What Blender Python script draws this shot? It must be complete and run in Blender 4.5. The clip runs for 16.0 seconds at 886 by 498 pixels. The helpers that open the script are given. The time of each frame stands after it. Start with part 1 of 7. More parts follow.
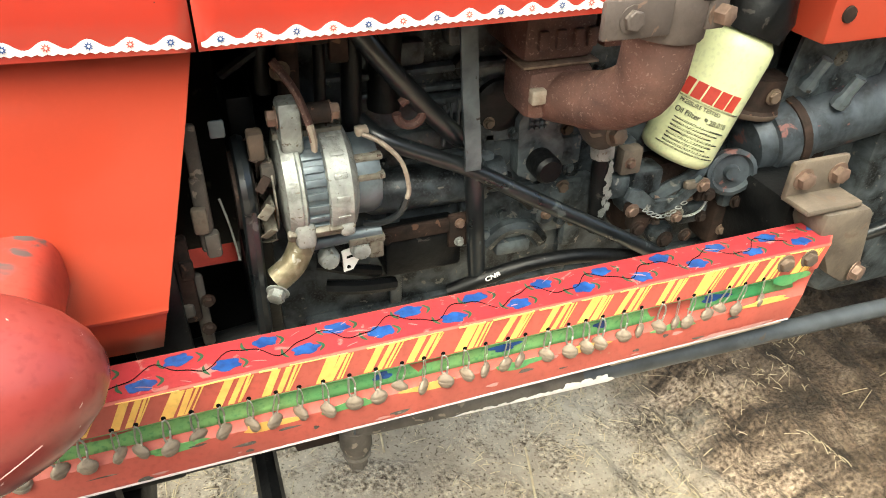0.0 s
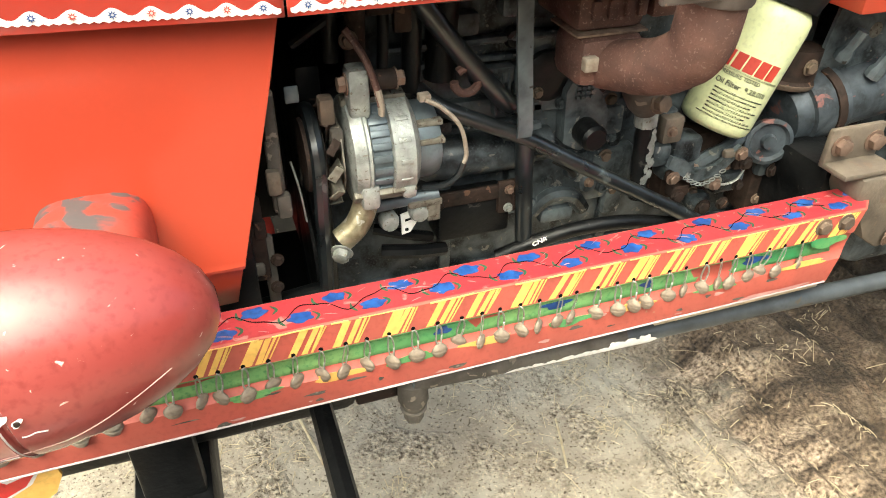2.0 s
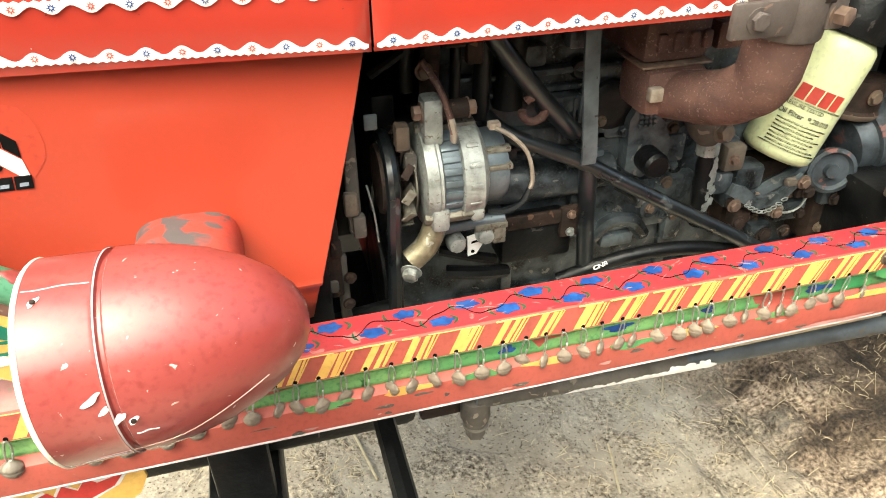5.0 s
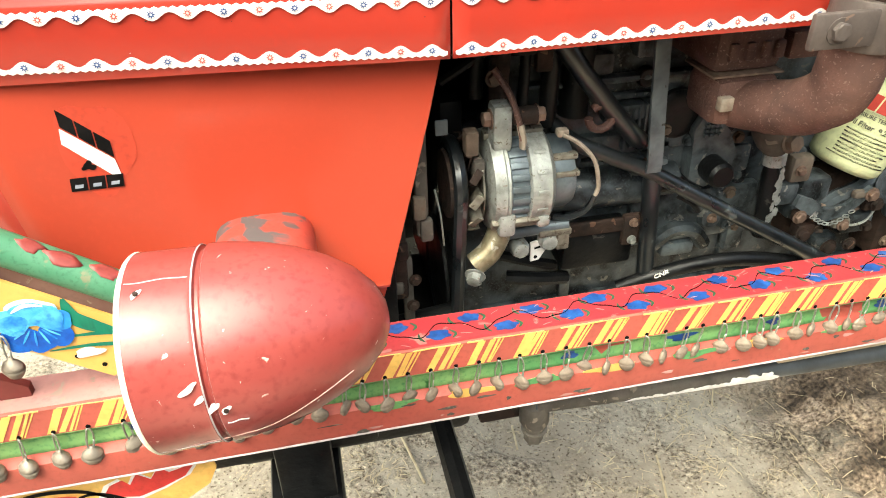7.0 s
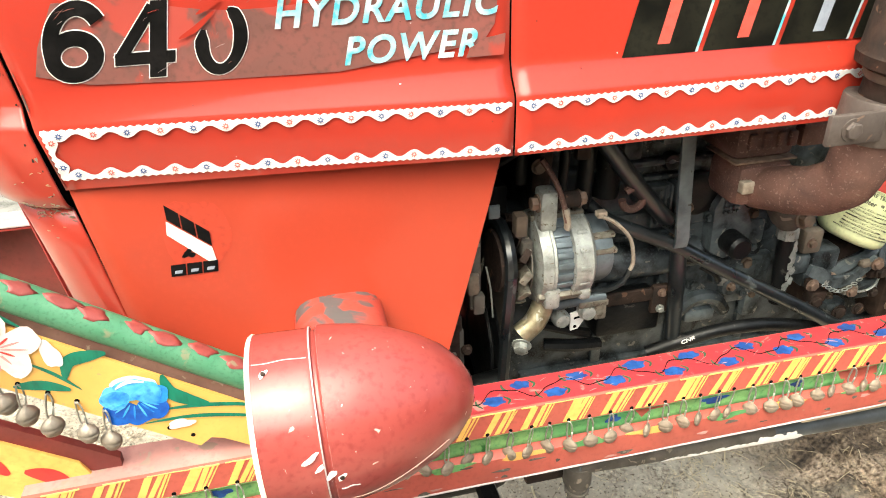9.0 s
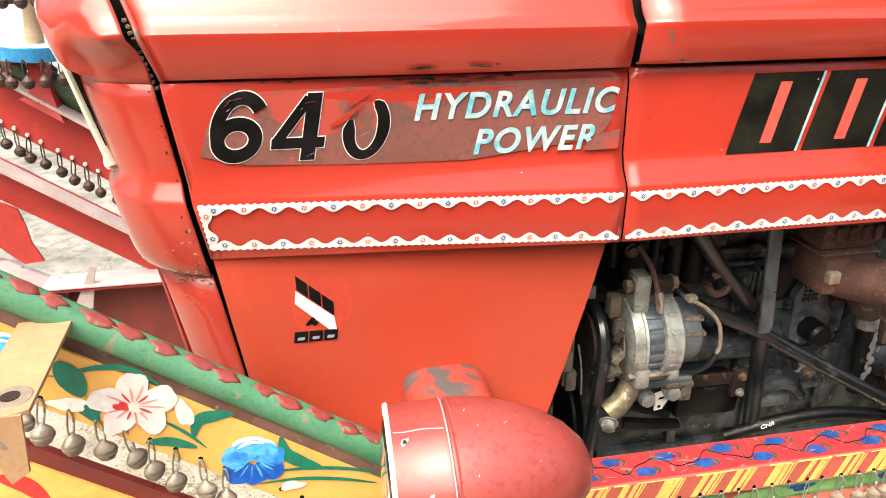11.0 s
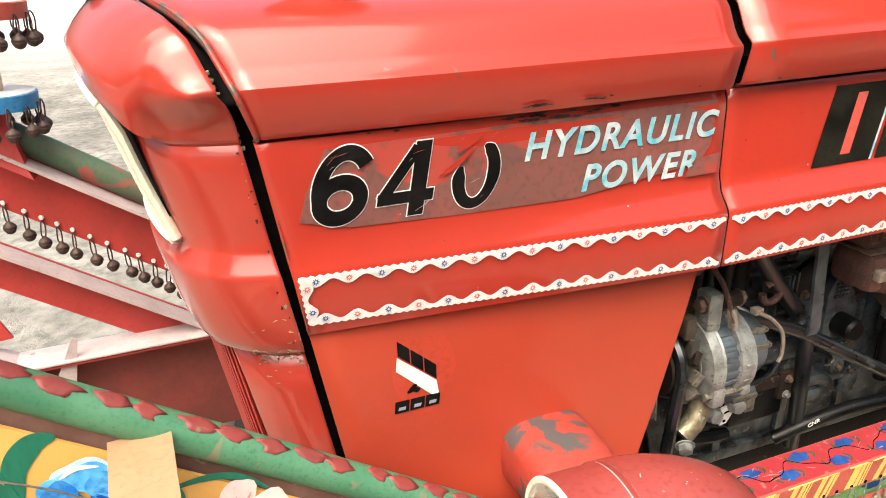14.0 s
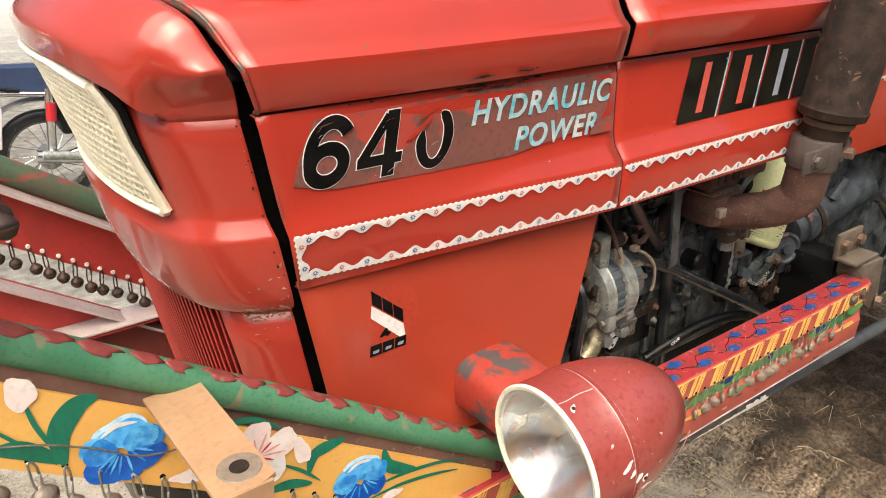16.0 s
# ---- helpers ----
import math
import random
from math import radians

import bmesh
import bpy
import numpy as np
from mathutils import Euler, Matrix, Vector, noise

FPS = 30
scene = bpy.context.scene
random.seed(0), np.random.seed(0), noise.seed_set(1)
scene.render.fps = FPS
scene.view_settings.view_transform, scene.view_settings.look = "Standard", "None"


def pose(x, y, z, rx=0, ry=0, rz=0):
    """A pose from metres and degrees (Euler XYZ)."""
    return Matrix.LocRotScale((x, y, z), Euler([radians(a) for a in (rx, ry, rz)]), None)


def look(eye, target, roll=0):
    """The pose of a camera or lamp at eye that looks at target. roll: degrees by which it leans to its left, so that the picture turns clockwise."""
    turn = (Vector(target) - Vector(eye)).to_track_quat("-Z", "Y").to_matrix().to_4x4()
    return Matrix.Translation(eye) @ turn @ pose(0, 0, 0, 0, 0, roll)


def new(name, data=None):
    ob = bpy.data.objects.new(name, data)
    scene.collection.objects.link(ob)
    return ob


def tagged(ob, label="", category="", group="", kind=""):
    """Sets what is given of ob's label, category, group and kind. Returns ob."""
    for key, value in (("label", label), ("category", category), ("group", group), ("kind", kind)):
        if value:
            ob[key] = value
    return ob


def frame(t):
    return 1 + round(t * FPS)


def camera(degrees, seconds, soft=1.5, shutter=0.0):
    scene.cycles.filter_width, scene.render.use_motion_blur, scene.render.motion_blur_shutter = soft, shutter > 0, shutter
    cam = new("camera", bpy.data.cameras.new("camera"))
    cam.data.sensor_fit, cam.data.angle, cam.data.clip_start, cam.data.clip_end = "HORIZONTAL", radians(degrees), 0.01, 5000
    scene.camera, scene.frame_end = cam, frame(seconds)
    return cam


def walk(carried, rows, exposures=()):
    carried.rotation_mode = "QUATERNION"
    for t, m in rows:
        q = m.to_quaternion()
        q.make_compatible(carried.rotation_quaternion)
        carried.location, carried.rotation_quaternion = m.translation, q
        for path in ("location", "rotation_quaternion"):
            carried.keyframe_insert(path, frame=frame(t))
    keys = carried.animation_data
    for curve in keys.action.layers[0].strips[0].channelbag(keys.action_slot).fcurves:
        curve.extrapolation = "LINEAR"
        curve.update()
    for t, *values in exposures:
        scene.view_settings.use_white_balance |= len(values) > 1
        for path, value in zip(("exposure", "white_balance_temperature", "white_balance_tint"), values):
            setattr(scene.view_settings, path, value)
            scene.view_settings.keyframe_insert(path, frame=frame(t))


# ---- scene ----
cam = camera(63.4, 16.0, soft=1.0)
PATH = [
    (0, (-0.006, -0.618, 1.372), (0.563, 0.921, 0.228), 1.3),
    (0.5, (-0.034, -0.625, 1.367), (0.495, 0.932, 0.229), 0.6),
    (1, (-0.051, -0.633, 1.366), (0.469, 0.92, 0.217), 0.3),
    (1.5, (-0.069, -0.644, 1.367), (0.448, 0.905, 0.212), 0.5),
    (2, (-0.075, -0.651, 1.368), (0.463, 0.882, 0.202), 0.6),
    (2.5, (-0.085, -0.661, 1.369), (0.437, 0.874, 0.198), 0.3),
    (3, (-0.091, -0.666, 1.372), (0.422, 0.888, 0.221), -0.0),
    (3.5, (-0.098, -0.669, 1.379), (0.388, 0.909, 0.252), -0.8),
    (4, (-0.103, -0.669, 1.381), (0.374, 0.921, 0.266), -0.7),
    (6.3, (-0.127, -0.674, 1.392), (0.227, 0.948, 0.277), -1.7),
    (6.5, (-0.133, -0.672, 1.389), (0.216, 0.956, 0.282), -1.8),
    (7, (-0.143, -0.674, 1.391), (0.186, 0.965, 0.294), -1.5),
    (7.5, (-0.153, -0.677, 1.4), (0.164, 0.979, 0.325), -1.8),
    (8, (-0.168, -0.681, 1.412), (0.199, 0.991, 0.376), -1.7),
    (8.2, (-0.179, -0.687, 1.421), (0.191, 0.992, 0.399), -1.8),
    (10.3, (-0.297, -0.728, 1.475), (0.094, 1.035, 0.614), -0.3),
    (10.5, (-0.301, -0.729, 1.475), (0.078, 1.044, 0.63), -0.3),
    (11, (-0.335, -0.723, 1.484), (0.003, 1.081, 0.691), -0.1),
    (11.5, (-0.361, -0.711, 1.485), (0.002, 1.096, 0.709), 0.3),
    (12, (-0.401, -0.693, 1.49), (-0.047, 1.109, 0.697), -0.5),
    (12.5, (-0.437, -0.668, 1.488), (-0.046, 1.11, 0.659), -1.2),
    (13, (-0.478, -0.639, 1.496), (-0.036, 1.139, 0.693), -1.8),
    (13.5, (-0.502, -0.617, 1.505), (-0.005, 1.148, 0.707), -2.6),
    (14, (-0.526, -0.588, 1.508), (0.102, 1.137, 0.713), -1.8),
    (14.5, (-0.547, -0.581, 1.517), (0.176, 1.128, 0.771), -0.6),
    (15, (-0.586, -0.588, 1.525), (0.215, 1.084, 0.775), -0.5),
    (15.5, (-0.633, -0.601, 1.521), (0.267, 1.018, 0.768), 0.2),
    (16, (-0.703, -0.62, 1.516), (0.348, 0.869, 0.691), -0.4),
]
EXPOSURES = [(0.0, 1.55, 6500, -4), (8.0, 1.52, 6500, -4), (10.3, 1.42, 6700, 3), (12.0, 1.1, 6800, 6), (14.5, 1.04, 6800, 6), (15.0, 0.86, 6800, 6), (15.5, 0.76, 6800, 6), (16.0, 0.62, 6800, 6)]
walk(cam, [(t, look(eye, target, roll)) for t, eye, target, roll in PATH], EXPOSURES)

# ---- light ----
SUN_EL, SUN_ROT = radians(62), radians(222)
world = bpy.data.worlds.new("sky")
scene.world = world
world.use_nodes = True
sky = world.node_tree.nodes.new("ShaderNodeTexSky")
sky.sky_type = "NISHITA"
sky.sun_disc = False
sky.sun_elevation, sky.sun_rotation = SUN_EL, SUN_ROT
sky.air_density, sky.dust_density = 1.0, 10.0
world.node_tree.nodes["Background"].inputs["Strength"].default_value = 0.15
world.node_tree.links.new(sky.outputs["Color"], world.node_tree.nodes["Background"].inputs["Color"])
sun = new("sun", bpy.data.lights.new("sun", "SUN"))
sun.data.energy, sun.data.angle, sun.data.color = 1.75, radians(68), (1.0, 0.965, 0.90)
sun.matrix_basis = look((0, 0, 5), Vector((0, 0, 5)) - Vector((math.sin(SUN_ROT) * math.cos(SUN_EL), math.cos(SUN_ROT) * math.cos(SUN_EL), math.sin(SUN_EL))))


# ---- materials ----
def material(name, c1, c2=None, rough=0.5, metal=0.0, scale=12.0, fine=160.0, bump=0.0, bump_scale=220.0, spots=None, spot_scale=40.0, spot_at=0.66, coat=0.0, rough2=None, each=0.0, stretch=(1, 1, 1), grainy=0.45, shine=0.5, coat_rough=0.10, dust=0.0):
    m = bpy.data.materials.new(name)
    m.use_nodes = True
    nt = m.node_tree
    bsdf = nt.nodes["Principled BSDF"]
    c2 = c2 or tuple(v * 0.75 for v in c1)
    geo = nt.nodes.new("ShaderNodeTexCoord")
    mapping = nt.nodes.new("ShaderNodeMapping")
    mapping.inputs["Scale"].default_value = stretch
    nt.links.new(geo.outputs["Object"], mapping.inputs["Vector"])

    def noise_tex(s, detail, distort=0.0):
        n = nt.nodes.new("ShaderNodeTexNoise")
        n.inputs["Scale"].default_value, n.inputs["Detail"].default_value, n.inputs["Distortion"].default_value = s, detail, distort
        nt.links.new(mapping.outputs["Vector"], n.inputs["Vector"])
        return n.outputs["Fac"]

    def ramp(src, lo, hi):
        r = nt.nodes.new("ShaderNodeMapRange")
        r.inputs["From Min"].default_value, r.inputs["From Max"].default_value = lo, hi
        nt.links.new(src, r.inputs["Value"])
        return r.outputs["Result"]

    def mix(fac, a, b):
        x = nt.nodes.new("ShaderNodeMix")
        x.data_type = "RGBA"
        for sock, v in ((x.inputs["Factor"], fac), (x.inputs["A"], a), (x.inputs["B"], b)):
            if isinstance(v, (tuple, list)):
                sock.default_value = (*v, 1)
            elif isinstance(v, float):
                sock.default_value = v
            else:
                nt.links.new(v, sock)
        return x.outputs["Result"]

    broad = noise_tex(scale, 4.0, 0.4)
    grain = noise_tex(fine, 3.0)
    col = mix(ramp(broad, 0.35, 0.65), tuple(c1), tuple(c2))
    dark = tuple(v * (1 - 0.6 * grainy) for v in c1)
    col = mix(ramp(grain, 0.5, 0.8), col, dark)
    if each:
        info = nt.nodes.new("ShaderNodeObjectInfo")
        col = mix(ramp(info.outputs["Random"], 0.0, 1.0 / each), col, tuple(c2))
    if spots:
        s = noise_tex(spot_scale, 6.0, 0.6)
        f = ramp(s, spot_at, spot_at + 0.04)
        col = mix(f, col, tuple(spots))
    nt.links.new(col, bsdf.inputs["Base Color"])
    r = nt.nodes.new("ShaderNodeMapRange")
    r.inputs["To Min"].default_value, r.inputs["To Max"].default_value = rough, rough2 if rough2 is not None else min(1.0, rough + 0.2)
    nt.links.new(ramp(broad, 0.3, 0.7), r.inputs["Value"])
    nt.links.new(r.outputs["Result"], bsdf.inputs["Roughness"])
    bsdf.inputs["Metallic"].default_value = metal
    bsdf.inputs["Specular IOR Level"].default_value = shine
    bsdf.inputs["Coat Weight"].default_value = coat
    bsdf.inputs["Coat Roughness"].default_value = coat_rough
    # a dust-film sheen whitens the paint at low angles, standing in for sky glare
    bsdf.inputs["Sheen Weight"].default_value, bsdf.inputs["Sheen Roughness"].default_value = dust, 0.3
    if bump:
        b = nt.nodes.new("ShaderNodeBump")
        b.inputs["Strength"].default_value, b.inputs["Distance"].default_value = bump, 0.002
        nt.links.new(noise_tex(bump_scale, 4.0), b.inputs["Height"])
        nt.links.new(b.outputs["Normal"], bsdf.inputs["Normal"])
    return m


M = {
    "hood": material("hood_red", (0.40, 0.033, 0.019), (0.335, 0.032, 0.020), 0.34, rough2=0.5, scale=5, spots=(0.16, 0.07, 0.05), spot_scale=34, spot_at=0.70, coat=1.0, bump=0.07, bump_scale=11, grainy=0.12, shine=0.1, dust=0.06),
    # a slightly lighter red than the hood
    "nose": material("nose_red", (0.42, 0.042, 0.027), (0.35, 0.036, 0.023), 0.34, rough2=0.52, scale=6, spots=(0.2, 0.1, 0.07), spot_scale=40, spot_at=0.71, coat=1.0, bump=0.07, bump_scale=11, grainy=0.12, shine=0.1, dust=0.15),
    "hood_edge": material("worn_edge_red", (0.36, 0.036, 0.024), (0.26, 0.06, 0.045), 0.4, scale=34, spots=(0.10, 0.07, 0.055), spot_scale=60, spot_at=0.535),
    "panel": material("panel_red", (0.43, 0.054, 0.027), (0.385, 0.048, 0.024), 0.28, scale=4, coat=0.3, shine=0.3, bump=0.02, bump_scale=40, grainy=0.06),
    "panel_faded": material("panel_faded", (0.44, 0.056, 0.032), (0.43, 0.05, 0.025), 0.32, scale=40, shine=0.3),
    # paler pink clouds put a dusty sheen into the lamp's own red
    "lamp": material("lamp_red", (0.24, 0.036, 0.031), (0.29, 0.060, 0.052), 0.4, rough2=0.55, scale=9, shine=0.15, spots=(0.65, 0.45, 0.4), spot_scale=130, spot_at=0.70, coat=0.9, coat_rough=0.2, grainy=0.2, bump=0.06, bump_scale=24),
    "frame_red": material("frame_red", (0.45, 0.04, 0.035), (0.36, 0.035, 0.03), 0.4, scale=16, spots=(0.5, 0.12, 0.03), spot_scale=30, spot_at=0.7),
    "lamp_mount": material("mount_red", (0.38, 0.045, 0.03), (0.32, 0.05, 0.036), 0.36, scale=30, spots=(0.075, 0.072, 0.072), spot_scale=17, spot_at=0.545),
    "diamond": material("diamond_red", (0.26, 0.045, 0.04), (0.20, 0.045, 0.04), 0.45, scale=24, spots=(0.2, 0.16, 0.1), spot_scale=60, spot_at=0.66),
    "maroon": material("maroon", (0.2, 0.03, 0.025), (0.15, 0.03, 0.025), 0.45, scale=18),
    "rail_pink": material("rail_red", (0.36, 0.028, 0.038), (0.29, 0.028, 0.034), 0.36, scale=22, fine=260, spots=(0.38, 0.16, 0.14), spot_scale=52, spot_at=0.64),
    "rail_faded": material("rail_faded", (0.46, 0.24, 0.22), (0.36, 0.17, 0.15), 0.5, scale=16, spots=(0.3, 0.22, 0.18), spot_scale=36, spot_at=0.6),
    # dusty brown that also carries the shading of the strip below the pipe
    "dusty": material("dusty_shaded_brown", (0.27, 0.15, 0.118), (0.19, 0.095, 0.075), 0.6, scale=20, fine=240, spots=(0.32, 0.24, 0.18), spot_scale=60, spot_at=0.62),
    "dirt": material("dirty_steel", (0.095, 0.082, 0.068), (0.055, 0.046, 0.038), 0.65, scale=30, fine=260, spots=(0.2, 0.165, 0.13), spot_scale=60, spot_at=0.62, bump=0.3),
    "coin_pale": material("worn_bell_metal", (0.36, 0.32, 0.27), (0.24, 0.2, 0.16), 0.45, 0.5, scale=120, each=0.7, bump=0.3),
    "rail_coral": material("rail_coral", (0.43, 0.085, 0.062), (0.35, 0.078, 0.056), 0.45, scale=14, spots=(0.35, 0.2, 0.12), spot_scale=50, spot_at=0.7),
    "green": material("green_paint", (0.05, 0.185, 0.098), (0.08, 0.23, 0.13), 0.4, scale=20, fine=260, spots=(0.2, 0.2, 0.12), spot_scale=40, spot_at=0.64),
    "green_old": material("weathered_green", (0.055, 0.14, 0.08), (0.10, 0.10, 0.065), 0.5, scale=9, fine=200, spots=(0.28, 0.075, 0.055), spot_scale=14, spot_at=0.56),
    "lime": material("lime_green", (0.05, 0.25, 0.09), (0.22, 0.38, 0.13), 0.4, scale=8, spots=(0.02, 0.12, 0.02), spot_scale=26, spot_at=0.7),
    "leaf": material("leaf_green", (0.003, 0.13, 0.08), (0.006, 0.18, 0.11), 0.35, scale=60, stretch=(1, 1, 0.3), spots=(0.02, 0.3, 0.2), spot_scale=90, spot_at=0.7),
    "yellow": material("yellow_paint", (0.78, 0.44, 0.12), (0.72, 0.37, 0.09), 0.38, scale=14, fine=200, spots=(0.55, 0.32, 0.13), spot_scale=60, spot_at=0.68, grainy=0.2),
    "stripe": material("stripe_yellow", (0.8, 0.5, 0.13), (0.72, 0.4, 0.1), 0.45, scale=40),
    "blue": material("blue_paint", (0.02, 0.17, 0.6), (0.03, 0.32, 0.75), 0.35, scale=60),
    "sky_blue": material("sky_blue", (0.005, 0.17, 0.62), (0.12, 0.5, 0.85), 0.35, scale=55),
    "light_blue": material("light_blue", (0.02, 0.30, 0.78), (0.16, 0.55, 0.9), 0.35, scale=45),
    "pale_blue": material("pale_blue", (0.42, 0.68, 0.88), (0.6, 0.78, 0.9), 0.4, scale=50),
    "deep_blue": material("deep_blue", (0.002, 0.07, 0.42), (0.004, 0.12, 0.55), 0.35, scale=50),
    "dot_blue": material("dot_blue", (0.007, 0.035, 0.17), (0.015, 0.085, 0.30), 0.4, scale=60),
    "disc_blue": material("disc_blue", (0.015, 0.16, 0.42), (0.04, 0.3, 0.55), 0.35, scale=40),
    "primer": material("primer_tan", (0.42, 0.27, 0.16), (0.34, 0.2, 0.12), 0.6, scale=60),
    "white": material("white_paint", (0.8, 0.78, 0.76), (0.7, 0.66, 0.64), 0.45, scale=40),
    "petal": material("petal", (0.82, 0.79, 0.76), (0.8, 0.62, 0.6), 0.4, scale=45),
    "red_dab": material("red_dab", (0.6, 0.03, 0.03), (0.5, 0.04, 0.03), 0.4, scale=60),
    "pink_dab": material("pink_dab", (0.7, 0.25, 0.25), (0.7, 0.35, 0.33), 0.4, scale=60),
    "black": material("black_paint", (0.004, 0.004, 0.004), (0.009, 0.008, 0.008), 0.5, scale=30, shine=0.06),
    "decal_grey": material("decal_grey", (0.15, 0.065, 0.055), (0.22, 0.068, 0.056), 0.4, scale=14, spots=(0.36, 0.05, 0.036), spot_scale=13, spot_at=0.56),
    "letter": material("letter_white", (0.6, 0.61, 0.62), (0.08, 0.42, 0.52), 0.3, scale=55, rough2=0.4),
    "tile": material("tile_black", (0.006, 0.006, 0.005), (0.016, 0.015, 0.010), 0.3, scale=20, shine=0.2),
    "tile_red": material("tile_red", (0.55, 0.08, 0.06), (0.5, 0.09, 0.07), 0.4, scale=40),
    "tile_grey": material("tile_grey", (0.3, 0.33, 0.4), (0.25, 0.27, 0.33), 0.4, scale=40),
    "tan": material("tan_paint", (0.41, 0.25, 0.14), (0.36, 0.21, 0.115), 0.5, scale=20, spots=(0.2, 0.15, 0.12), spot_scale=26, spot_at=0.7),
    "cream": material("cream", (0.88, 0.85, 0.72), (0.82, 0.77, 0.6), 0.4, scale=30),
    "cream_shaded": material("cream_shadow_mesh", (0.72, 0.67, 0.50), (0.64, 0.59, 0.42), 0.6, scale=60),
    "alu": material("cast_aluminium", (0.40, 0.415, 0.395), (0.20, 0.205, 0.19), 0.38, 0.45, scale=55, fine=420, spots=(0.17, 0.15, 0.12), spot_scale=190, spot_at=0.62, bump=0.35),
    "alu_old": material("dirty_aluminium", (0.22, 0.205, 0.17), (0.10, 0.085, 0.065), 0.5, 0.35, scale=60, spots=(0.07, 0.05, 0.035), spot_scale=150, spot_at=0.6, bump=0.3),
    "steel": material("grey_steel", (0.15, 0.18, 0.20), (0.075, 0.09, 0.10), 0.36, 0.4, scale=30, spots=(0.03, 0.026, 0.024), spot_scale=50, spot_at=0.64),
    # near-black patches and pale spots put bay shade and glints into the iron
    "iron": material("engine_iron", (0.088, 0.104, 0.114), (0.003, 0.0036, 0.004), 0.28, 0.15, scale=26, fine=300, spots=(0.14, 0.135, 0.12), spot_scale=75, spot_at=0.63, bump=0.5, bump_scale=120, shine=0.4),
    # lighter copy of the engine iron, for castings that catch the light
    "iron_lit": material("lit_engine_iron", (0.13, 0.153, 0.165), (0.016, 0.019, 0.021), 0.32, 0.25, scale=30, spots=(0.26, 0.25, 0.23), spot_scale=45, spot_at=0.63, bump=0.5, bump_scale=140, shine=0.4),
    "clamp": material("clamp_steel", (0.13, 0.105, 0.095), (0.09, 0.07, 0.062), 0.5, 0.4, scale=30, spots=(0.2, 0.13, 0.1), spot_scale=60, spot_at=0.66, bump=0.3),
    # oily black, taken nearer black to hold the shade of the engine bay
    "oily": material("oily_shaded_black", (0.003, 0.0032, 0.0036), (0.008, 0.0082, 0.0085), 0.34, 0.1, scale=26, spots=(0.05, 0.045, 0.04), spot_scale=50, spot_at=0.68, bump=0.4, bump_scale=120, shine=0.35),
    "rust": material("manifold_rust", (0.150, 0.078, 0.062), (0.085, 0.048, 0.041), 0.48, 0.15, scale=30, fine=500, spots=(0.20, 0.13, 0.105), spot_scale=300, spot_at=0.61, bump=0.5, bump_scale=240, shine=0.25),
    "rust_dark": material("dark_rust", (0.04, 0.024, 0.018), (0.018, 0.013, 0.011), 0.65, 0.2, scale=40, spots=(0.12, 0.065, 0.042), spot_scale=60, spot_at=0.64, bump=0.4, shine=0.25),
    "rust_tan": material("tan_rust", (0.16, 0.112, 0.08), (0.095, 0.068, 0.05), 0.65, 0.2, scale=30, spots=(0.08, 0.06, 0.05), spot_scale=40, spot_at=0.62, bump=0.4),
    "bolt": material("bolt_copper", (0.22, 0.145, 0.11), (0.15, 0.1, 0.075), 0.5, 0.45, scale=80),
    "coin": material("dull_bell_metal", (0.34, 0.275, 0.21), (0.23, 0.18, 0.14), 0.55, 0.4, scale=120, each=0.7, bump=0.3),
    "coin_dark": material("dark_bell_metal", (0.09, 0.055, 0.04), (0.06, 0.04, 0.035), 0.5, 0.4, scale=120, each=0.7),
    "wire": material("link_wire", (0.2, 0.19, 0.15), (0.13, 0.11, 0.09), 0.5, 0.5, scale=120),
    "rubber": material("rubber", (0.006, 0.0075, 0.009), (0.012, 0.015, 0.017), 0.26, rough2=0.42, scale=30, spots=(0.06, 0.07, 0.07), spot_scale=40, spot_at=0.64, shine=0.5, coat=0.7, coat_rough=0.2),
    "filter": material("filter_cream", (0.72, 0.76, 0.44), (0.66, 0.7, 0.4), 0.35, scale=20, coat=0.2),
    "ink": material("ink_red", (0.5, 0.05, 0.035), None, 0.4),
    "ink_black": material("ink_dark", (0.05, 0.05, 0.035), None, 0.5),
    "grey_pipe": material("grey_pipe", (0.085, 0.095, 0.105), (0.05, 0.055, 0.06), 0.28, 0.2, scale=24, spots=(0.1, 0.08, 0.06), spot_scale=30, spot_at=0.66),
    "flange": material("worn_flange", (0.5, 0.42, 0.42), (0.4, 0.33, 0.33), 0.5, scale=20, spots=(0.3, 0.12, 0.1), spot_scale=30, spot_at=0.66),
    "wood": material("stick_wood", (0.5, 0.4, 0.28), (0.42, 0.32, 0.22), 0.6, scale=30),
    "chrome": material("chrome", (0.75, 0.76, 0.78), (0.6, 0.6, 0.62), 0.08, 1.0, scale=30, rough2=0.2),
    "reflector": material("reflector", (0.93, 0.94, 0.95), (0.88, 0.89, 0.90), 0.18, 1.0, scale=50, rough2=0.28, bump=0.1, bump_scale=60, grainy=0.05),
    "pump": material("pump_grey", (0.075, 0.09, 0.105), (0.022, 0.027, 0.032), 0.36, 0.2, scale=30, spots=(0.16, 0.07, 0.06), spot_scale=40, spot_at=0.66, bump=0.4, bump_scale=120),
    "copper": material("bare_copper", (0.27, 0.19, 0.14), (0.17, 0.11, 0.08), 0.45, 0.4, scale=90),
    "straw": material("dry_straw", (0.5, 0.42, 0.28), (0.36, 0.29, 0.18), 0.7, scale=40),
    "blocker_mud": material("blocker_plaster", (0.19, 0.145, 0.105), (0.13, 0.10, 0.075), 0.9, scale=1.6, fine=30, bump=0.4, bump_scale=18),
    "lead": material("pale_lead", (0.34, 0.29, 0.235), (0.22, 0.17, 0.13), 0.45, scale=90),
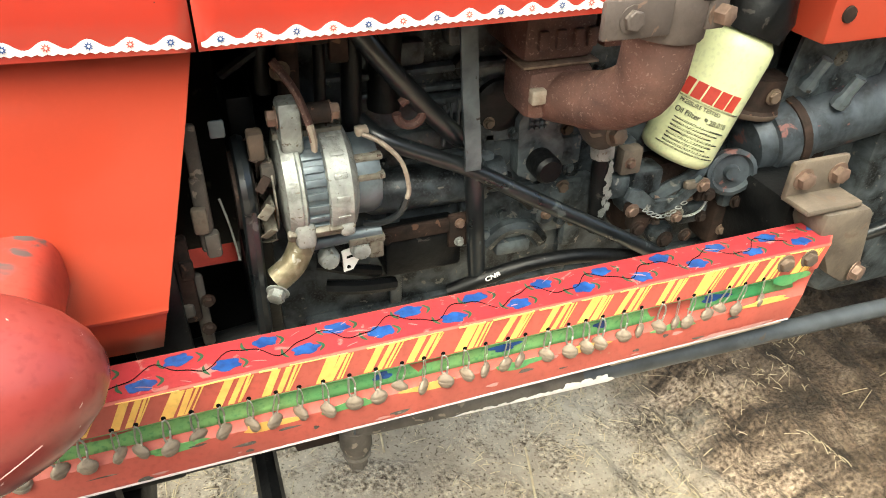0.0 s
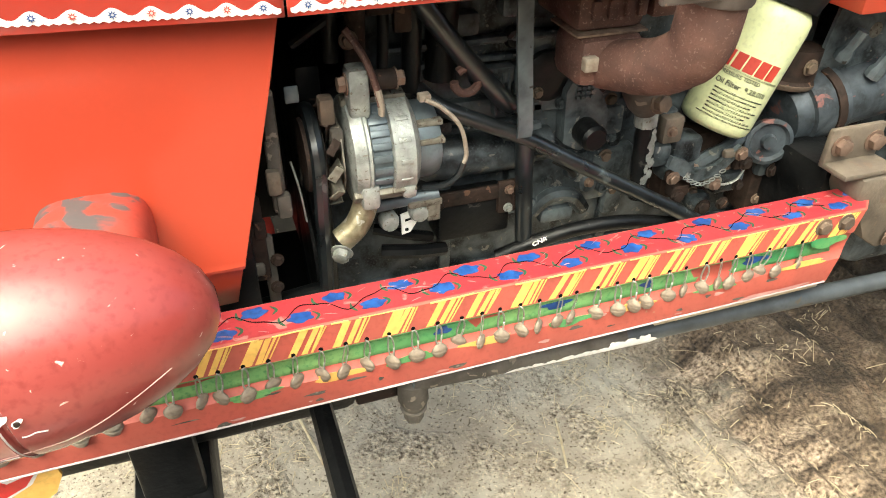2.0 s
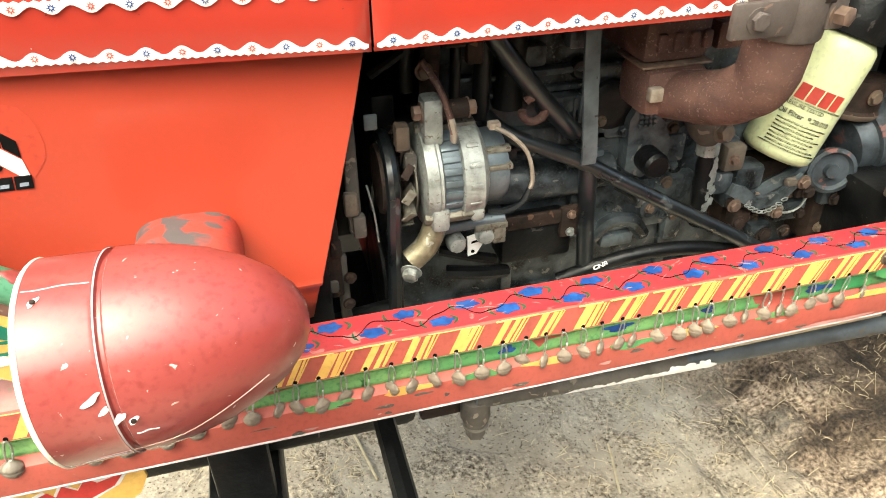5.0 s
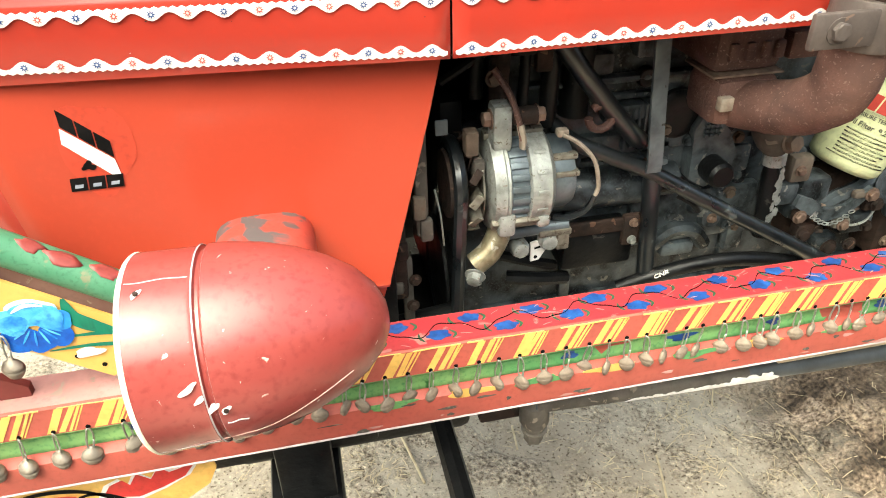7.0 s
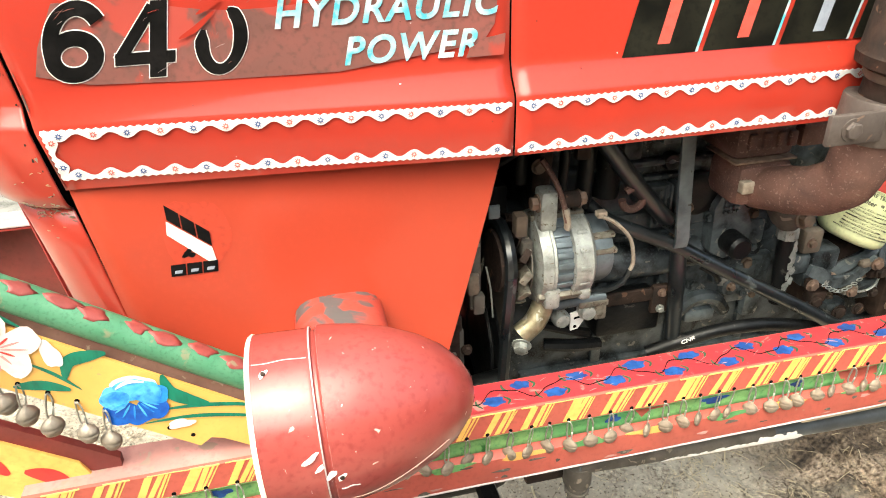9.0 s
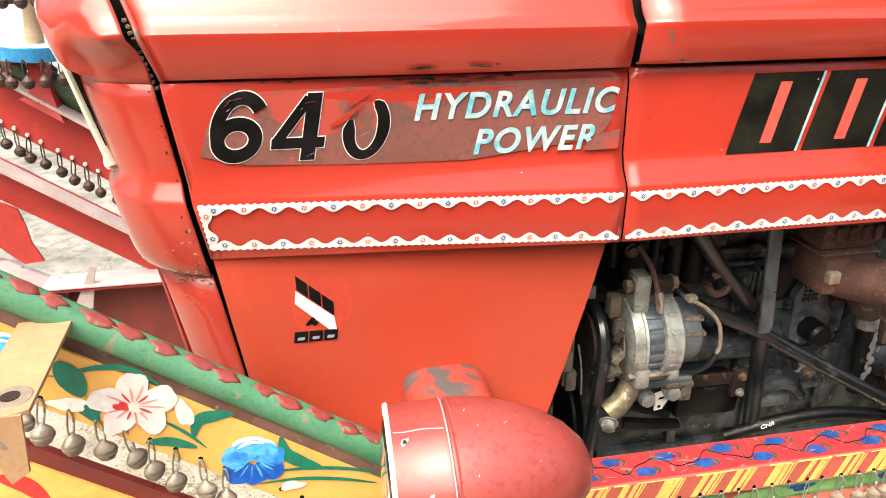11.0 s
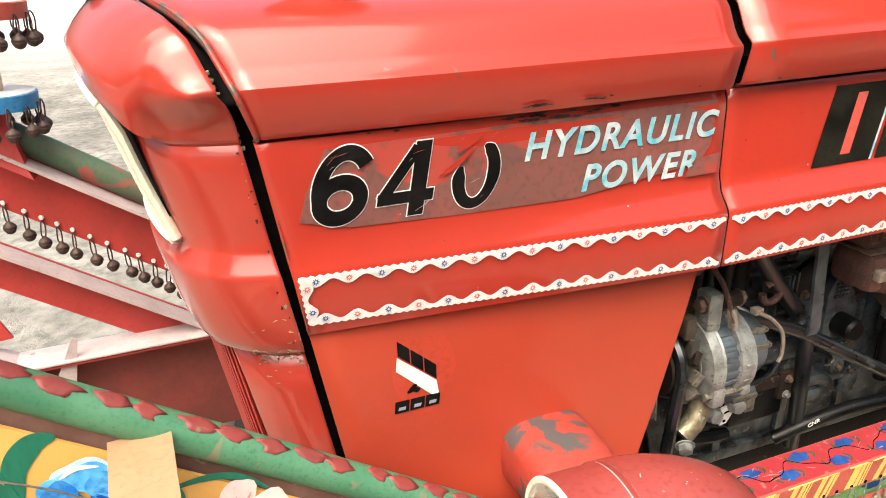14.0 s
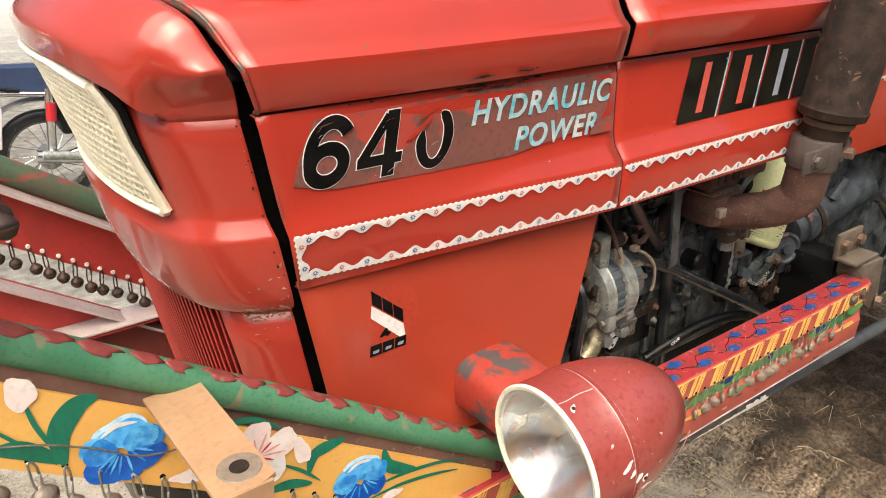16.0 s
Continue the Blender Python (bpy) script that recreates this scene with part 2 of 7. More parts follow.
    "brass": material("dull_brass", (0.36, 0.32, 0.22), (0.18, 0.15, 0.09), 0.32, 0.6, scale=60, spots=(0.4, 0.38, 0.32), spot_scale=90, spot_at=0.62, bump=0.3),
    "dusty_tan": material("dusty_steel", (0.15, 0.118, 0.088), (0.075, 0.06, 0.047), 0.6, scale=20, fine=240, spots=(0.12, 0.085, 0.06), spot_scale=34, spot_at=0.6, bump=0.4),
    "flower_leaf": material("dark_leaf_green", (0.012, 0.075, 0.03), (0.02, 0.11, 0.05), 0.4, scale=60),
    "wire_bright": material("bright_wire", (0.42, 0.42, 0.38), (0.28, 0.27, 0.23), 0.32, 0.7, scale=120),
    "navy": material("navy_seat", (0.015, 0.03, 0.08), (0.02, 0.04, 0.1), 0.45, scale=20),
    "bike_red": material("tail_red", (0.6, 0.02, 0.03), (0.5, 0.02, 0.03), 0.25),
    "orange": material("indicator_orange", (0.8, 0.2, 0.02), (0.7, 0.16, 0.02), 0.25),
}
glass = bpy.data.materials.new("lamp_glass")
glass.use_nodes = True
glass.node_tree.nodes["Principled BSDF"].inputs["Transmission Weight"].default_value = 1.0
glass.node_tree.nodes["Principled BSDF"].inputs["Roughness"].default_value = 0.0
glass.node_tree.nodes["Principled BSDF"].inputs["IOR"].default_value = 1.03
glass.node_tree.nodes["Principled BSDF"].inputs["Coat Weight"].default_value = 1.0
M["glass"] = glass


def ground_material():
    """Pale silty earth with patches of chaff and crumbs, a churned wheel track and darker soil beyond it."""
    m = bpy.data.materials.new("dry_earth")
    m.use_nodes = True
    nt, bsdf = m.node_tree, m.node_tree.nodes["Principled BSDF"]
    co = nt.nodes.new("ShaderNodeTexCoord")
    sep = nt.nodes.new("ShaderNodeSeparateXYZ")
    nt.links.new(co.outputs["Object"], sep.inputs["Vector"])

    def noise_tex(s, d, source=None, distort=0.0):
        n = nt.nodes.new("ShaderNodeTexNoise")
        n.inputs["Scale"].default_value, n.inputs["Detail"].default_value, n.inputs["Distortion"].default_value = s, d, distort
        nt.links.new(source or co.outputs["Object"], n.inputs["Vector"])
        return n.outputs["Fac"]

    def ramp(src, stops):
        r = nt.nodes.new("ShaderNodeValToRGB")
        els = r.color_ramp.elements
        for e, (p, c) in zip(els, (stops[0], stops[-1])):
            e.position, e.color = p, (*c, 1)
        for p, c in stops[1:-1]:
            els.new(p).color = (*c, 1)
        nt.links.new(src, r.inputs["Fac"])
        return r.outputs["Color"]

    def span(src, lo, hi, top=1.0):
        r = nt.nodes.new("ShaderNodeMapRange")
        r.inputs["From Min"].default_value, r.inputs["From Max"].default_value, r.inputs["To Max"].default_value = lo, hi, top
        nt.links.new(src, r.inputs["Value"])
        return r.outputs["Result"]

    def mix(fac, a, b, blend="MIX"):
        x = nt.nodes.new("ShaderNodeMix")
        x.data_type, x.blend_type = "RGBA", blend
        for sock, v in ((x.inputs["Factor"], fac), (x.inputs["A"], a), (x.inputs["B"], b)):
            if isinstance(v, tuple):
                sock.default_value = (*v, 1)
            elif isinstance(v, float):
                sock.default_value = v
            else:
                nt.links.new(v, sock)
        return x.outputs["Result"]

    def math_node(op, a, b):
        x = nt.nodes.new("ShaderNodeMath")
        x.operation = op
        for sock, v in zip(x.inputs, (a, b)):
            if isinstance(v, float):
                sock.default_value = v
            else:
                nt.links.new(v, sock)
        return x.outputs["Value"]

    base = ramp(noise_tex(3.2, 5, None, 0.5), [(0.3, (0.23, 0.195, 0.15)), (0.5, (0.325, 0.285, 0.228)), (0.7, (0.40, 0.36, 0.295))])
    silt = ramp(noise_tex(26.0, 8), [(0.3, (0.86, 0.85, 0.83)), (0.6, (1.06, 1.06, 1.05))])
    col = mix(1.0, base, silt, "MULTIPLY")
    # patches of chaff: dark crumbs and pale husks
    patch = span(noise_tex(7.5, 7, None, 1.2), 0.42, 0.66)
    crumbs = ramp(noise_tex(95.0, 7), [(0.36, (0.26, 0.22, 0.18)), (0.46, (0.74, 0.70, 0.65)), (0.56, (1.05, 1.04, 1.02)), (0.66, (1.6, 1.54, 1.4))])
    col = mix(patch, col, mix(1.0, col, crumbs, "MULTIPLY"))
    strays = ramp(noise_tex(130.0, 5), [(0.34, (0.30, 0.26, 0.21)), (0.40, (1.0, 1.0, 1.0)), (0.62, (1.0, 1.0, 1.0)), (0.68, (1.5, 1.43, 1.3))])
    col = mix(1.0, col, strays, "MULTIPLY")
    # churned wheel track, lit and shaded ridge sides painted as streaks; darker soil beyond
    turn = nt.nodes.new("ShaderNodeMapping")
    turn.inputs["Rotation"].default_value = (0, 0, radians(84))
    turn.inputs["Scale"].default_value = (2.6, 12.0, 1.0)
    nt.links.new(co.outputs["Object"], turn.inputs["Vector"])
    streak = noise_tex(1.0, 9, turn.outputs["Vector"], 0.6)
    track = ramp(streak, [(0.38, (0.05, 0.036, 0.025)), (0.46, (0.14, 0.104, 0.074)), (0.53, (0.26, 0.20, 0.148)), (0.63, (0.39, 0.31, 0.235))])
    track = mix(1.0, track, crumbs, "MULTIPLY")
    wobble = math_node("MULTIPLY", noise_tex(4.0, 5), 0.5)
    across = math_node("ADD", sep.outputs["X"], wobble)
    # the churned strip ends in ragged patches away from the tractor
    ragged = math_node("MULTIPLY", noise_tex(0.7, 6, None, 0.8), 3.0)
    ends = math_node("MULTIPLY", span(math_node("ADD", sep.outputs["X"], ragged), 4.9, 4.0), span(math_node("ADD", sep.outputs["Y"], ragged), -0.6, 0.3))
    col = mix(math_node("MULTIPLY", span(across, 1.10, 1.30), ends), col, track)
    dark_soil = ramp(noise_tex(9.0, 8, None, 0.5), [(0.35, (0.040, 0.029, 0.020)), (0.55, (0.105, 0.076, 0.053)), (0.72, (0.21, 0.163, 0.12))])
    col = mix(math_node("MULTIPLY", span(across, 1.32, 1.55), ends), col, mix(0.6, dark_soil, crumbs, "MULTIPLY"))
    # the brightness of the far yard is put into its colour, greyer then near white
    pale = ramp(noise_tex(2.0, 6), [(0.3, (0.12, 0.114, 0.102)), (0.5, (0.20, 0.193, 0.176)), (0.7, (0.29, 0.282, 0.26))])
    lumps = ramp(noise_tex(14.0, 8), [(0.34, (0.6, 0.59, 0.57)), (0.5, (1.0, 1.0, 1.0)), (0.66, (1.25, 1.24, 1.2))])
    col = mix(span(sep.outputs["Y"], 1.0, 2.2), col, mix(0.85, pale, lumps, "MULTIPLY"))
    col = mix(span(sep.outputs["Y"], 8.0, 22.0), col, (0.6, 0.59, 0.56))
    nt.links.new(col, bsdf.inputs["Base Color"])
    bsdf.inputs["Roughness"].default_value = 0.95
    height = math_node("MULTIPLY", noise_tex(90.0, 8), span(math_node("ADD", patch, span(across, 1.10, 1.30)), 0.0, 1.0))
    b = nt.nodes.new("ShaderNodeBump")
    b.inputs["Strength"].default_value, b.inputs["Distance"].default_value = 0.9, 0.016
    nt.links.new(math_node("ADD", height, math_node("MULTIPLY", noise_tex(22.0, 10), 0.5)), b.inputs["Height"])
    nt.links.new(b.outputs["Normal"], bsdf.inputs["Normal"])
    return m


M["earth"] = ground_material()


# ---- shaping helpers ----
def thing(name, at, label, category, group="", kind=""):
    """An Empty at the base of a thing made of parts."""
    ob = new(name)
    ob.empty_display_size = 0.1
    ob.location = at
    ob.matrix_basis = Matrix.Translation(at)
    return tagged(ob, label, category, group, kind)


def part(name, bm, mat, parent=None, label="", smooth=True, m=None):
    """Links a bmesh (or a ready mesh) as one mesh object, under a thing or a part."""
    if isinstance(bm, bmesh.types.BMesh):
        bmesh.ops.recalc_face_normals(bm, faces=bm.faces)
        me = bpy.data.meshes.new(name)
        bm.to_mesh(me)
        bm.free()
        for p in me.polygons:
            p.use_smooth = smooth
        if smooth:
            me.set_sharp_from_angle(angle=radians(38))
    else:
        me = bm
    if mat and not me.materials:
        me.materials.append(M[mat])
    ob = new(name, me)
    if parent:
        ob.parent = parent
        if parent.parent is None:
            ob.matrix_parent_inverse = parent.matrix_basis.inverted()
    if m is not None:
        ob.matrix_basis = m
    if label:
        ob["label"] = label
    return ob


def solid(ob, thick, offset=-1.0):
    s = ob.modifiers.new("thickness", "SOLIDIFY")
    s.thickness, s.offset = thick, offset
    return ob


def loft(bm, sections, closed=True, caps=True):
    rows = [[bm.verts.new(p) for p in s] for s in sections]
    n = len(rows[0])
    for a, b in zip(rows, rows[1:]):
        for i in range(n if closed else n - 1):
            j = (i + 1) % n
            bm.faces.new((a[i], a[j], b[j], b[i]))
    if closed and caps:
        bm.faces.new(rows[0][::-1])
        bm.faces.new(rows[-1])
    return rows


def frames(pts):
    pts = [Vector(p) for p in pts]
    out, up = [], None
    for i, p in enumerate(pts):
        d = (pts[min(i + 1, len(pts) - 1)] - pts[max(i - 1, 0)]).normalized()
        if up is None:
            up = Vector((0, 0, 1)) if abs(d.z) < 0.9 else Vector((1, 0, 0))
        s = d.cross(up).normalized()
        up = s.cross(d).normalized()
        out.append((p, s, up))
    return out


def spline(pts, n=6):
    pts = [Vector(p) for p in pts]
    out = []
    for i in range(len(pts) - 1):
        p0, p1, p2, p3 = pts[max(i - 1, 0)], pts[i], pts[i + 1], pts[min(i + 2, len(pts) - 1)]
        for k in range(n):
            t = k / n
            out.append(0.5 * (2 * p1 + (p2 - p0) * t + (2 * p0 - 5 * p1 + 4 * p2 - p3) * t * t + (3 * p1 - p0 - 3 * p2 + p3) * t ** 3))
    return out + [pts[-1]]


def tube(bm, pts, r, seg=10, flat=1.0):
    rs = r if isinstance(r, (list, tuple)) else None
    secs = []
    fr = frames(pts)
    for i, (p, s, u) in enumerate(fr):
        rr = rs[min(i * len(rs) // len(fr), len(rs) - 1)] if rs else r
        secs.append([p + s * math.cos(a) * rr + u * math.sin(a) * rr * flat for a in (2 * math.pi * k / seg for k in range(seg))])
    loft(bm, secs)
    return bm


def lathe(bm, prof, at, axis, seg=24, caps=True):
    """Profile of (along, radius) turned about an axis."""
    axis = Vector(axis).normalized()
    s = axis.orthogonal().normalized()
    u = axis.cross(s)
    at = Vector(at)
    secs = [[at + axis * a + (s * math.cos(w) + u * math.sin(w)) * max(r, 1e-5) for w in (2 * math.pi * k / seg for k in range(seg))] for a, r in prof]
    loft(bm, secs, caps=caps)
    return bm


def box(bm, lo, hi, bevel=0.003, m=None):
    c = [(a + b) / 2 for a, b in zip(lo, hi)]
    r = bmesh.ops.create_cube(bm, size=1.0, matrix=(m or Matrix()) @ Matrix.Translation(c) @ Matrix.Diagonal((*(abs(b - a) for a, b in zip(lo, hi)), 1)))
    if bevel:
        bmesh.ops.bevel(bm, geom=list({e for v in r["verts"] for e in v.link_edges}), offset=bevel, segments=2, affect="EDGES", profile=0.5)
    return bm


def plate(bm, poly, place, thick):
    """A flat outline (u, v) with a thickness, laid by place(u, v, w)."""
    a = [bm.verts.new(place(u, v, 0.0)) for u, v in poly]
    b = [bm.verts.new(place(u, v, thick)) for u, v in poly]
    n = len(poly)
    bm.faces.new(b)
    bm.faces.new(a[::-1])
    for i in range(n):
        bm.faces.new((a[i], a[(i + 1) % n], b[(i + 1) % n], b[i]))
    return bm


def bolt_mesh(bm, at, axis, r=0.008, h=0.007):
    lathe(bm, [(0, r * 1.35), (0.0015, r * 1.35)], at, axis, 14)
    lathe(bm, [(0.0015, r), (h - 0.001, r), (h, r * 0.85)], at, axis, 6)
    return bm


def B():
    return bmesh.new()


def blob(u, v, ru, rv, lobes=5, wob=0.16, seed=0, n=22, turn=0.0):
    ph = seed * 1.7
    out = []
    for k in range(n):
        a = 2 * math.pi * k / n
        r = 1 + wob * math.sin(lobes * a + ph) + wob * 0.5 * math.sin((lobes + 2) * a + ph * 2.3)
        x, y = ru * r * math.cos(a), rv * r * math.sin(a)
        out.append((u + x * math.cos(turn) - y * math.sin(turn), v + x * math.sin(turn) + y * math.cos(turn)))
    return out


def stroke(pts, w0, w1=None, n=8):
    """Outline of a brush stroke along points (u, v), wide in the middle."""
    c = spline([(u, v, 0) for u, v in pts], n)
    left, right = [], []
    for i, p in enumerate(c):
        d = (c[min(i + 1, len(c) - 1)] - c[max(i - 1, 0)]).normalized()
        k = i / (len(c) - 1)
        w = (w0 * math.sin(math.pi * (0.06 + 0.88 * k)) if w1 is None else w0 + (w1 - w0) * k) / 2
        left.append((p.x - d.y * w, p.y + d.x * w))
        right.append((p.x + d.y * w, p.y - d.x * w))
    return left + right[::-1]


def text_mesh(body, size, place, offset=0.0, shear=0.0, wide=1.0, thick=0.0006, spacing=1.0):
    """Lettering in the built-in font as a mesh; place(u, v, w) lays it."""
    cu = bpy.data.curves.new("lettering", "FONT")
    cu.body, cu.size, cu.shear, cu.offset, cu.space_character = body, size, shear, offset, spacing
    cu.resolution_u = 8
    tmp = new("lettering", cu)
    dg = bpy.context.evaluated_depsgraph_get()
    dg.update()
    me = bpy.data.meshes.new_from_object(tmp.evaluated_get(dg))
    bpy.data.objects.remove(tmp)
    bm = B()
    bm.from_mesh(me)
    bpy.data.meshes.remove(me)
    got = bmesh.ops.extrude_face_region(bm, geom=list(bm.faces))
    top = {v for v in got["geom"] if isinstance(v, bmesh.types.BMVert)}
    for v in bm.verts:
        v.co = place(v.co.x * wide, v.co.y, thick if v in top else 0.0)
    return bm


# ---- ground ----
TRACK = radians(-84)


def ground_height(x, y):
    h = 0.012 * noise.noise((x * 3, y * 3, 0)) + 0.006 * noise.noise((x * 11, y * 11, 3)) + 0.003 * noise.noise((x * 31, y * 31, 7))
    k = max(0.0, min(1.0, (x - 0.62) / 0.35)) * max(0.0, min(1.0, (2.2 - y) / 0.6))
    # a churned wheel track beside the rear of the tractor
    c, d = math.cos(TRACK), math.sin(TRACK)
    u, v = x * c + y * d, y * c - x * d
    wave = noise.noise((u * 2.2, v * 13, 11)) + 0.6 * noise.noise((u * 5, v * 27, 5))
    ridge = 0.055 * max(-0.8, min(0.7, wave)) + abs(noise.noise((u * 16, v * 38, 9))) * 0.018 - max(0.0, noise.noise((u * 7, v * 9, 21)) - 0.25) * 0.05
    return h * max(0.0, 1 - math.hypot(x, y) / 60) + k * ridge


def ground():
    n = 420
    c = [math.sinh(7.3 * (i / n - 0.5) * 2) / math.sinh(7.3) * 300 for i in range(n + 1)]
    bm = B()
    grid = [[bm.verts.new((x + 0.8, y + 0.45, ground_height(x + 0.8, y + 0.45))) for x in c] for y in c]
    for a, b in zip(grid, grid[1:]):
        for i in range(n):
            bm.faces.new((a[i], a[i + 1], b[i + 1], b[i]))
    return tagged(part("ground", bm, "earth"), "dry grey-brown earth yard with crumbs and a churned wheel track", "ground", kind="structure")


ground()


# plain wall added behind the camera, unseen, to cut low light on the tractor
def light_blocker():
    bm = B()
    box(bm, (-16.0, -4.75, -0.05), (16.0, -4.4, 3.3), 0.02)
    return tagged(part("wall_south", bm, "blocker_mud"), "plain unseen wall added to block low light", "wall", kind="structure")


light_blocker()

# ---- tractor ----
YC = 0.26
tractor = thing("tractor", (0.3, YC, 0.0), "worn red farm tractor with an open engine side and lace trim", "tractor")


def flat(name, poly, mat, parent, place, thick=0.0004, label=""):
    bm = B()
    plate(bm, poly, place, thick)
    return part(name, bm, mat, parent, label, False)


def lerp_table(tab, z):
    if z <= tab[0][0]:
        return tab[0][1]
    for (a, va), (b, vb) in zip(tab, tab[1:]):
        if z <= b:
            return va + (vb - va) * (z - a) / (b - a)
    return tab[-1][1]


EDGE = [(0.80, -0.392), (1.035, -0.427), (1.157, -0.445), (1.25, -0.458), (1.37, -0.474), (1.4035, -0.486), (1.425, -0.495), (1.442, -0.502), (1.450, -0.5085), (1.458, -0.517), (1.463, -0.526), (1.468, -0.536), (1.472, -0.548), (1.4742, -0.556)]
SIDE_R = [(1.170, -0.026), (1.180, -0.027), (1.231, -0.029), (1.238, -0.026), (1.252, -0.014), (1.270, -0.008), (1.345, -0.005), (1.358, 0.0)]
SIDE_F = [(1.176, -0.004), (1.186, -0.005), (1.238, -0.013), (1.244, -0.011), (1.258, -0.006), (1.275, -0.004), (1.345, -0.003), (1.358, 0.0)]


def edge_x(z):
    return lerp_table(EDGE, z)


def side_point(x, i, n=7):
    k = max(0.0, min(1.0, -x / 0.455))
    (zr, yr), (zf, yf) = SIDE_R[i], SIDE_F[i]
    return zr + (zf - zr) * k, yr + (yf - yr) * k


def side_y(x, z):
    k = max(0.0, min(1.0, -x / 0.455))
    return lerp_table([(zr + (zf - zr) * k, yr + (yf - yr) * k) for (zr, yr), (zf, yf) in zip(SIDE_R, SIDE_F)], z)


def on_side(u, v, w):
    return (u, side_y(u, v) - 0.0008 - w, v)


def mirrored(p):
    return (p[0], 2 * YC - p[1], p[2])


def side_panel(x0, x1, far, name, label):
    bm = B()
    xs = 26
    secs = []
    for k in range(xs + 1):
        row = []
        for i in range(8):
            x = x0 + (x1 - x0) * k / xs
            z, y = side_point(x, i)
            if x0 < -0.1:
                e = edge_x(z)
                x = e + (x1 - e) * k / xs
            elif k == xs:
                x = x1 + (1.25 - z) * 0.12
            y += 0.0012 * noise.noise((x * 6, z * 9, 2))
            row.append((x, y, z))
        # turned-in lower and upper edges
        row = [(row[0][0], row[0][1] + 0.012, row[0][2] - 0.001)] + row + [(row[-1][0], row[-1][1] + 0.012, row[-1][2] + 0.001)]
        secs.append([mirrored(p) for p in row] if far else row)
    loft(bm, secs, closed=False)
    return solid(part(name, bm, "hood", tractor, label), 0.0015, 1.0 if far else -1.0)


side_front = side_panel(-0.46, -0.0012, False, "hood_side_panel", "dented red upper side panel with a model number decal")
side_rear = side_panel(0.0012, 0.487, False, "hood_side_panel", "red upper side panel with black letter tiles")
side_panel(-0.46, 0.487, True, "hood_side_panel", "")

TOP = [(-0.006, 1.3605), (-0.0125, 1.3615), (-0.0150, 1.366), (-0.0230, 1.398), (-0.0226, 1.4035), (-0.0195, 1.4064), (-0.0125, 1.4120), (-0.0070, 1.4195), (0.004, 1.4385), (0.012, 1.4465), (0.024, 1.4535), (0.05, 1.460), (0.09, 1.466), (0.14, 1.470), (0.2, 1.473), (YC, 1.474)]


def top_profile(x):
    k = max(0.0, min(1.0, (-x - 0.2) / 0.28)) ** 1.5
    half = [(y + 0.011 * k * (YC - y) / YC, z) for y, z in TOP]
    return half + [(2 * YC - y, z) for y, z in half[-2::-1]]


def hood_top(x0, x1, name, label, grow=0.0):
    bm = B()
    secs = []
    for k in range(25):
        x = x0 + (x1 - x0) * k / 24
        row = []
        for y, z in top_profile(x):
            e = edge_x(z) + 0.001
            xx = e + (x1 - e) * k / 24 if x0 < -0.1 else x
            dent = 0.0025 * noise.noise((xx * 5, y * 7, z * 9)) * (1 if z > 1.37 else 0)
            row.append((xx, y + (grow if y > YC else -grow) + dent, z + dent * 0.7 + grow))
        secs.append(row)
    loft(bm, secs, closed=False)
    return solid(part(name, bm, "hood", tractor, label), 0.002)


top_front = hood_top(-0.49, -0.004, "hood_top", "red front bonnet cover with chipped edges")
hood_top(0.004, 1.25, "hood_top", "red rear bonnet cover", 0.003)

# black sheet under the bonnet, added to give the shade seen through the joints
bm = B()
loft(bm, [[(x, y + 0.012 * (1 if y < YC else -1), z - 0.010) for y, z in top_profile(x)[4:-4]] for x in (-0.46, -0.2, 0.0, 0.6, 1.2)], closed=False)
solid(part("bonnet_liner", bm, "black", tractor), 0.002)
# black strips that stand for the shade behind the side joints
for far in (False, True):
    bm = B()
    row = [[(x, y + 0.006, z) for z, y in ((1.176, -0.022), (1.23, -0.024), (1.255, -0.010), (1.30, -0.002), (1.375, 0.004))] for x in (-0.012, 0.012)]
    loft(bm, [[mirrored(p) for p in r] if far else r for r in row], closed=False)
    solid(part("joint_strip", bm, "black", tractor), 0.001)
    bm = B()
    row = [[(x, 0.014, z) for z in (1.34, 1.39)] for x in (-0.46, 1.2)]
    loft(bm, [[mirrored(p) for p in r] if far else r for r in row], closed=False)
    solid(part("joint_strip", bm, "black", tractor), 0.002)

# front bead of the bonnet cover
bm = B()
tube(bm, [(edge_x(z) + 0.003, y, z + 0.0008) for y, z in top_profile(-0.48)], 0.0024, 8)
part("edge_bead", bm, "hood_edge", top_front, "chipped front edge of the bonnet")

bm = B()
prof = top_profile(-0.48)
loft(bm, [[(edge_x(z) + 0.0005, y, z) for y, z in prof], [(edge_x(z) + 0.005, y + 0.011 * (1 if y < 0.02 else -1 if y > 2 * YC - 0.02 else 0), z - (0.011 if z > 1.43 else 0.0)) for y, z in prof]], closed=False)
solid(part("edge_flange", bm, "hood_edge", top_front, "turned-in flange with flaked paint"), 0.001)
bm = B()
loft(bm, [[(edge_x(z) + 0.0006, side_y(-0.44, z) + 0.001, z), (edge_x(z) + 0.004, side_y(-0.44, z) + 0.012, z)] for z in (1.178, 1.20, 1.235, 1.25, 1.30, 1.355)], closed=False)
solid(part("edge_flange", bm, "hood_edge", side_front), 0.001)

# black shade strip put in the gap behind the nose, yellow cord on it
bm = B()
secs = []
for z in [0.86 + 0.01 * i for i in range(54)]:
    x = edge_x(z) - 0.006
    y = 0.034
    secs.append([(x - 0.016, y, z), (x + 0.03, y, z), (x + 0.03, y + 0.01, z), (x - 0.016, y + 0.01, z)])
loft(bm, secs)
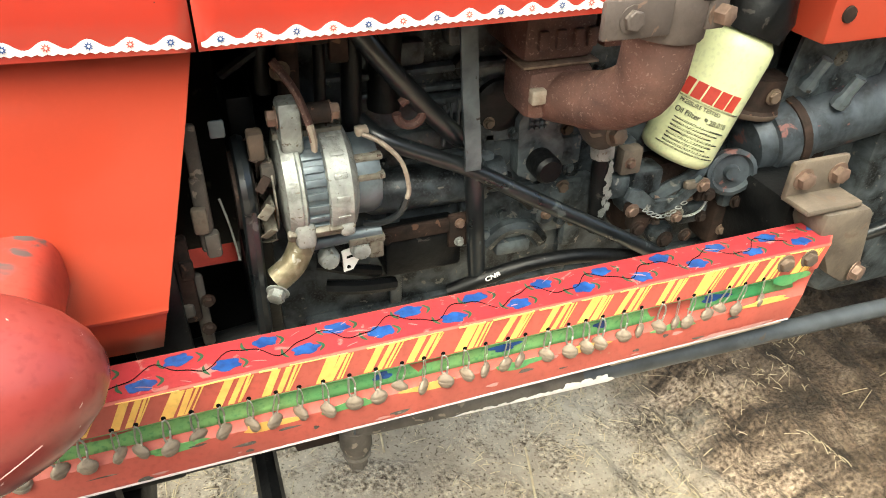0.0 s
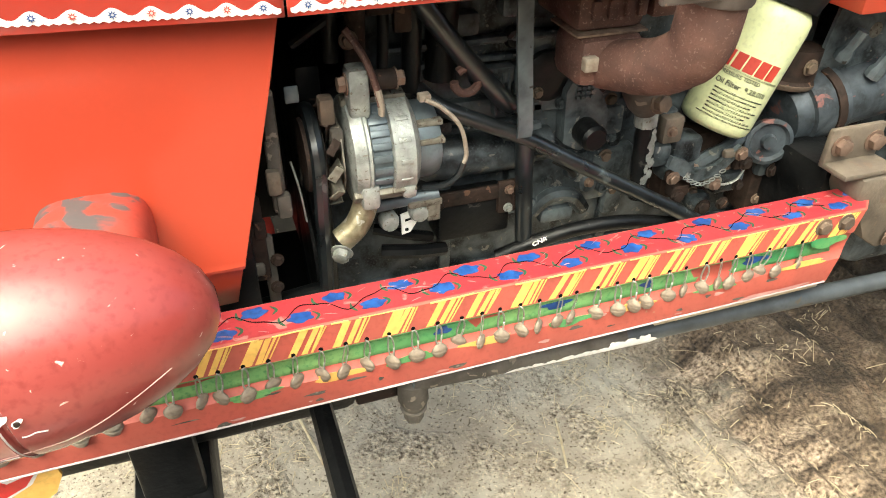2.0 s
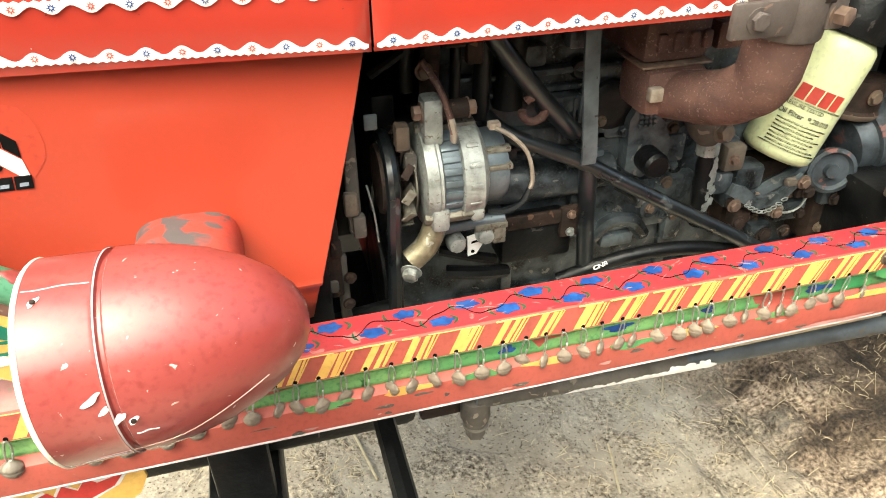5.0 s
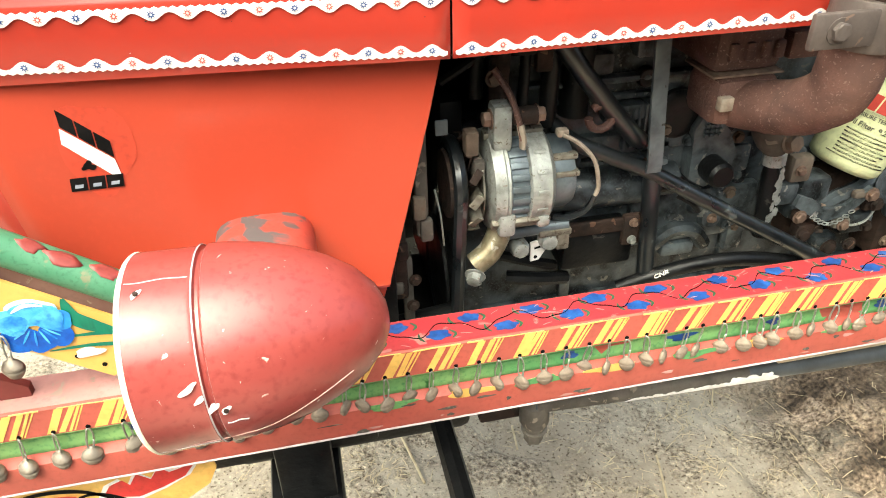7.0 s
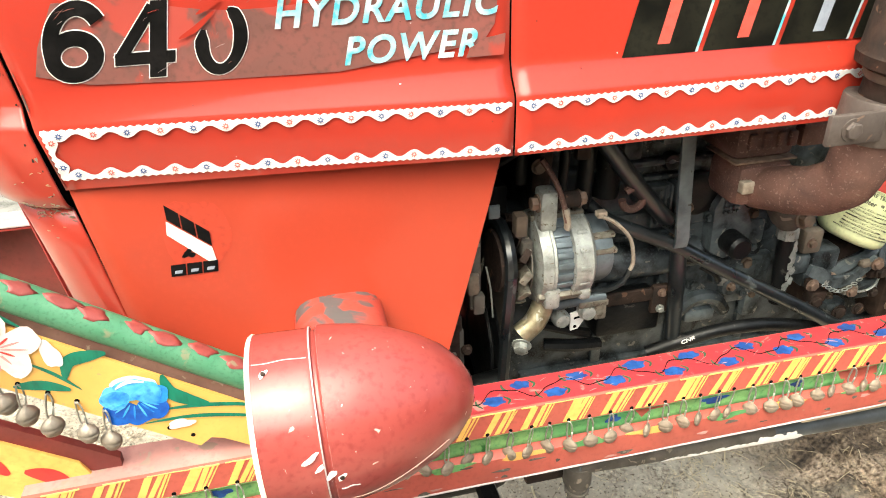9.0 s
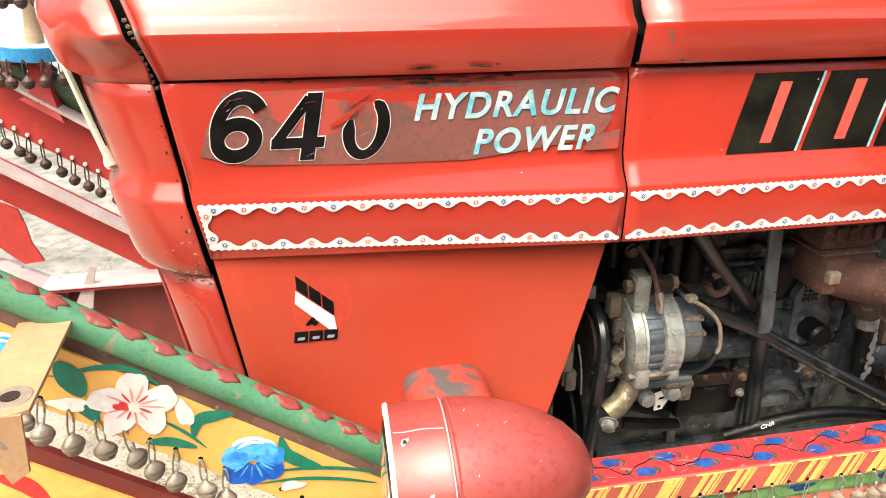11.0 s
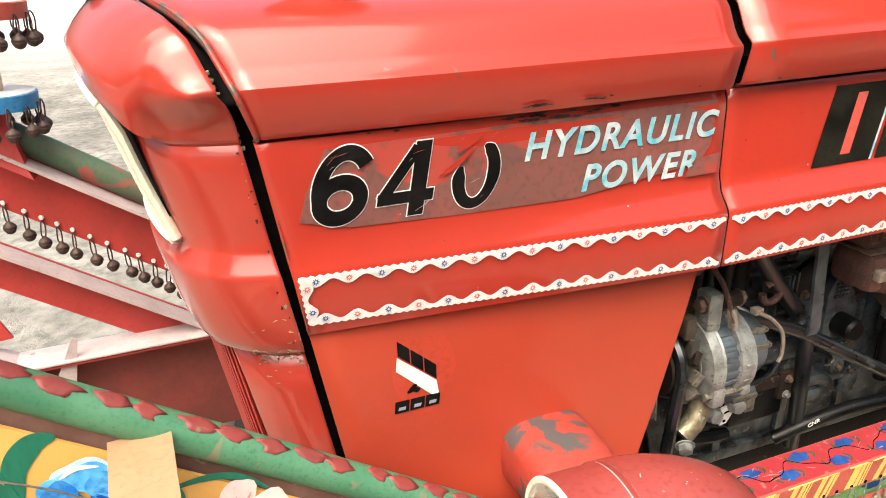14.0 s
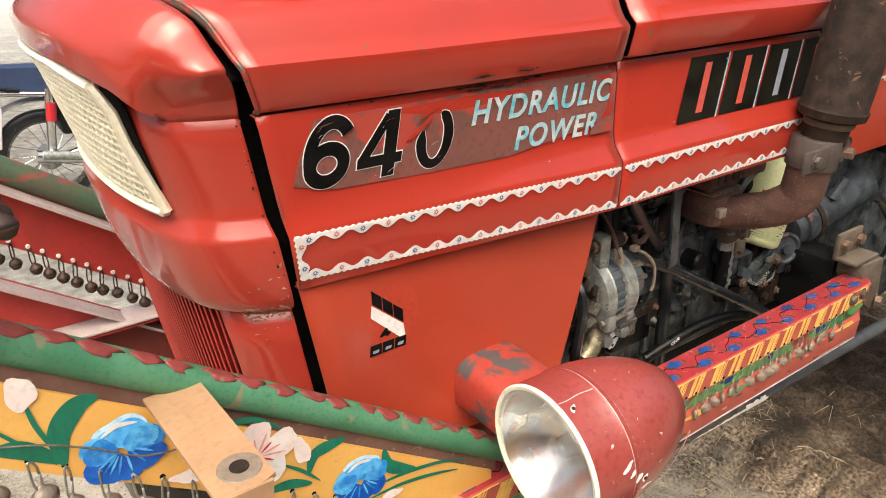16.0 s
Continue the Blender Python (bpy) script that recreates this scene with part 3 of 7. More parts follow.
gap_strip = part("seal_strip", bm, "black", tractor, "black strip for the shade in the bonnet gap", False)
bm = B()
prof = top_profile(-0.49)
loft(bm, [[(edge_x(z) + dx, y + 0.024 * (1 if y < YC else -1), z - 0.014) for dx in (-0.012, 0.03)] for y, z in prof[4:-4]], closed=False)
solid(part("seal_strip", bm, "black", tractor), 0.002)

# pale beaded cord hanging deep in the gap
rbead = random.Random(8)
for k in range(12):
    f = k / 11
    bm = B()
    box(bm, (-0.0022, -0.002, -0.0019), (0.0022, 0.002, 0.0019), 0.001, Matrix.Translation((-0.4995 + 0.0185 * f + 0.0008 * (k % 2), 0.024, 1.4145 - 0.064 * f)) @ Matrix.Rotation(rbead.uniform(-0.4, 0.4), 4, "Y"))
    part("bead", bm, "straw", gap_strip)

# ---- nose ----
PLAN = [(0.0, 0.012), (-0.029, 0.023), (-0.053, 0.041), (-0.070, 0.066), (-0.083, 0.115), (-0.092, 0.18), (-0.095, YC)]
BROW = [(0.008, -0.0225), (-0.022, -0.008), (-0.055, 0.019), (-0.083, 0.060), (-0.102, 0.12), (-0.113, 0.19), (-0.116, YC)]


def plan(curve, n=36):
    pts = [Vector((x, y, 0)) for x, y in curve]
    pts.append(Vector((curve[-2][0], 2 * YC - curve[-2][1], 0)))
    s = spline(pts, 6)[: 6 * (len(curve) - 1) + 1]
    return [(p.x, p.y) for p in s]


PL, BR = plan(PLAN), plan(BROW)


def normals(c):
    out = []
    for i, (x, y) in enumerate(c):
        a, b = c[max(i - 1, 0)], c[min(i + 1, len(c) - 1)]
        d = Vector((b[0] - a[0], b[1] - a[1])).normalized()
        out.append((-d.y, d.x) if d.x > 0 else (-abs(d.y), d.x))
    return out


PN = normals(PL)


def nose_edge(z):
    return edge_x(z) - (0.0100 if z < 1.39 else 0.0100 - 0.002 * min(1.0, (z - 1.39) / 0.04))


def ring(z, out):
    """Plan curve of the nose at a height, pushed outward."""
    ex = edge_x(z) - lerp_table([(0.9, 0.0062), (1.15, 0.0075), (1.30, 0.0100)], z)
    deep = 1.0 + 0.20 * max(0.0, min(1.0, (z - 1.255) / 0.14))
    half = []
    for i, ((x, y), (nx, ny)) in enumerate(zip(PL, PN)):
        k = min(1.0, i / 6)
        half.append((ex + x * deep + nx * out * k, y + ny * out + 0.0, z))
    half[0] = (ex, PL[0][1] - out, z)
    return half + [mirrored(p) for p in half[-2::-1]]


LEVELS = [(1.372, -0.004), (1.33, -0.001), (1.275, 0.0), (1.259, 0.0005), (1.255, 0.002), (1.242, 0.0125), (1.238, 0.0150), (1.234, 0.0158), (1.19, 0.0145), (1.17, 0.013), (1.158, 0.010), (1.152, 0.004), (1.148, -0.002), (1.10, -0.004), (1.0, -0.006), (0.86, -0.008)]
bm = B()
loft(bm, [ring(z, o) for z, o in LEVELS if z > 1.145], closed=False)
nose = solid(part("nose_cowl", bm, "nose", tractor, "red sheet metal nose with a stepped chin, paint worn to primer"), 0.002)

for far in (False, True):
    bm = B()
    low = [ring(z, o)[: sum(1 for x, y in PL if y < 0.06)] for z, o in LEVELS if z < 1.15]
    low = [r + [(r[-1][0] + 0.010, r[-1][1] + 0.004, r[-1][2])] for r in low]
    loft(bm, [[mirrored(p) for p in r] if far else r for r in low], closed=False)
    solid(part("nose_side_sheet", bm, "nose", nose), 0.0015)
# black sheet behind the slats stands for the shade in their gaps
bm = B()
loft(bm, [ring(z, -0.018) for z in (1.150, 1.0, 0.86)], closed=False)
part("louvre_backing", bm, "black", nose)

bm = B()
secs = []
ex = -0.502
brow = [(ex + x, y) for x, y in BR]
brow += [(x, 2 * YC - y) for x, y in brow[-2::-1]]


def brow_x(y):
    for (xa, ya), (xb, yb) in zip(brow, brow[1:]):
        if ya <= y <= yb:
            return xa + (xb - xa) * (y - ya) / max(1e-6, yb - ya)
    return brow[0][0]


RIDGE = [(-0.03, 1.4025), (0.0, 1.4035), (0.022, 1.4075), (0.046, 1.4125), (0.073, 1.4185), (0.115, 1.4275), (0.187, 1.4325), (YC, 1.434)]
VISOR = [(0.020, 1.364), (0.034, 1.3720), (0.055, 1.3865), (0.085, 1.3945), (0.13, 1.4025), (0.218, 1.4060), (YC, 1.4065)]


def brow_z(y):
    return lerp_table(RIDGE, y if y <= YC else 2 * YC - y)


def dense(row, n=4):
    out = []
    for (ya, za), (yb, zb) in zip(row, row[1:]):
        out += [(ya + (yb - ya) * k / n, za + (zb - za) * k / n) for k in range(n)]
    return out + [row[-1]]


prof = dense(top_profile(-0.49)[4:-4])
rows = []
for k in range(10):
    t = k / 9
    row = []
    for y, z in prof:
        gx = nose_edge(z)
        zr = min(z, brow_z(y))
        row.append((gx + (brow_x(y) - gx) * t, y, z + (zr - z) * t ** 2.0))
    rows.append(row)
# skirt of the brow: sweeps into the side of the nose, turns in above the grille
def along(pts):
    out = [0.0]
    for p, q in zip(pts, pts[1:]):
        out.append(out[-1] + (Vector(q) - Vector(p)).length)
    return out


def at_length(pts, lens, d):
    for p, q, a, b in zip(pts, pts[1:], lens, lens[1:]):
        if d <= b:
            return Vector(p).lerp(Vector(q), (d - a) / max(1e-9, b - a))
    return Vector(pts[-1])


line = [Vector(r[0]) for r in rows] + [Vector(p) for p in rows[-1][1:] if p[1] <= YC + 1e-6]
line_len = along(line)
FEET = [(r[: len(PL)], along(r[: len(PL)])) for r in (ring(1.362, 0.0004), ring(1.353, -0.004))]
half_rows = [[] for _ in range(11)]
for p, d in zip(line, line_len):
    u = d / line_len[-1]
    w = max(0.0, min(1.0, (0.042 - p.y) / 0.030))
    w = w * w * (3 - 2 * w)
    side_end, side_in = (at_length(r, l, u * l[-1]) for r, l in FEET)
    zf = lerp_table(VISOR, p.y)
    front_end, front_in = Vector((p.x + 0.004, p.y + 0.002, zf)), Vector((p.x + 0.026, p.y + 0.006, zf + 0.003))
    end = front_end.lerp(side_end, w)
    for k in range(10):
        t = k / 9
        g = (1 - (1 - t) ** 1.7) * w + t ** 1.5 * (1 - w)
        half_rows[k].append(Vector((p.x + (end.x - p.x) * g, p.y + (end.y - p.y) * g, p.z + (end.z - p.z) * t)))
    half_rows[10].append(front_in.lerp(side_in, w))
loft(bm, rows, closed=False)
loft(bm, [r + [Vector(mirrored(p)) for p in r[-2::-1]] for r in half_rows], closed=False)
bmesh.ops.remove_doubles(bm, verts=bm.verts, dist=2e-5)
bmesh.ops.recalc_face_normals(bm, faces=bm.faces)
both = line + [Vector(mirrored(q)) for q in line]
near = [v for v in bm.verts if v.co.z > 1.376 and abs(v.co.y - YC) > 0.205 and min((v.co - q).length for q in both) < 0.016]
soft, ends = [v for v in near if not v.is_boundary], [v for v in near if v.is_boundary]
for _ in range(26):
    bmesh.ops.smooth_vert(bm, verts=soft, factor=0.5, use_axis_x=True, use_axis_y=True, use_axis_z=True)
    bmesh.ops.smooth_vert(bm, verts=ends, factor=0.5, use_axis_x=False, use_axis_y=True, use_axis_z=True)
brow_ob = part("nose_brow", bm, "nose", nose, "overhanging red brow above the grille")
brow_ob.data.set_sharp_from_angle(angle=radians(62))
solid(brow_ob, 0.001)

# cream grille wrapped round the front of the nose
grille = B()
rows = []
N = 30
for z, y0 in ((1.262, 0.066), (1.295, 0.072), (1.33, 0.080), (1.36, 0.087), (1.384, 0.094)):
    r = ring(z, 0.0035)
    pts = [Vector(p) for p in r if y0 <= p[1] <= 2 * YC - y0]
    row = []
    for i in range(N + 1):
        t = i / N * (len(pts) - 1)
        a = min(int(t), len(pts) - 2)
        rise = 0.014 * (z - 1.262) / 0.122 * min(1.0, (1 - abs(2 * i / N - 1)) * 2)
        row.append(pts[a].lerp(pts[a + 1], t - a) + Vector((-0.25 * rise, 0, rise)))
    rows.append(row)
loft(grille, rows, closed=False)
# darker cream sheet puts the shade between the bars into the colour
grille_ob = solid(part("grille", grille, "cream_shaded", nose, "cream lattice grille wrapped round the nose"), 0.002)
for row, r in ((rows[0], 0.009), (rows[-1], 0.007)):
    bm = B()
    tube(bm, row, r, 8, 0.6)
    part("grille_frame", bm, "cream", grille_ob)
for i in (0, N):
    bm = B()
    tube(bm, [r[i] for r in rows], 0.012, 8, 0.45)
    part("grille_frame", bm, "cream", grille_ob)
for j in range(1, 15):
    t = j / 15 * (len(rows) - 1)
    a = min(int(t), len(rows) - 2)
    bm = B()
    tube(bm, [p.lerp(q, t - a) + Vector((-0.003, -0.001, 0)) for p, q in zip(rows[a], rows[a + 1])], 0.0016, 5)
    part("grille_bar", bm, "cream", grille_ob)
for i in range(1, N):
    bm = B()
    tube(bm, [r[i] + Vector((-0.003, -0.001, 0)) for r in rows], 0.0014, 5)
    part("grille_bar", bm, "cream", grille_ob)
# black slot between the brow post and the grille, widest under the brow
bm = B()
secs = []
for z, y0, wide in ((1.285, 0.0690, 0.0015), (1.31, 0.0745, 0.007), (1.34, 0.0815, 0.014), (1.365, 0.0870, 0.021), (1.384, 0.0910, 0.026)):
    r = [p for p in ring(z, 0.0012)[: len(PL)]]
    secs.append([tuple(np.interp(y, [p[1] for p in r], [p[i] for p in r]) if i != 2 else z for i in range(3)) for y in (y0 - wide, y0 - wide / 2, y0)])
loft(bm, secs, closed=False)
solid(part("grille_slot", bm, "black", nose), 0.0012)

# upright louvre slats under the chin
CURVES = [(z, ring(z, -0.006)) for z in (1.149, 1.0, 0.87)]
CURVES = [(z, r, along(r)) for z, r in CURVES]
d = 0.080
while d < CURVES[0][2][-1] - 0.07:
    bm = B()
    secs = []
    for z, r, l in CURVES:
        p, q = at_length(r, l, d), at_length(r, l, d + 0.004)
        t = (q - p).normalized()
        n = Vector((-t.y, t.x, 0)) if (-t.y) < 0 else Vector((t.y, -t.x, 0))
        t = (t * 0.55 - n).normalized()
        n = t.cross(Vector((0, 0, 1)))
        secs.append([p + t * 0.0042 + n * 0.0011, p + t * 0.0042 - n * 0.0011, p - t * 0.0042 - n * 0.0011, p - t * 0.0042 + n * 0.0011])
    loft(bm, secs)
    part("louvre_slat", bm, "frame_red", nose)
    d += 0.0105

# chips along the nose edge beside the gap
rq = random.Random(5)
for k in range(16):
    z = rq.uniform(1.17, 1.36)
    x0 = nose_edge(z) - rq.uniform(0.0015, 0.006)
    y = ring(z, lerp_table(sorted(LEVELS), z))[0][1] - 0.0006
    r = rq.uniform(0.0004, 0.0013)
    flat("paint_chip", blob(x0, z, r, r * rq.uniform(0.6, 2.0), 3, 0.25, k, 10), ("rust_dark", "coin", "rust_dark")[k % 3], nose, (lambda y: lambda u, v, w: (u, y - w, v))(y), 0.0003)

# scuffed primer on the chin
def on_nose(u, v, w):
    r = ring(v, lerp_table(sorted(LEVELS), v))
    d = u
    for a, b in zip(r, r[1:]):
        l = math.hypot(b[0] - a[0], b[1] - a[1])
        if d <= l:
            n = Vector((b[1] - a[1], -(b[0] - a[0]))).normalized()
            if n.y > 0 and n.x > 0:
                n = -n
            f = d / l
            return (a[0] + (b[0] - a[0]) * f - abs(n.x) * (0.001 + w), a[1] + (b[1] - a[1]) * f - abs(n.y) * (0.001 + w), v)
        d -= l
    return r[-1]


rn = random.Random(21)
for k in range(90):
    u, v = rn.uniform(0.003, 0.05) ** 1.0, rn.uniform(1.138, 1.160) if k % 5 else rn.uniform(1.10, 1.20)
    flat("scuff", blob(u, v, rn.uniform(0.0008, 0.0030), rn.uniform(0.0003, 0.0009), 3, 0.2, k, 10, rn.uniform(-0.6, 0.6)), "primer" if k % 3 else "coin", nose, on_nose, 0.0003)

# black catch on top of the nose
bm = B()
plate(bm, [(-0.598, 0.205), (-0.586, 0.178), (-0.566, 0.196), (-0.556, 0.250), (-0.553, 0.305), (-0.566, 0.290), (-0.578, 0.262), (-0.592, 0.238)], lambda u, v, w: (u, v, 1.4700 + (u + 0.575) * 0.12 + 0.010 * (v - 0.2) + w), 0.004)
box(bm, (-0.584, 0.205, 1.460), (-0.566, 0.240, 1.473), 0.002)
part("bonnet_catch", bm, "black", tractor)

# ---- lower side panel ----
PANEL_ROWS = [(1.182, 0.004), (1.17, 0.001), (1.10, -0.002), (1.0, -0.004), (0.912, -0.004), (0.906, -0.007), (0.902, -0.006), (0.896, 0.004), (0.885, 0.005), (0.85, 0.006)]


def panel_y(z):
    return lerp_table(sorted(PANEL_ROWS), z)


bm = B()
secs = []
for z, y in PANEL_ROWS:
    xf, xr = edge_x(z) + 0.001, -0.003 - 0.082 * max(0.0, 1.165 - z) / 0.31
    row = [(xf + (xr - xf) * k / 16, y + 0.0008 * noise.noise((k * 0.5, z * 6, 4)), z) for k in range(17)]
    secs.append(row + [(row[-1][0] - 0.002, y + 0.014, z)])
loft(bm, secs, closed=False)
panel = solid(part("lower_side_panel", bm, "panel", tractor, "bright orange-red lower side panel"), 0.002)
bm = B()
loft(bm, [[mirrored(p) for p in s] for s in secs], closed=False)
solid(part("lower_side_panel", bm, "panel", tractor), 0.002, 1.0)


def on_panel(u, v, w):
    return (u, panel_y(v) - 0.0008 - w, v)


# ---- decals and lettering ----
def raised(place, w0):
    return lambda u, v, w: place(u, v, w + w0)


flat("decal_strip", [(-0.444, 1.287), (-0.436, 1.312), (-0.416, 1.348), (-0.2, 1.3505), (-0.011, 1.350), (-0.017, 1.305), (-0.030, 1.287), (-0.175, 1.270), (-0.3, 1.272), (-0.40, 1.276)], "decal_grey", side_front, on_side, label="dark scuffed backing strip of the decal")
def band(bm, path, half, place, lift):
    """A broad stroke along a path of (u, v); half is its half width at each point."""
    left, right = [], []
    for i, (u, v) in enumerate(path):
        (ua, va), (ub, vb) = path[max(i - 1, 0)], path[min(i + 1, len(path) - 1)]
        d = Vector((ub - ua, vb - va)).normalized()
        w = half[i] if isinstance(half, list) else half
        left.append((u - d.y * w, v + d.x * w))
        right.append((u + d.y * w, v - d.x * w))
    if path[0] == path[-1] or math.dist(path[0], path[-1]) < 1e-6:
        left[-1], right[-1] = left[0], right[0]
        loops = [[place(u, v, lift + w) for u, v in side[:-1]] for side, w in ((left, 0.0), (left, 0.0004), (right, 0.0004), (right, 0.0))]
        loft(bm, loops + loops[:1], closed=True, caps=False)
        bmesh.ops.remove_doubles(bm, verts=bm.verts, dist=1e-7)
        return bm
    return plate(bm, left + right[::-1], lambda u, v, w: place(u, v, w + lift), 0.0004)


def arc(cu, cv, ru, rv, a0, a1, n=28):
    return [(cu + ru * math.cos(radians(a0 + (a1 - a0) * k / n)), cv + rv * math.sin(radians(a0 + (a1 - a0) * k / n))) for k in range(n + 1)]


def grown(w, e):
    return [v + e for v in w] if isinstance(w, list) else w + e


GLYPHS = {
    "6": [(arc(0.365, 0.315, 0.260, 0.230, 0, 360), 0.095), (arc(0.40, 0.47, 0.315, 0.435, 200, 38), 0.092)],
    "4": [([(0.0, 0.265), (0.78, 0.265)], 0.080), ([(0.055, 0.26), (0.48, 0.93)], 0.078), ([(0.555, 0.0), (0.555, 1.0)], 0.108)],
    "0": [(arc(0.36, 0.5, 0.265, 0.415, 160, 436), [min(0.098 - 0.022 * abs(math.sin(radians(160 + 276 * k / 28))), 0.03 + 0.03 * k, 0.02 + 0.03 * (28 - k)) for k in range(29)])],
}
DIGITS = [("6", -0.4375, 1.2800, 0.0700), ("4", -0.3780, 1.2790, 0.0670), ("0", -0.3095, 1.2760, 0.0655)]
for ch, x, z, h in DIGITS:
    for mat, grow, lift, lab in (("white", 0.014, 0.0006, ""), ("black", 0.0, 0.0011, "bold black numeral with a thin white edge")):
        bm = B()
        for i, (path, half) in enumerate(GLYPHS[ch]):
            if ch == "4" and grow:
                d = (Vector(path[1]) - Vector(path[0])).normalized() * grow
                path = [(path[0][0] - d.x, path[0][1] - d.y), (path[1][0] + d.x, path[1][1] + d.y)]
            band(bm, path, grown(half, grow), (lambda x, z, h: lambda u, v, w: on_side(x + (u + 0.20 * v) * h, z + v * h, w))(x, z, h), lift + 0.0001 * i)
        part("numeral", bm, mat, side_front, lab, False)
# torn patch over the last numeral
for pts, w in (([(-0.316, 1.312), (-0.300, 1.320), (-0.282, 1.334)], 0.005), ([(-0.298, 1.332), (-0.288, 1.337), (-0.272, 1.345)], 0.0035)):
    flat("torn_patch", stroke(pts, w), "hood", side_front, raised(on_side, 0.0022))
rw = random.Random(77)
for k in range(18):
    x, z, a = rw.uniform(-0.43, -0.25), rw.uniform(1.28, 1.345), rw.uniform(0.2, 0.9)
    l = rw.uniform(0.003, 0.012)
    flat("scratch", stroke([(x, z), (x + l * 0.5, z + l * 0.5 * a + 0.0004), (x + l, z + l * a)], rw.uniform(0.0002, 0.0005)), "decal_grey" if k % 4 else "flange", side_front, raised(on_side, 0.0021), 0.0002)


def words(body, x, z, size, mat, parent, place, w0, shear, wide, off, spacing=1.0):
    part("lettering", text_mesh(body, size, lambda u, v, w: place(x + u, z + v, w + w0), off, shear, wide, 0.0005, spacing), mat, parent, "worn white and blue lettering", False)


words("HYDRAULIC", -0.232, 1.3150, 0.0365, "letter", side_front, on_side, 0.0008, 0.25, 0.98, 0.0009, 1.14)
words("POWER", -0.170, 1.2765, 0.0365, "letter", side_front, on_side, 0.0008, 0.25, 0.98, 0.0009, 1.14)
# the foot of the last letter is torn away
flat("torn_patch", [(-0.047, 1.2740), (-0.008, 1.2745), (-0.006, 1.2955), (-0.018, 1.2935), (-0.029, 1.2920), (-0.036, 1.2865), (-0.043, 1.2835)], "decal_grey", side_front, raised(on_side, 0.0016))

def on_tile(u, v, w):
    f = (v - 1.261) / 0.088
    return (u, side_y(u, 1.261) * (1 - f) + side_y(u, 1.349) * f - 0.0008 - w, v)


for k, mat in enumerate(("tile_red", "tile_red", "tile_grey", "tile_red")):
    x = 0.122 + 0.094 * k
    flat("letter_tile", [(x, 1.261), (x + 0.085, 1.261), (x + 0.110, 1.349), (x + 0.025, 1.349)], "tile", side_rear, on_tile, 0.0005, "black slanted tile")
    flat("tile_edge", [(x + 0.085, 1.261), (x + 0.088, 1.261), (x + 0.113, 1.349), (x + 0.110, 1.349)], "letter", side_rear, on_tile, 0.0007)
    flat("tile_sign", [(x + 0.040, 1.272), (x + 0.054, 1.272), (x + 0.072, 1.339), (x + 0.058, 1.339)], mat, side_rear, raised(on_tile, 0.0005), 0.0004)

# small maker's badge on the lower panel: three dark and white slanted cells over a dark bar
for k in range(3):
    u0, v0 = -0.3635 + 0.0135 * k, 1.148 - 0.0120 * k
    flat("badge_cell", [(u0, v0), (u0 + 0.0122, v0 - 0.0108), (u0 + 0.0122, v0 - 0.0275), (u0, v0 - 0.0165)], "black", panel, on_panel)
flat("badge_stripe", [(-0.3645, 1.1300), (-0.3245, 1.0950), (-0.3225, 1.0790), (-0.3285, 1.0775), (-0.3665, 1.1150)], "white", panel, on_panel)
flat("badge_spot", blob(-0.349, 1.0905, 0.006, 0.0045, 3, 0.3, 2), "black", panel, on_panel)
for k in range(3):
    u0 = -0.371 + 0.0165 * k
    flat("badge_bar", [(u0, 1.066), (u0 + 0.0152, 1.066), (u0 + 0.0168, 1.0795), (u0 + 0.0016, 1.0795)], "black", panel, on_panel)
    flat("badge_bar", [(u0 + 0.004, 1.0692), (u0 + 0.0115, 1.0692), (u0 + 0.0125, 1.0727), (u0 + 0.005, 1.0727)], "tile_grey", panel, raised(on_panel, 0.0006))
flat("badge_ghost", blob(-0.338, 1.107, 0.034, 0.046, 3, 0.10, 4), "panel_faded", panel, lambda u, v, w: (u, panel_y(v) - 0.0002 - w * 0.1, v))


# white scalloped lace trim with small blue and pink flowers
def flower_mesh(mat):
    bm = B()
    for k in range(8):
        a = 2 * math.pi * k / 8
        c, s = math.cos(a), math.sin(a)
        plate(bm, [(c * 0.0012 - s * 0.0007, s * 0.0012 + c * 0.0007), (c * 0.0012 + s * 0.0007, s * 0.0012 - c * 0.0007), (c * 0.0038, s * 0.0038)], lambda u, v, w: (u, -w, v), 0.0003)
    me = bpy.data.meshes.new("trim_flower")
    bm.to_mesh(me)
    bm.free()
    me.materials.append(M[mat])
    return me


FLOWERS = [flower_mesh("dot_blue"), flower_mesh("tile_red")]


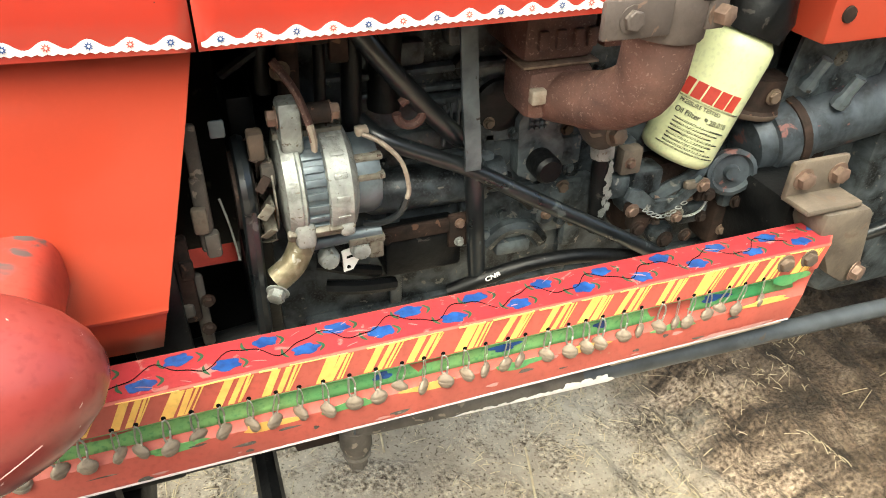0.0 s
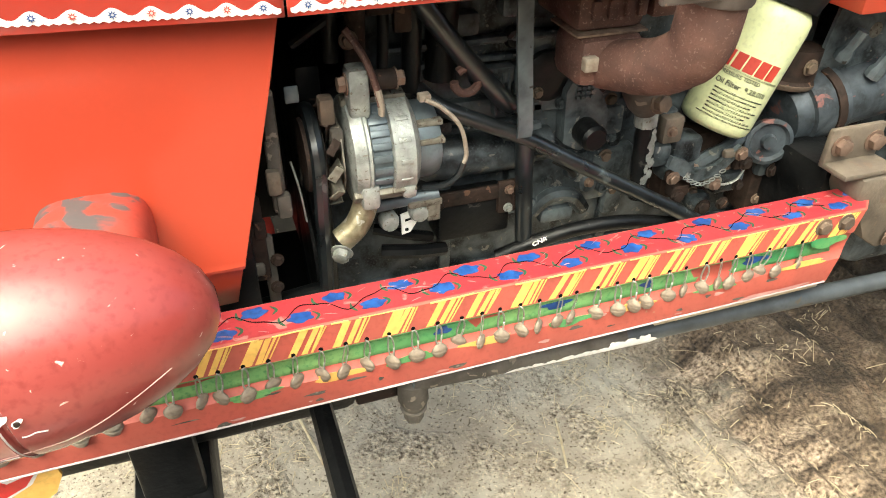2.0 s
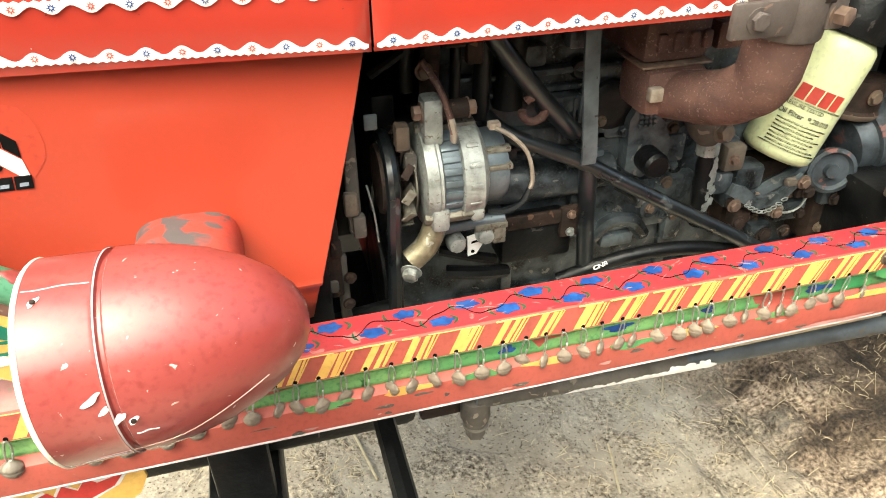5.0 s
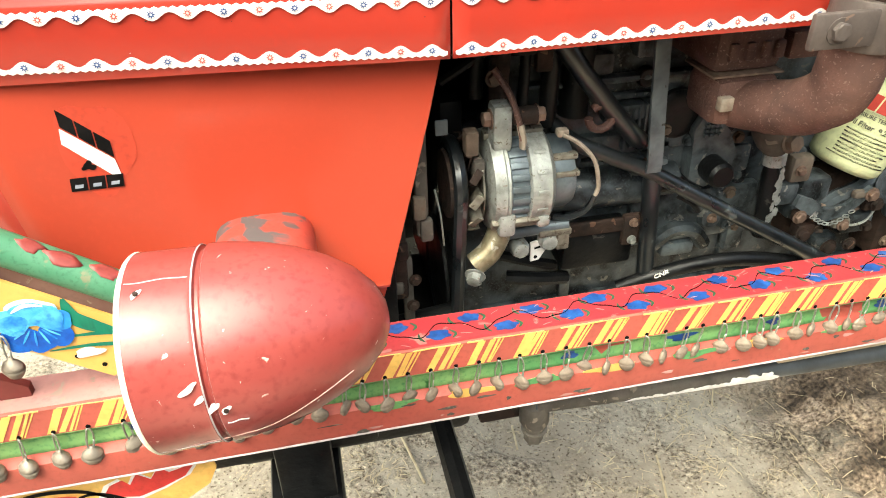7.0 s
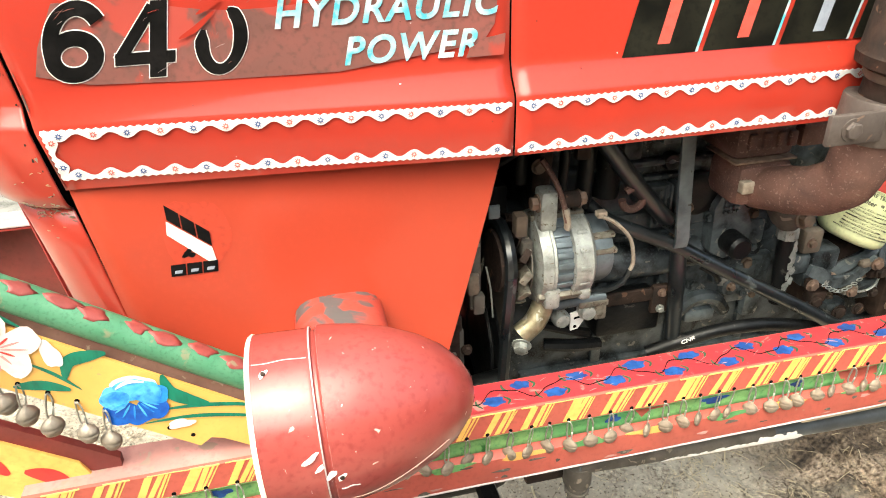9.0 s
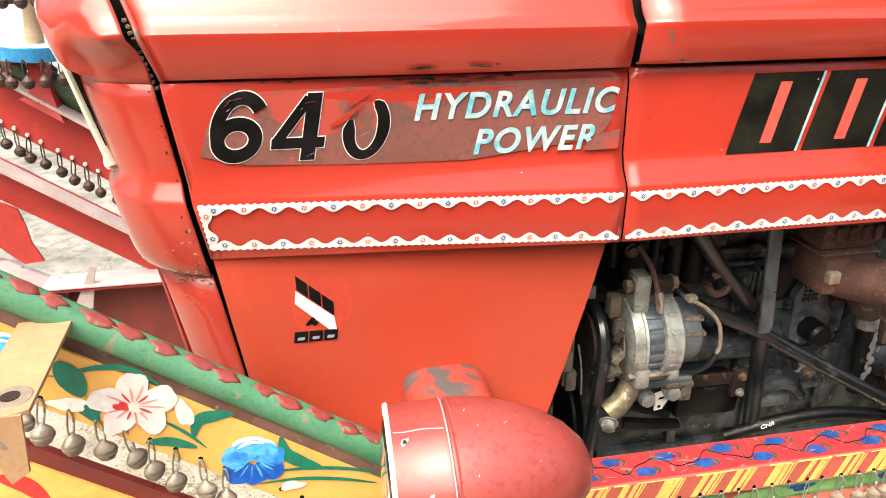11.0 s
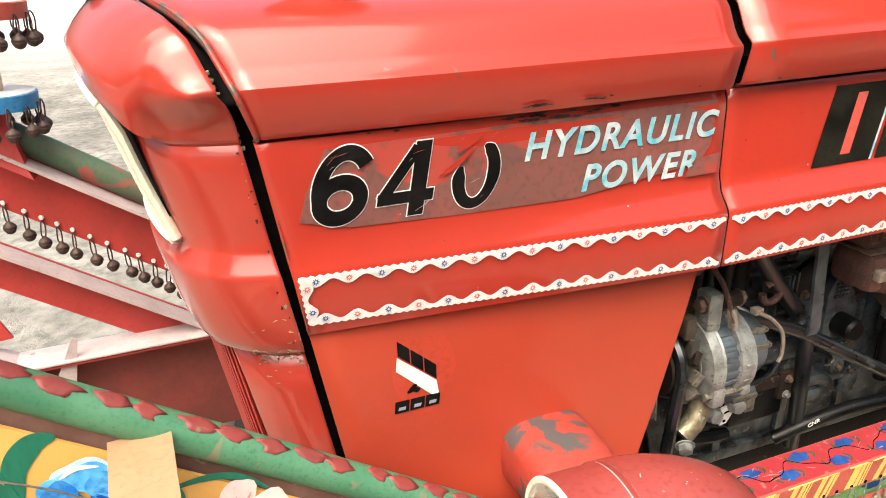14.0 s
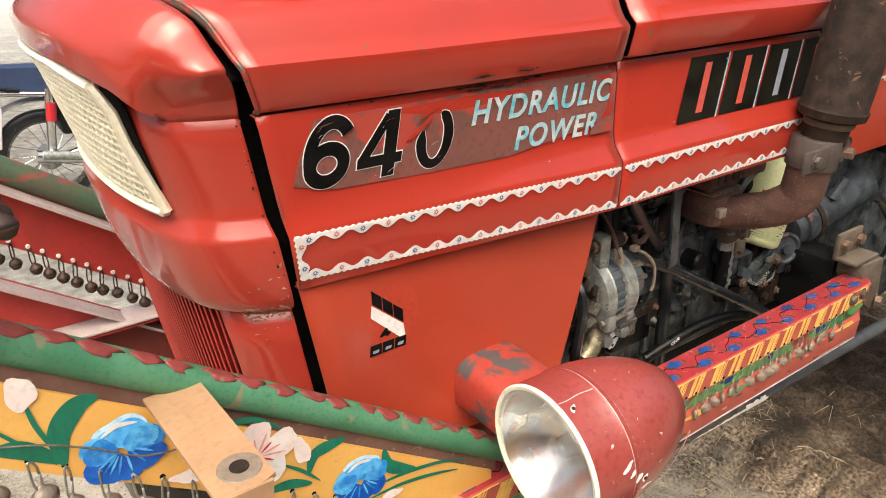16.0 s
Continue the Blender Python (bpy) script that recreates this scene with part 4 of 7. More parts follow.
def lace(x0, z0, x1, z1, up, parent, place):
    """A strip whose straight, toothed edge runs from (x0, z0) to (x1, z1) and whose scallops point up or down."""
    L = math.hypot(x1 - x0, z1 - z0)
    d = Vector(((x1 - x0) / L, (z1 - z0) / L))
    nrm = Vector((-d.y, d.x)) * up
    n = max(2, round(L / 0.0295))
    period = L / n
    pts = []
    m = n * 10
    for i in range(m + 1):
        t = i / m * L
        w = 0.0078 + 0.0036 * math.cos(2 * math.pi * (t / period - 0.5))
        pts.append((x0 + d.x * t + nrm.x * w, z0 + d.y * t + nrm.y * w))
    teeth = n * 8
    for i in range(teeth, -1, -1):
        t = i / teeth * L
        w = -0.0008 if i % 2 else 0.0008
        pts.append((x0 + d.x * t + nrm.x * w, z0 + d.y * t + nrm.y * w))
    strip = flat("lace_trim", pts, "white", parent, place, 0.0005, "white scalloped stick-on lace strip")
    for i in range(n):
        t = (i + 0.5) * period
        u, v = x0 + d.x * t + nrm.x * 0.0058, z0 + d.y * t + nrm.y * 0.0058
        part("trim_flower", FLOWERS[i % 2], None, strip, m=Matrix.Translation(place(u, v, 0.0006)))


lace(-0.452, 1.2395, -0.004, 1.2300, -1, side_front, on_side)
lace(-0.446, 1.1875, -0.004, 1.1735, 1, side_front, on_side)
lace(-0.4465, 1.1875, -0.4525, 1.2395, -1, side_front, on_side)
lace(0.004, 1.2300, 0.484, 1.2310, -1, side_rear, on_side)
lace(0.004, 1.1735, 0.490, 1.1770, 1, side_rear, on_side)

# chipped paint along the bonnet joint
rc = random.Random(31)


def under_lip(u, v, w):
    return (u, side_y(u, min(v, 1.357)) - 0.001 - w, v)


def on_lip(u, v, w):
    k = max(0.0, min(1.0, (-u - 0.2) / 0.28)) ** 1.5
    return (u, lerp_table([(z, y) for y, z in TOP[2:6]], v) + 0.011 * k - 0.0022 - w, v)


for k in range(26):
    x = rc.uniform(-0.235, -0.13) if k < 18 else rc.uniform(-0.44, 0.2)
    low = k % 2
    flat("paint_chip", blob(x, rc.uniform(1.3550, 1.3572) if low else rc.uniform(1.3675, 1.3700), rc.uniform(0.002, 0.010 if k < 18 else 0.003), rc.uniform(0.0004, 0.0010), 3, 0.12, k), "rust_dark" if k % 3 else "coin_dark", side_front if low and x < -0.02 else side_rear if low else top_front, under_lip if low else on_lip)
for k in range(22):
    x, z = rc.uniform(-0.44, 0.45), rc.uniform(1.19, 1.35)
    r = rc.uniform(0.0004, 0.0012)
    flat("paint_chip", blob(x, z, r, r * rc.uniform(0.5, 1.0), 3, 0.2, k, 10), "rust_dark" if k % 3 else "flange", side_front if x < -0.02 else side_rear, raised(on_side, 0.0022 if 1.26 < z else 0.0004), 0.0002)

for k in range(9):
    flat("paint_chip", blob(-0.245 + 0.012 * k + rc.uniform(-0.004, 0.004), rc.uniform(1.3515, 1.3560), rc.uniform(0.004, 0.009), rc.uniform(0.0006, 0.0013), 4, 0.3, 60 + k, 16), "rust_dark", side_front, raised(on_side, 0.0024 + 0.00004 * k), 0.0002)

# intake stub and black cap on the bonnet
stub = part("intake_stub", lathe(B(), [(0, 0.034), (0.004, 0.034), (0.006, 0.031), (0.05, 0.031)], (-0.385, 0.115, 1.464), (0, 0, 1), 24), "hood_edge", tractor, "rusty red intake pipe stub")
part("intake_cap", lathe(B(), [(0.0, 0.036), (0.006, 0.048), (0.016, 0.052), (0.05, 0.05), (0.06, 0.03)], (-0.385, 0.115, 1.492), (0, 0, 1), 24), "rubber", stub, "black rubber cap")
bm = B()
plate(bm, blob(-0.435, 0.105, 0.018, 0.010, 2, 0.1, 1), lambda u, v, w: (u, v, 1.4668 + w), 0.0006)
part("bonnet_hole", bm, "black", top_front, "", False)

# red rear cowl behind the engine
bm = B()
box(bm, (0.742, 0.052, 1.075), (1.25, 0.47, 1.36), 0.006)
cowl = part("rear_cowl", bm, "panel", tractor, "red sheet metal cowl behind the engine")
part("cowl_rivet", lathe(B(), [(0, 0.011), (0.003, 0.010), (0.004, 0.004)], (0.768, 0.052, 1.113), (0, -1, 0), 14), "rust_dark", cowl)
lace(0.76, 1.235, 1.2, 1.235, -1, cowl, lambda u, v, w: (u, 0.0515 - w, v))


# ---- engine ----
def bolt(at, axis=(0, -1, 0), r=0.008, h=0.007, mat="bolt", parent=None):
    return part("bolt", bolt_mesh(B(), at, axis, r, h), mat, parent or engine)


def boxes(name, list_, mat, parent, bevel=0.004, label=""):
    out = []
    for lo, hi in list_:
        bm = B()
        box(bm, lo, hi, bevel)
        out.append(part(name, bm, mat, parent, label))
    return out


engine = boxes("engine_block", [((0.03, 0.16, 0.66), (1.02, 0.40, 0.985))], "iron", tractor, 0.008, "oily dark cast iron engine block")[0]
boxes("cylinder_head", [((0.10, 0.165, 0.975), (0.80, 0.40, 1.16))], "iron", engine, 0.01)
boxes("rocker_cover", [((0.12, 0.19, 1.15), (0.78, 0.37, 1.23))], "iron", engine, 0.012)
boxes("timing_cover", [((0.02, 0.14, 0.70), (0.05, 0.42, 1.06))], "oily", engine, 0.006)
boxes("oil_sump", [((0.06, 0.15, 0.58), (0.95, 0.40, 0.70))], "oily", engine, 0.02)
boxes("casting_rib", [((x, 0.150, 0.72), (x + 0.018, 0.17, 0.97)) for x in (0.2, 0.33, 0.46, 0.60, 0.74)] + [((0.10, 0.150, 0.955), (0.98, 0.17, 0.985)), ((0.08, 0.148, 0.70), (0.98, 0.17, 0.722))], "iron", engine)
# sheet added on the far side to close the bay and keep light out
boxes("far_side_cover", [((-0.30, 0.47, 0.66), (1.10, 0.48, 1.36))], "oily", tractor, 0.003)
# gearbox and bell housing behind
bm = B()
box(bm, (1.0, 0.12, 0.55), (1.7, 0.42, 1.06), 0.03)
part("bell_housing", bm, "iron", tractor, "dark cast bell housing")
bm = B()
box(bm, (1.05, 0.05, 1.02), (1.7, 0.48, 1.36), 0.03)
part("battery_shelf", bm, "oily", tractor)
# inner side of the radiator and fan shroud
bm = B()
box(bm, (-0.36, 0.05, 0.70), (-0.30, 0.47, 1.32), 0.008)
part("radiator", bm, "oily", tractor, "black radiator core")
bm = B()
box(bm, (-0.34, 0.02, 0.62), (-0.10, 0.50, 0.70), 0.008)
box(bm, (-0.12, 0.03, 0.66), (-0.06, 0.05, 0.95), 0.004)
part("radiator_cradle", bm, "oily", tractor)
# front axle beam and the two front wheels carry the front of the tractor
bm = B()
box(bm, (-0.252, -0.36, 0.505), (-0.157, 0.88, 0.612), 0.008)
part("front_axle", bm, "oily", tractor, "black oily front axle beam")
bm = B()
box(bm, (-0.32, 0.12, 0.5), (0.06, 0.40, 0.68), 0.02)
part("axle_support", bm, "oily", tractor)
bm = B()
tube(bm, [(-0.008, 0.20, 0.607), (-0.006, -0.34, 0.607)], 0.016, 8)
part("tie_rod", bm, "oily", tractor, "black tie rod")

# cylinder head cover details, pipes and plugs
for (x, z, r, d) in ((0.352, 1.002, 0.036, 0.014), (0.405, 0.927, 0.017, 0.03), (0.30, 1.06, 0.014, 0.012), (0.62, 1.02, 0.02, 0.02)):
    part("core_plug", lathe(B(), [(0, r), (d * 0.7, r), (d, r * 0.8), (d, r * 0.5), (d - 0.003, 0.001)], (x, 0.162, z), (0, -1, 0), 22), "oily", engine)
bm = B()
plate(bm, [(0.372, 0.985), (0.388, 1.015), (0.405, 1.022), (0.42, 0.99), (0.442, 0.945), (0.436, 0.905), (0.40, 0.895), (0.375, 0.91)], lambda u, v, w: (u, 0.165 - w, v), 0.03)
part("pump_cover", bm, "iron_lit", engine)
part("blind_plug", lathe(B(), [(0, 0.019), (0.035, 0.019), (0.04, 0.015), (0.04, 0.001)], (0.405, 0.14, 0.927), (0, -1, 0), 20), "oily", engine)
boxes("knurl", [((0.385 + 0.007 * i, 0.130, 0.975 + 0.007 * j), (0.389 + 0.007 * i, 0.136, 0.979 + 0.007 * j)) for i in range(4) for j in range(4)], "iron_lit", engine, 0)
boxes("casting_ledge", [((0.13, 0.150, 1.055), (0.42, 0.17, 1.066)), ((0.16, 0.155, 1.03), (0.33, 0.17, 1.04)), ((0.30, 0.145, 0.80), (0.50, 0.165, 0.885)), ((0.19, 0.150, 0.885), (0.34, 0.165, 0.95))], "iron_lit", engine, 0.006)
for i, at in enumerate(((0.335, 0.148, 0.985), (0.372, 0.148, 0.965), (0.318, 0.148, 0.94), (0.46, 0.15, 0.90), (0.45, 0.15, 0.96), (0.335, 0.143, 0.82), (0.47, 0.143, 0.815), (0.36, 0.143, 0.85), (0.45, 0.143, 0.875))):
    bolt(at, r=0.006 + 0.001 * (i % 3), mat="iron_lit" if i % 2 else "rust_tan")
# ribbed casting beside the hose
for k in range(5):
    bm = B()
    box(bm, (0.27 + k * 0.009, 0.138, 0.965 + k * 0.003), (0.274 + k * 0.009, 0.165, 1.02 + k * 0.003), 0.001)
    part("casting_rib", bm, "iron", engine)
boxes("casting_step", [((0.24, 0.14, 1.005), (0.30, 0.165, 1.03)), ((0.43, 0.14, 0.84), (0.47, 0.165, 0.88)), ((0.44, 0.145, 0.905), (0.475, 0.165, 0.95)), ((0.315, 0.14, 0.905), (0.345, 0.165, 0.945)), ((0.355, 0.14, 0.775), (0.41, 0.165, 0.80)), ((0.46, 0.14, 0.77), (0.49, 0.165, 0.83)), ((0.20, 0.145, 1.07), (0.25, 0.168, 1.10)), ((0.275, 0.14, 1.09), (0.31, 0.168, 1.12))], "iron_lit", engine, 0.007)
boxes("pipe_bracket", [((0.13, 0.10, 1.10), (0.15, 0.115, 1.165)), ((0.10, 0.105, 1.12), (0.135, 0.112, 1.165))], "rust_dark", engine, 0.003)
for x0, z0, x1, z1, r in ((0.42, 0.985, 0.47, 1.05, 0.005), (0.31, 0.90, 0.36, 0.915, 0.006), (0.36, 0.89, 0.395, 0.86, 0.005), (0.10, 0.83, 0.18, 0.80, 0.008), (0.11, 0.79, 0.20, 0.775, 0.010), (0.02, 1.09, 0.09, 1.13, 0.006)):
    bm = B()
    tube(bm, spline([(x0, 0.13, z0), ((x0 + x1) / 2, 0.118, (z0 + z1) / 2 + 0.006), (x1, 0.13, z1)]), r, 8)
    part("small_pipe", bm, "oily", engine)
# lifter boss with hole
for x, z, r in ((0.425, 0.837, 0.015), (0.398, 0.858, 0.010), (0.452, 0.822, 0.008)):
    part("boss", lathe(B(), [(0, r * 1.3), (0.012, r * 1.2), (0.02, r), (0.02, r * 0.5), (0.016, r * 0.45), (0.016, 0.0005)], (x, 0.155, z), (0, -1, 0.1), 18), "iron_lit", engine)
bm = B()
tube(bm, spline([(0.34, 0.145, 0.80), (0.365, 0.14, 0.825), (0.40, 0.14, 0.82), (0.425, 0.145, 0.79)]), 0.012, 8)
part("casting_arch", bm, "iron", engine)
part("core_plug", lathe(B(), [(0, 0.02), (0.008, 0.018), (0.009, 0.012), (0.004, 0.010)], (0.345, 0.158, 0.872), (0, -1, 0), 20), "rust_dark", engine)
bolt((0.425, 0.136, 0.839), r=0.006, mat="copper")
# starter tube and the rusty bracket beneath
part("tube_housing", lathe(B(), [(0, 0.022), (0.01, 0.028), (0.06, 0.03), (0.16, 0.03), (0.165, 0.024), (0.19, 0.024)], (0.165, 0.145, 0.912), (1, 0, 0), 20), "iron", engine)
bm = B()
box(bm, (0.175, 0.105, 0.858), (0.288, 0.113, 0.879), 0.003)
box(bm, (0.268, 0.102, 0.835), (0.296, 0.113, 0.884), 0.004)
brk = part("bracket", bm, "rust_dark", engine, "rusty flat bracket")
bm = B()
box(bm, (0.185, 0.11, 0.80), (0.29, 0.16, 0.858), 0.006)
part("bracket_block", bm, "oily", engine)
bolt((0.282, 0.102, 0.873), r=0.005, parent=brk)
bolt((0.282, 0.102, 0.845), r=0.005, mat="alu", parent=brk)
bolt((0.183, 0.105, 0.866), r=0.007, mat="rust_dark", parent=brk)

# belt, pulleys and timing cover at the front of the engine
bm = B()
lathe(bm, [(0, 0.078), (0.004, 0.08), (0.009, 0.066), (0.014, 0.08), (0.018, 0.078)], (0.014, 0.17, 0.80), (1, 0, 0), 30)
part("crank_pulley", bm, "oily", engine)
bm = B()
loop = []
for k in range(40):
    a = 2 * math.pi * k / 40
    top = math.sin(a) > 0
    cy, cz, r = (0.088, 0.980, 0.048) if top else (0.14, 0.80, 0.086)
    loop.append((0.024 if top else 0.020, cy + r * math.cos(a) * (1.0), cz + r * math.sin(a)))
tube(bm, loop + loop[:1], 0.0085, 8)
part("fan_belt", bm, "rubber", engine, "black rubber fan belt")
bm = B()
for k in range(5):
    a = 2 * math.pi * k / 5 + 0.5
    m = Matrix.Translation((-0.045, 0.24, 1.02)) @ Matrix.Rotation(a, 4, "X") @ Matrix.Rotation(0.5, 4, "Z")
    box(bm, (-0.002, 0.03, -0.03), (0.002, 0.17, 0.03), 0.001, m)
lathe(bm, [(0, 0.04), (0.03, 0.04)], (-0.06, 0.24, 1.02), (1, 0, 0), 16)
part("cooling_fan", bm, "rust_dark", engine)
boxes("front_bracket", [((-0.030, 0.045, 0.93), (-0.016, 0.055, 1.02)), ((-0.026, 0.040, 0.925), (-0.010, 0.055, 0.955)), ((-0.050, 0.05, 0.80), (-0.036, 0.06, 0.90))], "dirt", engine, 0.004)
bm = B()
tube(bm, [(-0.09, 0.06, 0.765), (0.03, 0.065, 0.775)], 0.03, 16)
part("lower_hose", bm, "oily", engine)
for at in ((-0.04, 0.04, 0.835), (-0.052, 0.04, 0.80), (0.0, 0.055, 0.735), (-0.035, 0.045, 0.87)):
    bolt(at, r=0.006, mat="rust_dark")

for lo, hi, mat in (((-0.028, 0.046, 0.955), (-0.014, 0.058, 1.075), "dirt"), ((-0.034, 0.038, 0.957), (-0.018, 0.050, 0.988), "dusty_tan"), ((-0.062, 0.040, 0.845), (-0.044, 0.055, 0.955), "rust_dark"), ((-0.056, 0.036, 0.905), (-0.042, 0.046, 0.930), "rust_dark"), ((-0.064, 0.036, 0.855), (-0.050, 0.048, 0.873), "dirt")):
    bm = B()
    box(bm, lo, hi, 0.004)
    part("front_bracket", bm, mat, engine)
bm = B()
box(bm, (-0.002, 0.056, 1.054), (0.013, 0.060, 1.073), 0.002)
part("tag", bm, "steel", engine, "pale blue-grey tag")
bm = B()
tube(bm, spline([(-0.004, 0.060, 0.985), (0.002, 0.058, 0.95), (0.006, 0.060, 0.905)]), 0.0013, 6)
part("cable", bm, "alu", engine)

# alternator
AX = -0.018
alt = part("alternator", lathe(B(), [(-0.004, 0.02), (0.0, 0.05), (0.003, 0.0615), (0.016, 0.064), (0.018, 0.0625), (0.021, 0.064), (0.024, 0.058)], (0.077, 0.085, 0.978), (1, 0, 0), 36), "alu", tractor, "dusty cast aluminium alternator with a fan")
AC = Vector((0.0, 0.085, 0.978))
part("stator", lathe(B(), [(0, 0.0575), (0.024, 0.0575)], AC + Vector((0.099, 0, 0)), (1, 0, 0), 36), "steel", alt, "grey laminated stator ring")
for k in range(14):
    a = 2 * math.pi * k / 26 - 0.3
    m = Matrix.Translation(AC) @ Matrix.Rotation(a, 4, "X")
    bm = B()
    box(bm, (0.100, -0.004, 0.056), (0.122, 0.004, 0.0605), 0.001, m)
    part("stator_rib", bm, "steel", alt)
part("rear_housing", lathe(B(), [(0, 0.058), (0.002, 0.0635), (0.026, 0.063), (0.032, 0.056), (0.036, 0.046)], AC + Vector((0.122, 0, 0)), (1, 0, 0), 36), "alu", alt, "bright aluminium rear housing")
part("rear_cover", lathe(B(), [(0, 0.046), (0.022, 0.046), (0.03, 0.042), (0.034, 0.02)], AC + Vector((0.155, 0, 0)), (1, 0, 0), 28), "steel", alt, "dark plastic brush cover")
for dz in (0.030, 0.012):
    bm = B()
    box(bm, (0.156, 0.040 + (0.01 if dz > 0.02 else 0.0), 0.978 + dz), (0.188, 0.062, 0.978 + dz + 0.007), 0.002)
    part("cover_rib", bm, "alu_old", alt)
fan = part("alternator_fan", lathe(B(), [(0, 0.05), (0.002, 0.05)], AC + Vector((0.068, 0, 0)), (1, 0, 0), 30), "alu_old", alt, "pressed steel cooling fan")
for k in range(12):
    a = 2 * math.pi * k / 12
    m = Matrix.Translation(AC) @ Matrix.Rotation(a, 4, "X") @ Matrix.Translation((0.061, 0, 0.050)) @ Matrix.Rotation(0.9, 4, "Z")
    bm = B()
    box(bm, (-0.010, -0.0009, -0.020), (0.008, 0.0009, 0.010), 0.0005, m)
    box(bm, (-0.010, -0.0009, 0.0085), (0.008, 0.0085, 0.0102), 0.0005, m @ Matrix.Rotation(0.12 * (k % 3 - 1), 4, "X"))
    part("fan_blade", bm, "rust_dark" if math.cos(a) > 0.5 else "alu_old", alt)
part("alternator_pulley", lathe(B(), [(0, 0.042), (0.004, 0.043), (0.010, 0.032), (0.016, 0.043), (0.022, 0.042), (0.024, 0.012)], AC + Vector((0.030, 0, 0)), (1, 0, 0), 28), "rust_dark", alt)
# cast webs and dark vents round the front housing
for k in range(16):
    a = 2 * math.pi * k / 16 + 0.1
    m = Matrix.Translation(AC) @ Matrix.Rotation(a, 4, "X")
    bm = B()
    box(bm, (0.130, -0.0030, 0.0615), (0.1440, 0.0030, 0.0642), 0.0008, m @ Matrix.Rotation(0.2, 4, "X"))
    part("cast_web", bm, "alu", alt)
for k in range(3):
    a = 2 * math.pi * k / 3 + 2.2
    m = Matrix.Translation(AC) @ Matrix.Rotation(a, 4, "X")
    bm = B()
    box(bm, (0.076, -0.008, 0.058), (0.150, 0.008, 0.0675), 0.003, m)
    part("through_bolt_boss", bm, "alu_old", alt)
# lugs of the housing and the adjusting arm
boxes("lug", [((0.082, 0.050, 1.026), (0.106, 0.080, 1.084)), ((0.084, 0.024, 0.926), (0.106, 0.060, 0.958)), ((0.132, 0.026, 0.932), (0.150, 0.055, 0.950))], "alu", alt, 0.006)
part("lug_spacer", lathe(B(), [(0, 0.011), (0.030, 0.011), (0.031, 0.007)], (0.106, 0.062, 1.066), (1, 0, 0), 16), "rust_dark", alt)
bolt((0.136, 0.062, 1.066), (1, 0, 0), 0.009, 0.010, parent=alt)
bolt((0.082, 0.062, 1.066), (-1, 0, 0), 0.009, 0.010, parent=alt)
bm = B()
tube(bm, spline([(0.084, 0.062, 1.125), (0.102, 0.054, 1.095), (0.112, 0.046, 1.062), (0.114, 0.040, 1.045)]), 0.007, 8, 0.5)
arm = part("adjusting_arm", bm, "rust", alt, "rusty adjusting arm")
bm = B()
tube(bm, [(0.112, 0.0445, 1.062), (0.114, 0.0395, 1.046), (0.1135, 0.0390, 1.036)], [0.0085, 0.0080, 0.0065], 8, 0.5)
part("arm_end", bm, "lead", arm, "pale scraped end of the arm")
bm = B()
box(bm, (0.050, 0.05, 1.026), (0.066, 0.07, 1.056), 0.003)
part("arm_block", bm, "rust_tan", alt)
bm = B()
box(bm, (0.059, 0.047, 0.996), (0.073, 0.07, 1.020), 0.003)
part("arm_block", bm, "dirt", alt)
# lower mount: long bolt, arm elbow and white clip
part("pivot_bolt", lathe(B(), [(0, 0.008), (0.085, 0.008)], (0.100, 0.060, 0.909), (1, 0, 0.05), 12), "steel", alt)
bm = B()
tube(bm, spline([(0.097, 0.062, 0.938), (0.093, 0.056, 0.916), (0.080, 0.050, 0.894), (0.060, 0.048, 0.878)]), 0.0155, 12)
part("elbow_arm", bm, "brass", alt, "dull yellowish cast elbow arm")
bolt((0.058, 0.036, 0.870), (-0.5, -1, -0.4), 0.010, 0.012, "alu", alt)
for x, z in ((0.122, 0.886), (0.160, 0.892)):
    part("mount_nut", lathe(B(), [(0, 0.012), (0.01, 0.013), (0.018, 0.010), (0.020, 0.004)], (x, 0.068, z), (0, -1, 0), 12), "alu", alt)
bm = B()
plate(bm, [(0.138, 0.888), (0.164, 0.894), (0.160, 0.878), (0.150, 0.862), (0.139, 0.860)], lambda u, v, w: (u, 0.066 - w, v), 0.004)
clip = part("clip", bm, "white", alt, "white bent clip", False)
bm = B()
plate(bm, [(0.143, 0.882), (0.154, 0.8845), (0.153, 0.881), (0.143, 0.879)], lambda u, v, w: (u, 0.0615 - w, v), 0.0005)
plate(bm, blob(0.145, 0.867, 0.0025, 0.0025, 3, 0.05, 1, 12), lambda u, v, w: (u, 0.0615 - w, v), 0.0005)
part("clip_slot", bm, "black", clip, "", False)
bm = B()
box(bm, (0.145, 0.05, 0.902), (0.188, 0.075, 0.911), 0.002)
box(bm, (0.168, 0.05, 0.880), (0.186, 0.075, 0.905), 0.003)
part("mount_tab", bm, "alu_old", alt)
# bare lead from the rear terminal
bm = B()
tube(bm, spline([(0.166, 0.05, 1.042), (0.186, 0.046, 1.030), (0.207, 0.045, 1.005), (0.216, 0.048, 0.970), (0.214, 0.05, 0.955)]), 0.0028, 6)
part("terminal_lead", bm, "lead", alt, "pale insulated lead")
bm = B()
tube(bm, spline([(0.214, 0.05, 0.955), (0.205, 0.052, 0.935), (0.185, 0.055, 0.925), (0.165, 0.06, 0.925)]), 0.004, 6)
part("terminal_cable", bm, "rubber", alt)
bm = B()
box(bm, (0.160, 0.050, 1.038), (0.174, 0.062, 1.047), 0.002)
part("terminal", bm, "lead", alt)
